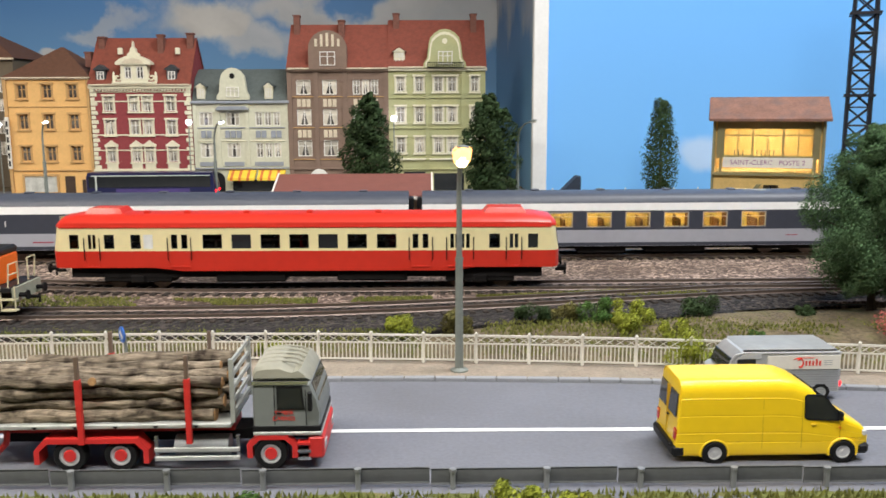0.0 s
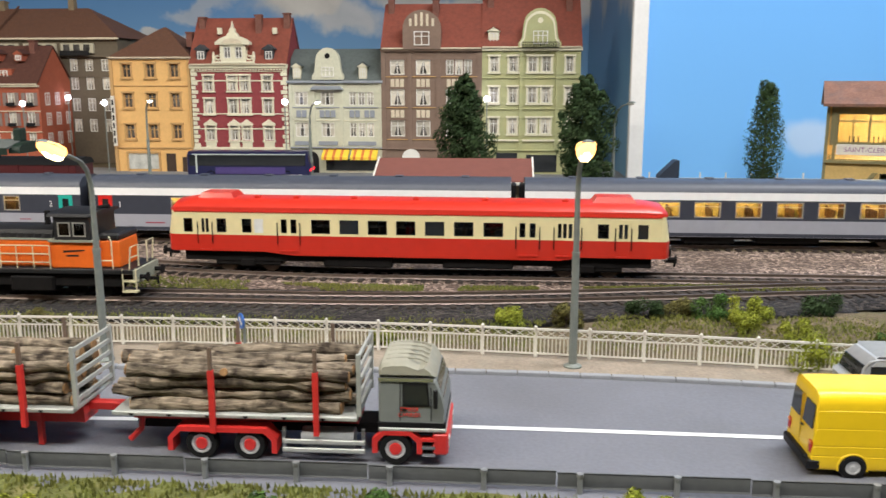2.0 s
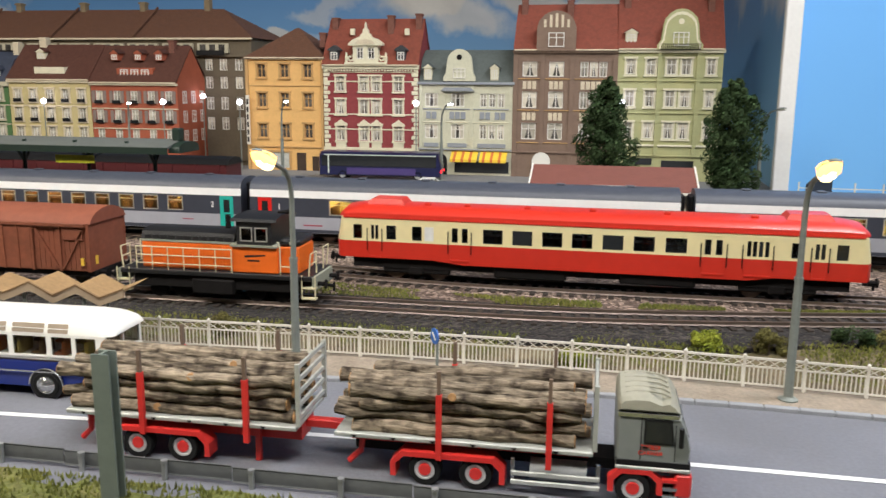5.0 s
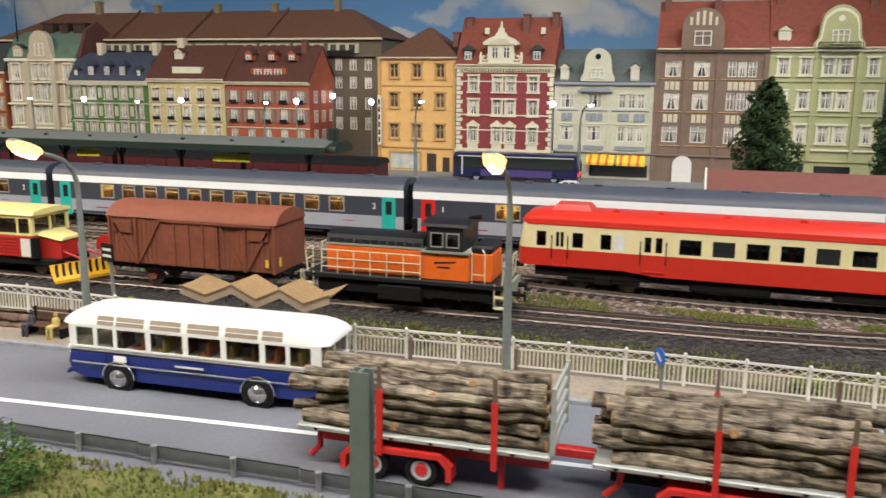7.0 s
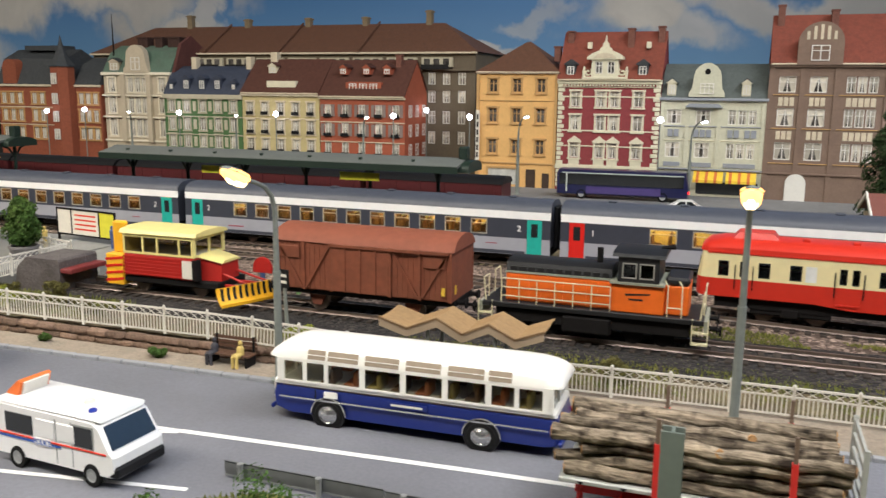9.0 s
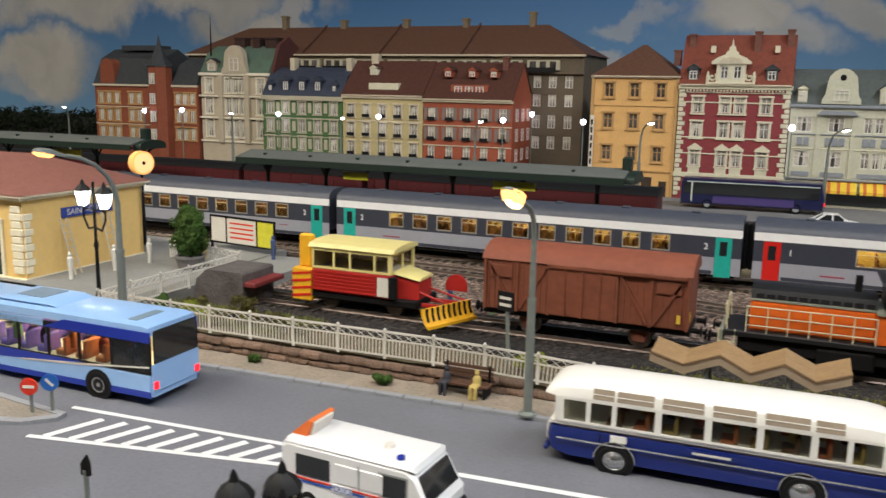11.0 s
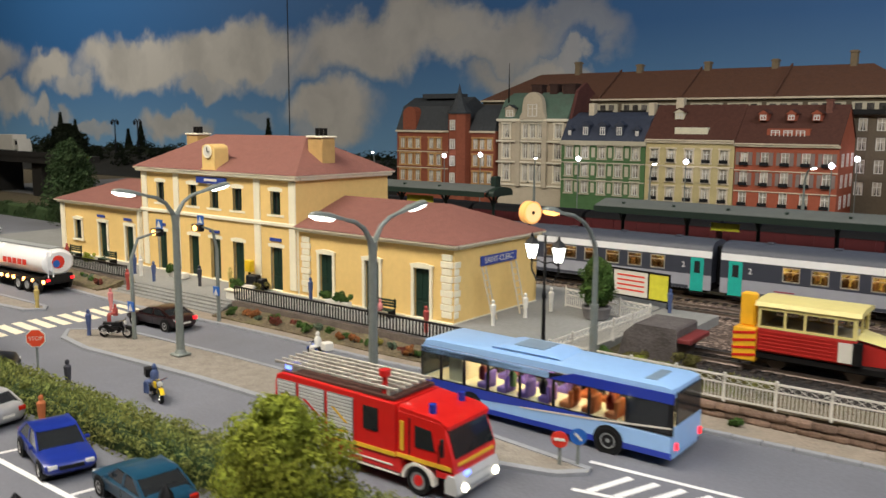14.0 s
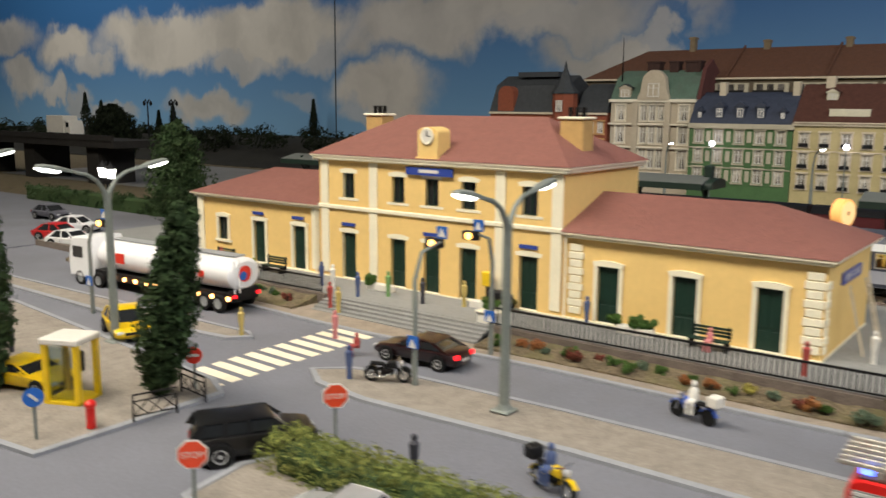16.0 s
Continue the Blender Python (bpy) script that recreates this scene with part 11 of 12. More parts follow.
part("tub", Geo().lathe([(0.5, 0), (0.7, 0.1), (0.8, 0.6), (0.85, 0.65), (0.85, 0.75), (0.7, 0.75), (0.65, 0.6)], n=16), concrete, tub)
cypress(22.8, 81.0, 1.5, 10.4, 1.75, lf_cyp, "slim dark cypress against the blue board", 7)
cypress(-81.3, 14.2, 2.2, 7.9, 1.15, lf_dark, "dark leaning cypress on the pavement", 8, 17)
cypress(-86.6, 10.6, 2.2, 8.8, 0.9, lf_dark, "dark slim cypress on the pavement", 9)
for i, (x, y, z, r, m_, lb_) in enumerate((
        (4.7, 36.0, 1.9, 0.8, lf_dark, "dark green bush on the bank"), (6.2, 36.4, 1.9, 0.8, lf_olive, "olive bush on the bank"), (7.6, 36.2, 1.9, 0.95, lf_mid, "green bush on the bank"),
        (9.2, 35.6, 1.9, 1.0, lf_lime, "yellow-green bush on the bank"), (8.6, 34.2, 1.9, 0.8, lf_lime, "yellow-green bush on the bank"), (10.4, 33.6, 1.8, 0.75, lf_lime, "yellow-green bush on the bank"),
        (12.3, 36.6, 2.0, 0.95, lf_dark, "dark green bush on the bank"), (10.2, 31.2, 1.5, 1.05, lf_lime, "lime-green bush growing through the fence"), (13.6, 33.4, 1.8, 0.4, lf_mid, "small green tuft on the bank"),
        (17.0, 36.2, 2.0, 0.5, lf_dark, "small dark bush on the bank"), (-1.2, 34.4, 1.9, 0.75, lf_lime, "yellow broom bush on the bank"), (1.3, 34.6, 1.9, 0.75, lf_olive, "olive bush behind the lamp"),
        (20.1, 33.6, 1.8, 1.55, lf_red, "salmon-pink flowering bush beside the tree"), (-6.2, 32.8, 1.5, 0.6, lf_lime, "lime bush behind the fence"), (-20.6, 32.9, 1.9, 0.7, lf_olive, "olive bush behind the fence"),
        (-33.4, 31.6, 2.3, 0.7, lf_lime, "yellow-green bush by the signal post"), (-38.5, 29.0, 1.85, 0.4, lf_mid, "green tuft at the wall foot"), (-44.3, 28.9, 1.9, 0.28, lf_mid, "green tuft at the wall foot"),
        (-50.4, 32.6, 2.4, 0.7, lf_olive, "dry olive bush by the buffer stop"), (-48.3, 33.6, 2.3, 0.7, lf_olive, "dry olive bush by the buffer stop"), (-51.6, 32.2, 2.5, 0.6, lf_mid, "green bush by the forecourt fence"),
        (-47.0, 32.2, 2.25, 0.65, lf_olive, "dry olive scrub beside the fence"), (-45.6, 32.6, 2.2, 0.55, lf_olive, "dry olive scrub beside the fence"), (-49.4, 31.6, 2.3, 0.75, lf_lime, "yellow-green scrub beside the fence"), (-47.9, 31.2, 2.3, 0.5, lf_olive, "dry olive scrub beside the fence"), (-44.2, 32.2, 2.15, 0.45, lf_olive, "dry olive scrub beside the fence"),
        (-27.2, 18.6, 1.5, 1.3, lf_mid, "large green bush on the verge"), (-29.0, 17.2, 1.5, 1.2, lf_mid, "large green bush on the verge"), (-4.6, 19.2, 1.35, 0.65, lf_mid, "green bush on the verge"), (-7.2, 19.0, 1.35, 0.6, lf_mid, "green bush on the verge"),
        (2.3, 19.5, 1.35, 0.7, lf_lime, "lime-green bush on the verge"), (3.6, 19.3, 1.35, 0.6, lf_lime, "lime-green bush on the verge"), (-0.2, 19.2, 1.35, 0.4, lf_lime, "lime-green tuft on the verge"), (-13.5, 19.0, 1.35, 0.5, lf_lime, "lime-green bush on the verge"),
        (-57.2, 28.2, 2.4, 0.7, lf_olive, "autumn-coloured bush by the wall"), (-69.2, 32.0, 3.15, 0.45, lf_mid, "green herbs in the trough"), (-70.2, 32.0, 3.15, 0.4, lf_mid, "green herbs in the trough"), (-68.6, 32.0, 3.15, 0.4, lf_mid, "green herbs in the trough"),
        (-96.2, 31.6, 2.77, 0.6, lf_lime, "yellow-green potted plant by the door"), (-99.6, 31.8, 2.77, 0.6, lf_olive, "olive potted plant by the wall"), (-76.5, 32.2, 2.77, 0.5, lf_olive, "potted plant by the door"), (-85.6, 31.8, 3.1, 0.45, lf_mid, "green plant in the trough"), (-75.9, 29.9, 3.37, 0.5, lf_mid, "green plant in the stone planter"))):
    bush(x, y, z, r, m_, lb_, 40 + i)
flower = [leaf_mat("red_flowers", (0.18, 0.055, 0.035)), leaf_mat("grey_green_herbs", (0.1, 0.14, 0.09)), leaf_mat("orange_flowers", (0.3, 0.12, 0.04)), lf_mid, leaf_mat("yellow_flowers", (0.32, 0.28, 0.06))]
rnd = random.Random(8)
for x0, x1, n in ((-74.8, -55.5, 26), (-106, -88, 18)):
    for i in range(n):
        x = x0 + (x1 - x0) * (i + rnd.random()) / n
        bush(x, 28.1 + rnd.uniform(-0.35, 0.5), road_z(x) + 0.35, rnd.uniform(0.22, 0.42), flower[rnd.choice((0, 1, 1, 2, 3, 3, 4))], "small flowering plant in the earth bed", 100 + i, 40, 0.07)

# hedge along the car park
hg = thing("hedge", at(0, 0, 0), "long clipped green hedge along the car park", "hedge")
# Dark solid core paints the shade between the paler leaves.
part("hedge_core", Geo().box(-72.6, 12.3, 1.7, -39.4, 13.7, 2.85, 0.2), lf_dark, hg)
rnd = random.Random(21)
blobs = []
x = -72.8
while x < -39.0:
    for y, z in ((12.2, 2.0), (12.2, 2.6), (12.5, 3.0), (13.0, 3.05), (13.5, 3.0), (13.8, 2.6), (13.8, 2.0)):
        blobs.append((x + rnd.uniform(-0.2, 0.2), y + rnd.uniform(-0.1, 0.1), z + rnd.uniform(-0.1, 0.1), 0.32))
    x += 0.42
leafy("hedge_leaves", leaves(blobs, 60, 0.085, 22), lf_hedge, hg)

# grass verge before the barrier
struct("verge", surf(lambda x: 2.0, lambda x: 20.75 - 2.2 * smooth01((-28 - x) / 4), -33.0, 40, lambda x, y, v: road_z(x) + 0.06 - 0.05 * (v > 0.97), 146, 40, 0.1), mat("grass_mat_green", (0.12, 0.13, 0.035), 0.95, var=0.5, scale=1.2, bump=0.8, stain=(0.2, 0.16, 0.07), stain_amount=0.6), "bumpy yellow-green grass verge", category="ground")


def tufts(x0, x1, f0, f1, z_of, n, h, seed, keep=0.0):
    """Grass blades; keep: how bare the ground is, from 0 to 1."""
    rnd = random.Random(seed)
    g = Geo()
    k = 0
    while k < n:
        x = rnd.uniform(x0, x1)
        y = rnd.uniform(f0(x), f1(x))
        if noise.noise((x * 0.35, y * 0.35, 5.0)) * 0.5 + 0.5 < keep:
            k += 0.2
            continue
        k += 1
        z = z_of(x, y)
        a = rnd.uniform(0, math.pi)
        w = 0.05
        hh = h * rnd.uniform(0.5, 1.2)
        dx, dy = rnd.uniform(-0.4, 0.4) * hh, rnd.uniform(-0.4, 0.4) * hh
        g.face((x - w * math.cos(a), y - w * math.sin(a), z - 0.05), (x + w * math.cos(a), y + w * math.sin(a), z - 0.05), (x + dx, y + dy, z + hh))
    return g


def grass(label, *args):
    tagged(leafy("grass", tufts(*args), grass_m, None), label, "grass", "", "stuff")


grass("yellow-green grass on the verge", -32, 22, lambda x: 14.0, lambda x: 20.7 - 2.2 * smooth01((-28 - x) / 4), lambda x, y: road_z(x) + 0.08, 26000, 0.14, 31)
grass("dry grass tufts on the bank", -30, 24, lambda x: fence_line(x) + 0.8, lambda x: 36.0, lambda x, y: 2.1 if y > 34.5 else fence_z(x) + (2.15 - fence_z(x)) * smooth01((y - fence_line(x)) / 2.6), 12000, 0.1, 32, 0.4)
grass("grass strip between the tracks", -22, 14, lambda x: track_near(x) + 1.8, lambda x: track_mid(x) - 2.0, lambda x, y: 2.27, 6000, 0.08, 33, 0.4)
grass("dry grass by the forecourt", -53, -44, lambda x: 31.0, lambda x: 34.5, lambda x, y: 2.25, 1500, 0.2, 34, 0.35)

# ---- figures: plain turned shapes, as small painted pegs ----
def figurine(x, y, z, col, label, h=1.7, seated=False, legs=True):
    s = h / 1.7
    prof = [(0.14, 0), (0.13, 0.1), (0.13, 0.6), (0.17, 0.85), (0.19, 1.2), (0.2, 1.36), (0.12, 1.44), (0.07, 1.47), (0.11, 1.52), (0.12, 1.6), (0.09, 1.69), (0.03, 1.73)]
    if seated:
        prof = [(0.18, 0.45), (0.2, 0.55), (0.2, 0.95), (0.12, 1.07), (0.07, 1.1), (0.11, 1.15), (0.12, 1.23), (0.09, 1.33), (0.03, 1.38)]
    g = Geo().lathe([(r * s, zz * s) for r, zz in prof], n=9)
    if seated and legs:
        g.box(-0.16, -0.45, 0.42, 0.16, 0.0, 0.56, 0.05).box(-0.16, -0.48, 0.0, -0.03, -0.36, 0.5, 0.04).box(0.03, -0.48, 0.0, 0.16, -0.36, 0.5, 0.04)
    solid_thing("figurine", g, col, at(x, y, z), label, "figurine", "small painted figurines")


fc = {n: m_ for n, m_ in zip(("orange", "yellow", "red", "blue", "green", "white", "dark", "pink"), figure_cols)}
for x, y, z, c, lb_, sit in (
        (-36.0, 29.35, 1.8, "dark", "dark figurine seated on the park bench", True), (-34.8, 29.35, 1.8, "yellow", "yellow figurine seated on the park bench", True),
        (-59.3, 33.9, 2.77, "white", "white figurine by the station wall", False), (-58.9, 36.6, 2.77, "white", "white figurine by the ladders", False), (-58.6, 39.0, 2.77, "white", "white figurine by the ladders", False),
        (-61.2, 30.4, 2.77, "red", "red figurine by the terrace railing", False), (-65.5, 31.6, 2.77, "pink", "pale red figurine on a bench", True), (-71.9, 32.3, 2.77, "blue", "blue figurine by the station door", False),
        (-81.0, 30.8, 2.77, "dark", "dark figurine on the station steps", False), (-83.6, 31.0, 2.77, "green", "green figurine on the station steps", False), (-84.9, 29.9, 2.75, "blue", "blue figurine on the station steps", False), (-78.8, 31.6, 2.77, "yellow", "yellow figurine by the station door", False),
        (-85.4, 28.2, 2.38, "red", "red figurine at the foot of the steps", False), (-84.6, 28.0, 2.25, "yellow", "yellow figurine at the foot of the steps", False), (-87.5, 30.6, 2.77, "white", "white figurine on the terrace", False), (-88.6, 30.8, 2.77, "blue", "blue figurine on the terrace", False),
        (-76.7, 20.3, 2.15, "blue", "blue figurine beside the motorcycle", False), (-81.6, 24.6, 2.06, "pink", "violet figurine on the crossing", False), (-85.2, 21.8, 2.2, "yellow", "yellow figurine on the pavement strip", False),
        (-68.9, 14.8, 1.95, "dark", "dark figurine behind the hedge", False), (-79.0, 23.3, 2.03, "red", "red figurine seated by the crossing", True), (-65.2, 11.7, 1.9, "orange", "orange figurine beside the blue car", False), (-91.0, 13.5, 2.2, "dark", "dark figurine on the pavement", False), (-97.5, 30.6, 2.77, "red", "red figurine by the far railing", False),
        (-53.0, 43.2, 2.75, "blue", "blue figurine at the platform end", False), (-37.6, 38.9, 2.3, "green", "green figurine between the tracks", False), (-40.0, 39.4, 2.3, "blue", "blue figurine between the tracks", False), (-56.6, 41.5, 2.77, "yellow", "yellow figurine on the forecourt", False)):
    figurine(x, y, z, fc[c], lb_, 1.3 if sit else 1.42, sit)
for x, y, c in ((-65.1, 16.6, "blue"), (-63.8, 25.0, "white")):
    figurine(x, y, road_z(x) + 0.35, fc[c], "figurine riding a two-wheeler", 1.5, True)
for i in range(12):
    o = figure_cols[(i * 5) % 8]
    x = -54.6 + i * 0.72
    figurine(x, 24.75 + (0.75 if i % 2 else -0.7), road_z(x) + 1.1, o, "seated figurine inside the city bus", 1.5, True, False)
for i in range(6):
    x = -29.0 + i * 1.25
    figurine(x, 26.85 + (0.6 if i % 2 else -0.6), road_z(x) + 1.35, fc[("orange", "yellow", "red")[i % 3]], "seated figurine inside the coach", 1.3, True, False)

# ---- town street and far things ----
for x, y, z, cold in ((-25.4, 93.0, 9.7, 1), (-3.25, 94.8, 10.0, 1), (-56.2, 94.5, 9.45, 1), (-73.3, 96.6, 9.3, 1), (-88.3, 97.0, 9.2, 1), (-110.4, 96.6, 9.05, 1), (-104.6, 97.6, 9.3, 1), (-55.5, 103.5, 9.95, 1), (-47.1, 95.6, 9.5, 1), (-39.6, 89.4, 9.7, 0), (-57.5, 89.0, 9.3, 0), (-75.2, 90.5, 9.1, 0), (-92.0, 92.0, 9.2, 0), (-22.0, 90.0, 9.6, 0), (9.6, 86.0, 9.6, 0), (-122, 94, 9.2, 0), (-134, 90, 9.0, 0)):
    if cold:
        t = thing("wall_lamp_post", at(x, y, 1.6), "slim post with a bright cold-white lamp", "street lamp", "town street lamps")
        part("post", Geo().cyl((0, 0, 0), (0, 0, z - 1.8), 0.07, n=6), pole_m, t)
        part("globe", Geo().lathe([(0.02, -0.34), (0.24, -0.24), (0.34, 0.0), (0.24, 0.24), (0.02, 0.34)], (0, 0, z - 1.6), 10), bulb_cold, t)
    else:
        road_lamp(x, y, 1.6, x + 1.1, y - 1.6, z + 0.15, "grey town street lamp with a white head" if x < 9 else "unlit grey town street lamp by the board edge", bulb_white if x < 9 else white_pl)

bus2 = thing("night_bus", at(-28.6, 90.0, 1.62, 0, 0, 2), "dark blue coach parked in front of the houses", "bus", "")
nb = mat("night_blue_bus_paint", (0.012, 0.014, 0.06), 0.3, var=0.1, coat=0.3)
part("body", slab([(-6.6, 0.4), (6.6, 0.4), (6.7, 1.4), (6.4, 3.0), (-6.4, 3.0), (-6.6, 2.6)], 2.5, 0.12), nb, bus2)
part("window_band", Geo().box(-6.3, -1.29, 1.45, 6.2, -1.24, 2.6, 0.02), pane_dark, bus2)
part("pale_line", Geo().box(-6.0, -1.3, 2.62, 6.2, -1.25, 2.72).box(-5.6, -1.31, 0.7, -5.45, -1.26, 2.7), mat("pale_bus_line", (0.5, 0.55, 0.5)), bus2)
part("violet_panel", Geo().box(-3.5, -1.3, 0.6, 4.0, -1.26, 1.3), mat("violet_bus_panel", (0.06, 0.04, 0.16)), bus2)
part("tail_light", Geo().box(6.65, -1.1, 0.9, 6.75, -0.8, 1.15).box(6.65, 0.8, 0.9, 6.75, 1.1, 1.15), tail_red, bus2)
for x in (-4.0, 4.2):
    for s in (-1, 1):
        wheel(bus2, x, s * 1.1, 0.5, 0.3, grey_pl, None, s)
# low fences along the town street
for x0, x1, y in ((-40, 10, 70.0), (12.9, 30, 84)):
    f = thing("street_fence", at(0, 0, 0), "pale street fence along the railway", "fence", "street fences")
    n = int((x1 - x0) / 2.4)
    for i in range(n + 1):
        x = x0 + (x1 - x0) * i / n
        part("post", Geo().box(x - 0.06, y - 0.06, 1.5, x + 0.06, y + 0.06, 2.9 if y < 80 else 3.2), grey_pl if y < 80 else white_pl, f)
    part("rail", Geo().box(x0, y - 0.03, 2.6, x1, y + 0.03, 2.68), grey_pl if y < 80 else white_pl, f)
    part("lower_rail", Geo().box(x0, y - 0.03, 2.1, x1, y + 0.03, 2.17), grey_pl if y < 80 else white_pl, f)
# shed with a tiled roof beside the coaches
sd = thing("goods_shed", at(-4.6, 57.2, 1.6), "low shed with a dull red-brown roof and white edges", "shed")
sh_m = mat("dull_red_shed_roof", (0.17, 0.06, 0.045), 0.8, var=0.12, scale=1.5, bump=0.3)
part("wall", Geo().box(-4.9, -2.6, 0, 4.9, 2.6, 3.9), trim_sand, sd)
part("roof", Geo().prism([(-3.3, 3.95), (0, 5.1), (3.3, 3.95), (3.3, 4.12), (0, 5.27), (-3.3, 4.12)], "x", -5.1, 5.1), sh_m, sd)
part("gutter", Geo().box(-5.15, -3.42, 3.9, 5.15, -3.3, 4.05), white_pl, sd)
for x in (-5.2, 5.1):
    part("barge_board", Geo().prism([(-3.4, 3.9), (0, 5.1), (3.4, 3.9), (3.4, 4.18), (0, 5.36), (-3.4, 4.18)], "x", x, x + 0.1), white_pl, sd)
part("roof_sign", Geo().box(-1.3, -3.4, 4.12, 1.4, -3.3, 4.4), white_pl, sd, "white plate on the eaves")
# signal box
sb_w = mat("cream_signal_box_wall", (0.6, 0.42, 0.16), 0.8, var=0.12, scale=0.8, bump=0.2)
sb_o = mat("olive_timber", (0.2, 0.18, 0.09), 0.7, var=0.12)
sx = thing("signal_box", at(26.2, 64.3, 0.85, 0, 0, -18), "cream signal box with lit windows and rusty roof", "signal box")
part("lower_wall", Geo().panel(-3.8, 3.8, 0, 5.4, [(-0.15, 0.9, 3.45, 4.55)], -1.5, -1.3), sb_w, sx)
part("lower_window", Geo().panel(-0.15, 0.9, 3.45, 4.55, [(-0.07, 0.33, 3.53, 4.47), (0.42, 0.82, 3.53, 4.47)], -1.5, -1.4), black_pl, sx, weld=True)
part("side_wall", Geo().box(-3.8, -1.3, 0, -3.6, 2.5, 9.3).box(3.6, -1.3, 0, 3.8, 2.5, 9.3).box(-3.6, 2.3, 0, 3.6, 2.5, 9.3), sb_w, sx)
part("floor", Geo().box(-3.6, -1.3, 5.3, 3.6, 2.3, 5.5), sb_o, sx)
for x in (-3.85, -3.3, 3.3, 3.85):
    part("corner_post", Geo().box(x - 0.1, -1.6, 0 if abs(x) > 3.5 else 5.4, x + 0.1, -1.4, 9.3), sb_o, sx)
part("balcony_beam", Geo().box(-3.9, -1.75, 5.25, 3.9, -1.45, 5.45), sb_o, sx)
part("diagonal_brace", Geo().prism([(-1.75, 3.0), (-1.4, 3.0), (-0.3, 4.6), (-0.65, 4.6)], "y", -1.65, -1.5), sb_o, sx)
bays = [(-3.1, -1.15), (-1.0, 1.0), (1.15, 3.1)]
part("upper_frame", Geo().panel(-3.62, 3.62, 6.5, 9.3, [(a, b, 6.75, 8.2) for a, b in bays] + [(a, b, 8.3, 8.75) for a, b in bays], -1.5, -1.35), sb_o, sx, weld=True)
for a, b in bays:
    part("window_pane", Geo().box(a, -1.44, 6.75, b, -1.42, 8.75), clear, sx)
    part("mullion", Geo().box((a + b) / 2 - 0.04, -1.48, 6.75, (a + b) / 2 + 0.04, -1.38, 8.75), sb_o, sx)
part("room_lamp", Geo().box(-2.5, -0.2, 8.9, 2.5, 0.4, 9.0), lamp_mat("amber_room_lamp", (1.0, 0.8, 0.48), 70.0), sx)
for x in (-2.3, -2.0, -1.7, -0.7, -0.4, -0.1, 0.2, 0.5):
    part("lever", Geo().cyl((x, -0.9, 6.5), (x, -0.9, 7.15), 0.04, n=5), dark_metal, sx)
bd_ = part("name_board", Geo().box(-3.15, -1.72, 5.85, 3.15, -1.6, 6.6), white_pl, sx, "white name board with dark red lettering")
curve = bpy.data.curves.new("board_text", "FONT")
curve.body, curve.size, curve.align_x, curve.align_y, curve.extrude = "SAINT-CLERC   POSTE 2", 0.5 * K, "CENTER", "CENTER", 0.004 * K
txt = new("board_text", curve)
txt.data.materials.append(mat("violet_red_lettering", (0.3, 0.12, 0.25)))
txt.parent = bd_
txt.matrix_basis = at(0, -1.73, 6.22, 90, 0, 0)
part("roof", Geo().prism([(-2.2, 9.3), (0.5, 10.9), (3.2, 9.3), (3.2, 9.5), (0.5, 11.1), (-2.2, 9.5)], "x", -4.25, 4.25), mat("rusty_slate_roof", (0.2, 0.1, 0.07), 0.8, var=0.3, scale=1.2, stain=(0.1, 0.08, 0.08), stain_amount=0.6), sx)
part("gable_end", Geo().prism([(-1.5, 9.25), (2.5, 9.25), (0.5, 10.85)], "x", -3.8, -3.6).prism([(-1.5, 9.25), (2.5, 9.25), (0.5, 10.85)], "x", 3.6, 3.8), sb_w, sx)
# lattice mast
ms = thing("lattice_mast", at(38.6, 75.0, 1.5, 0, 0, -25), "tall black lattice steel mast", "mast")
mm = mat("black_mast_steel", (0.015, 0.015, 0.02), 0.5, 0.2)
for sx_, sy in ((-1, -1), (1, -1), (1, 1), (-1, 1)):
    part("leg", Geo().tube([(sx_ * 0.95, sy * 0.95, 0), (sx_ * 0.92, sy * 0.92, 10), (sx_ * 0.86, sy * 0.86, 26)], 0.17, 6), mm, ms)
for i in range(16):
    z0_, z1_ = i * 1.6, (i + 1) * 1.6
    w0, w1 = 0.95 - 0.0035 * z0_, 0.95 - 0.0035 * z1_
    for sy in (-1, 1):
        part("brace", Geo().cyl((-w0, sy * w0, z0_), (w1, sy * w1, z1_), 0.08, n=5).cyl((w0, sy * w0, z0_), (-w1, sy * w1, z1_), 0.08, n=5).cyl((-w1, sy * w1, z1_), (w1, sy * w1, z1_), 0.07, n=5), mm, ms)
        part("brace", Geo().cyl((sy * w0, -w0, z0_), (sy * w1, w1, z1_), 0.08, n=5).cyl((sy * w0, w0, z0_), (sy * w1, -w1, z1_), 0.08, n=5), mm, ms)
for z in (10.5, 17.5):
    part("gallery", Geo().box(-1.25, -1.25, z, 1.25, 1.25, z + 0.25), mm, ms)
bx_ = thing("barrier_block", at(14.6, 84.0, 1.5), "dark grey wedge block by the blue board", "block")
part("wedge", Geo().prism([(-0.9, 0), (1.0, 0), (1.0, 2.9), (0.6, 2.9), (-0.9, 1.4)], "y", -0.8, 0.8), mat("blue_black_block", (0.02, 0.03, 0.05)), bx_)

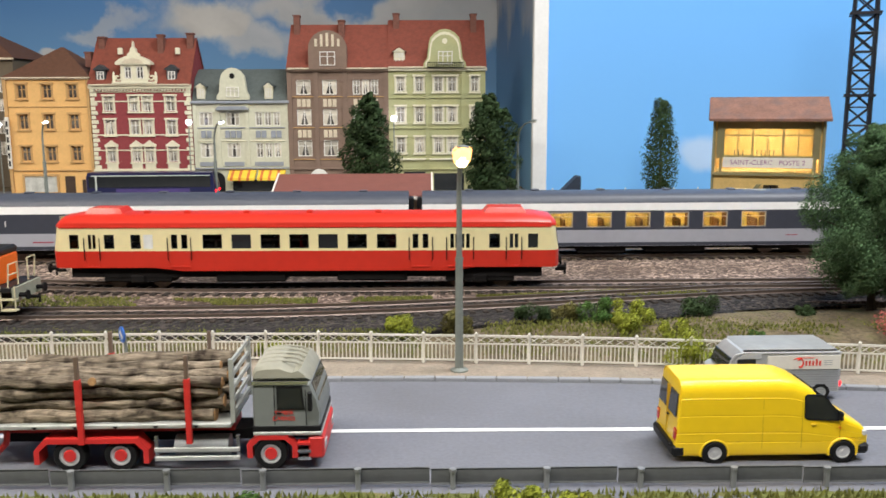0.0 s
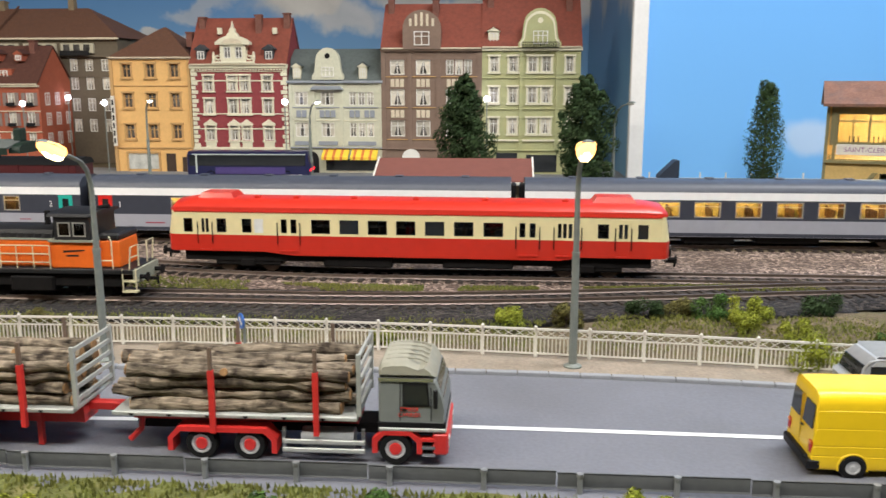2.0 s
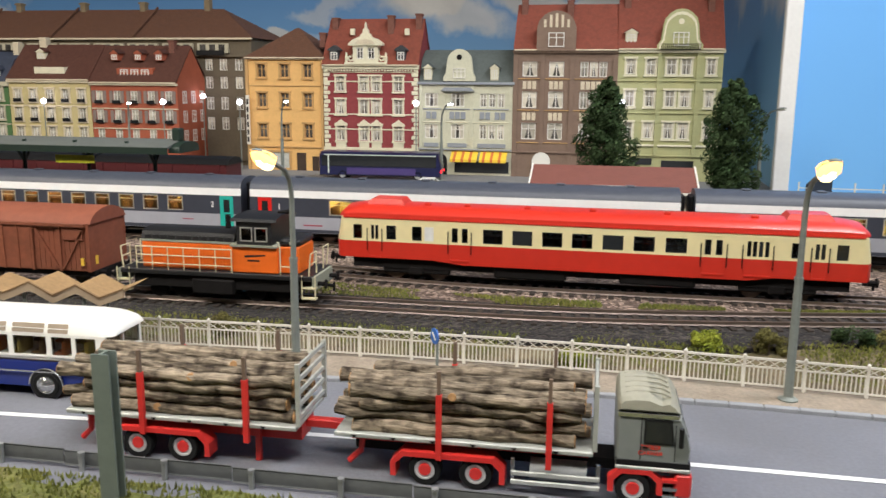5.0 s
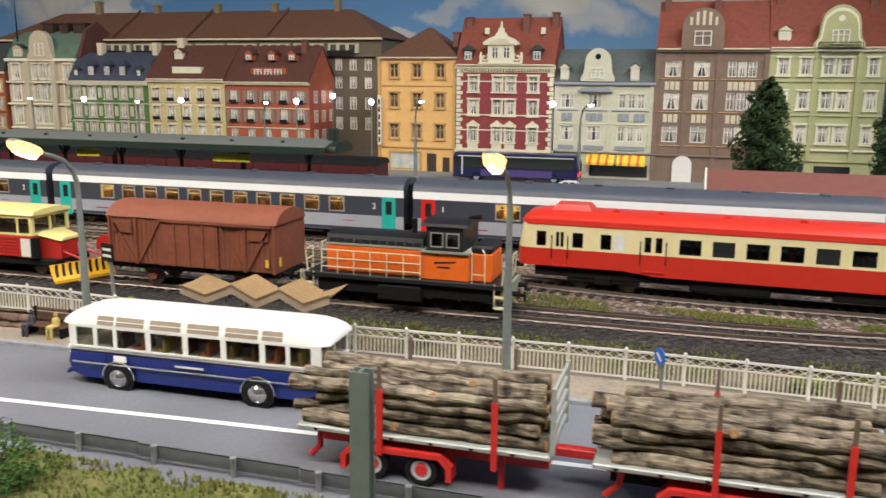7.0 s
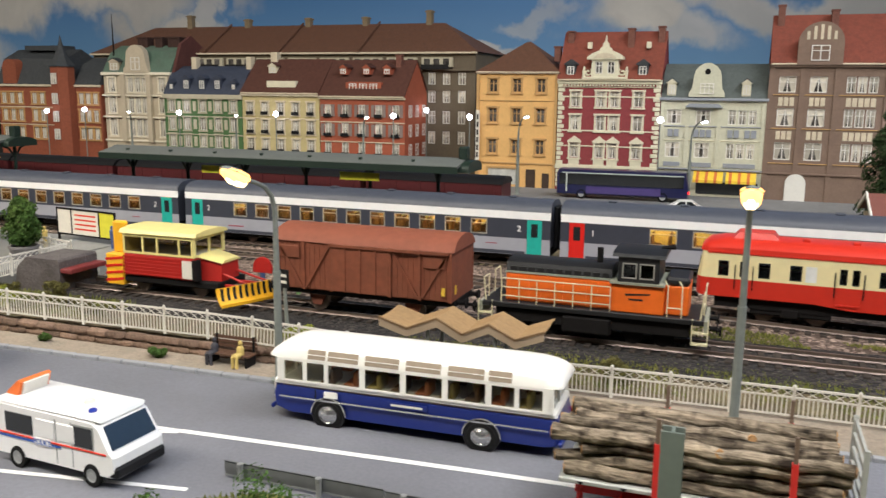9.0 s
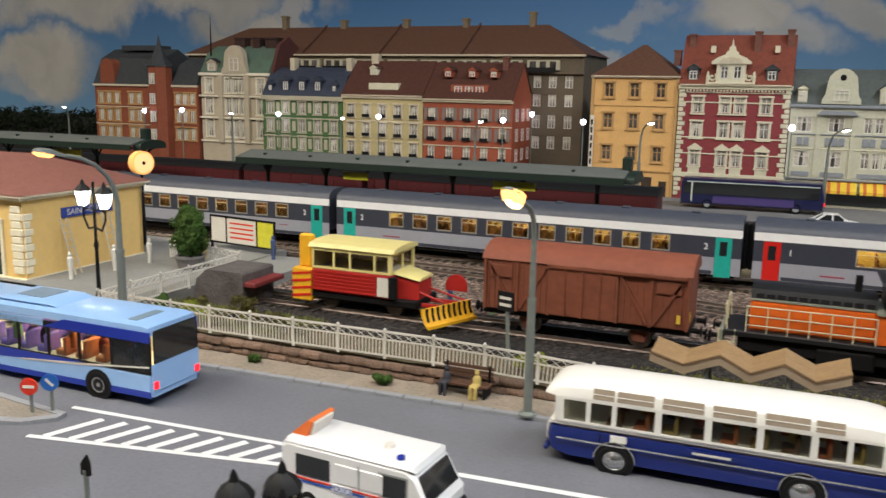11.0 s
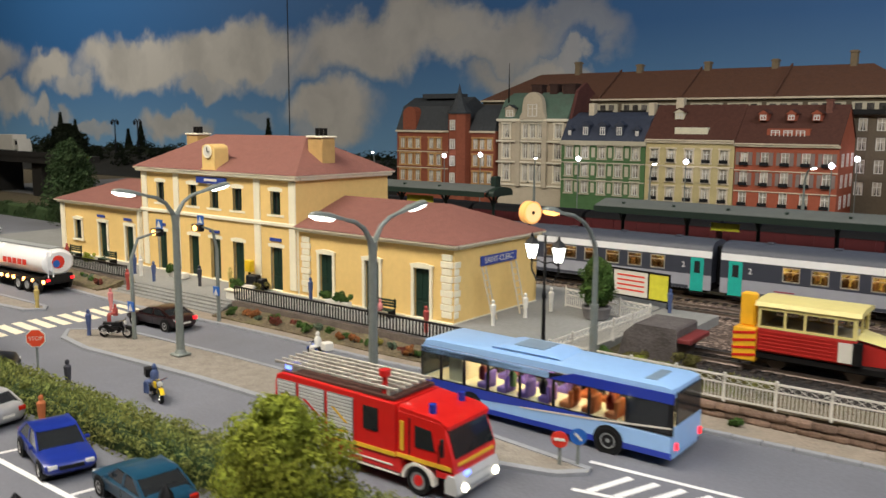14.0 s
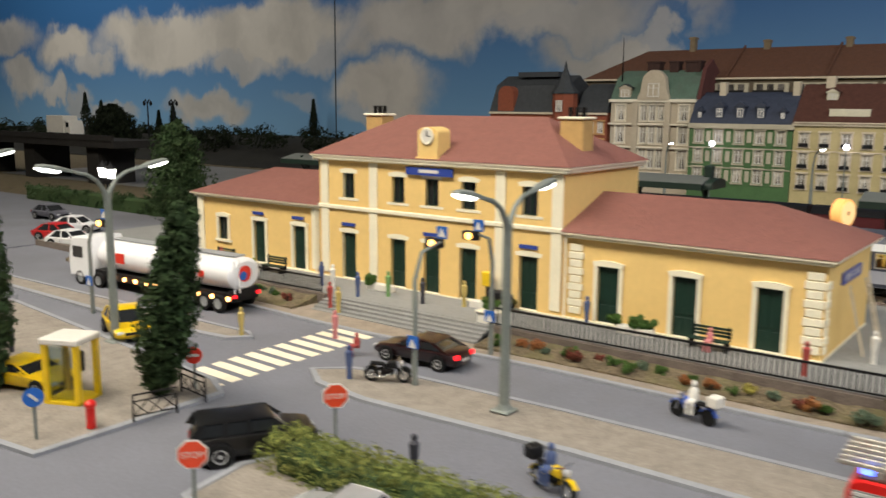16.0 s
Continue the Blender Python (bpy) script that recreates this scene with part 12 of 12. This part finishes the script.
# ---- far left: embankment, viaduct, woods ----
# Leaf colour cut to near-black, painting in the dimness of the far end.
dk_g = leaf_mat("shade_painted_foliage", (0.014, 0.02, 0.009))
rnd = random.Random(77)
fw = []
for i in range(240):
    x = rnd.uniform(-300, -118)
    fw.append((x, rnd.uniform(112, 134), rnd.uniform(2.5, 5.0) + 3.5 * max(0, noise.noise((x * 0.06, 0, 2))) + (1.5 if x < -150 else 0), rnd.uniform(1.4, 2.6)))
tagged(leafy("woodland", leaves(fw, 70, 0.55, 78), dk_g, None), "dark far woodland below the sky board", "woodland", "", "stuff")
# Earth toned near-black in place of weaker light at this end.
struct("embankment", surf(lambda x: 104, lambda x: 139, -325, -122, lambda x, y, v: 1.6 + 4.5 * smooth01(v * 1.6), 60, 8, 0.5), mat("dimmed_far_earth", (0.014, 0.013, 0.009), 0.95, var=0.4, scale=0.3), "dark embankment beneath the far woods", category="ground")
vd = thing("viaduct", at(-196, 68, 1.5), "dark road viaduct on stout piers", "viaduct")
# The far end's low light is put into this near-black concrete colour.
vm = mat("darkened_viaduct_concrete", (0.02, 0.018, 0.016), 0.9, var=0.25, scale=0.4)
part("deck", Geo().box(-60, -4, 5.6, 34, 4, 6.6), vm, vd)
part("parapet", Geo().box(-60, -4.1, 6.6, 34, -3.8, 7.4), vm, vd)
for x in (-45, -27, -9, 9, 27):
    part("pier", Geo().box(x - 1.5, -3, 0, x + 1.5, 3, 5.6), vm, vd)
wt = thing("box_lorry", at(-178.5, 66.5, 8.1), "white box lorry on the viaduct", "lorry")
part("box", Geo().box(-3.2, -1.2, 0.8, 1.6, 1.2, 3.4, 0.05), white_pl, wt)
part("cab", slab([(1.7, 0.6), (3.4, 0.6), (3.4, 1.6), (3.0, 2.7), (1.7, 2.7)], 2.3, 0.1), white_pl, wt)
part("cab_window", Geo().box(2.3, -1.18, 1.7, 3.0, -1.1, 2.4), pane_dark, wt)
for x in (-2.2, 2.5):
    for s in (-1, 1):
        wheel(wt, x, s * 1.05, 0.48, 0.3, grey_pl, None, s)


def fir(x, y, z, h, r, label, seed):
    t = thing("fir_tree", at(x, y, z), label, "tree", "fir trees")
    part("trunk", Geo().tube([(0, 0, 0), (0, 0, h)], [0.25, 0.05], 6), bark_m, t)
    bl = []
    for i in range(26):
        f = i / 26
        rr = r * (1 - f)
        for k in range(3):
            a = i * 1.3 + k * 2.1
            bl.append((rr * 0.6 * math.cos(a), rr * 0.6 * math.sin(a), h * (0.12 + 0.86 * f), max(0.2, rr * 0.5)))
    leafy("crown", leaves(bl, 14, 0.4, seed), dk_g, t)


for x, y, z, h, r in ((-195, 136.5, 5.5, 9.5, 1.7), (-236, 128, 5.5, 8.5, 1.6), (-242, 128, 5.5, 6.5, 1.3), (-258, 122, 5.5, 9, 1.9), (-262, 120, 5.5, 11, 2.2)):
    fir(x, y, z, h, r, "dark fir tree before the sky board", int(-x))
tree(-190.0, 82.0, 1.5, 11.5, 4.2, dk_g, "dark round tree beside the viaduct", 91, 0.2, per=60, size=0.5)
for x in (-222.0, -232.0):
    t = thing("twin_lantern", at(x, 118, 5.0), "dark far twin lantern post", "street lamp", "far lantern posts")
    part("post", Geo().tube([(0, 0, 0), (0, 0, 9.0)], [0.22, 0.14], 6), black_pl, t)
    for s in (-1, 1):
        part("arm", Geo().tube([(0, 0, 8.4), (s * 0.7, 0, 9.4), (s * 1.3, 0, 9.0)], 0.13, 5), black_pl, t)
        part("lantern", Geo().lathe([(0.1, -0.9), (0.35, -0.5), (0.3, 0.1), (0.05, 0.3)], (s * 1.3, 0, 8.8), 8), black_pl, t)
struct("car_park", Geo().box(-330, 19.5, 1.0, -118, 47.0, 2.45), asphalt, "grey far car park", category="road")
hd2 = thing("hedge", at(0, 0, 0), "low green hedge beside the far car park", "hedge")
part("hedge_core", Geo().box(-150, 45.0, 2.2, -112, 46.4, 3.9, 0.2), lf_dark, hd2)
leafy("hedge_leaves", leaves([(rnd.uniform(-150, -112), rnd.uniform(44.9, 46.5), rnd.uniform(2.6, 4.0), 0.45) for _ in range(300)], 26, 0.2, 79), lf_dark, hd2)
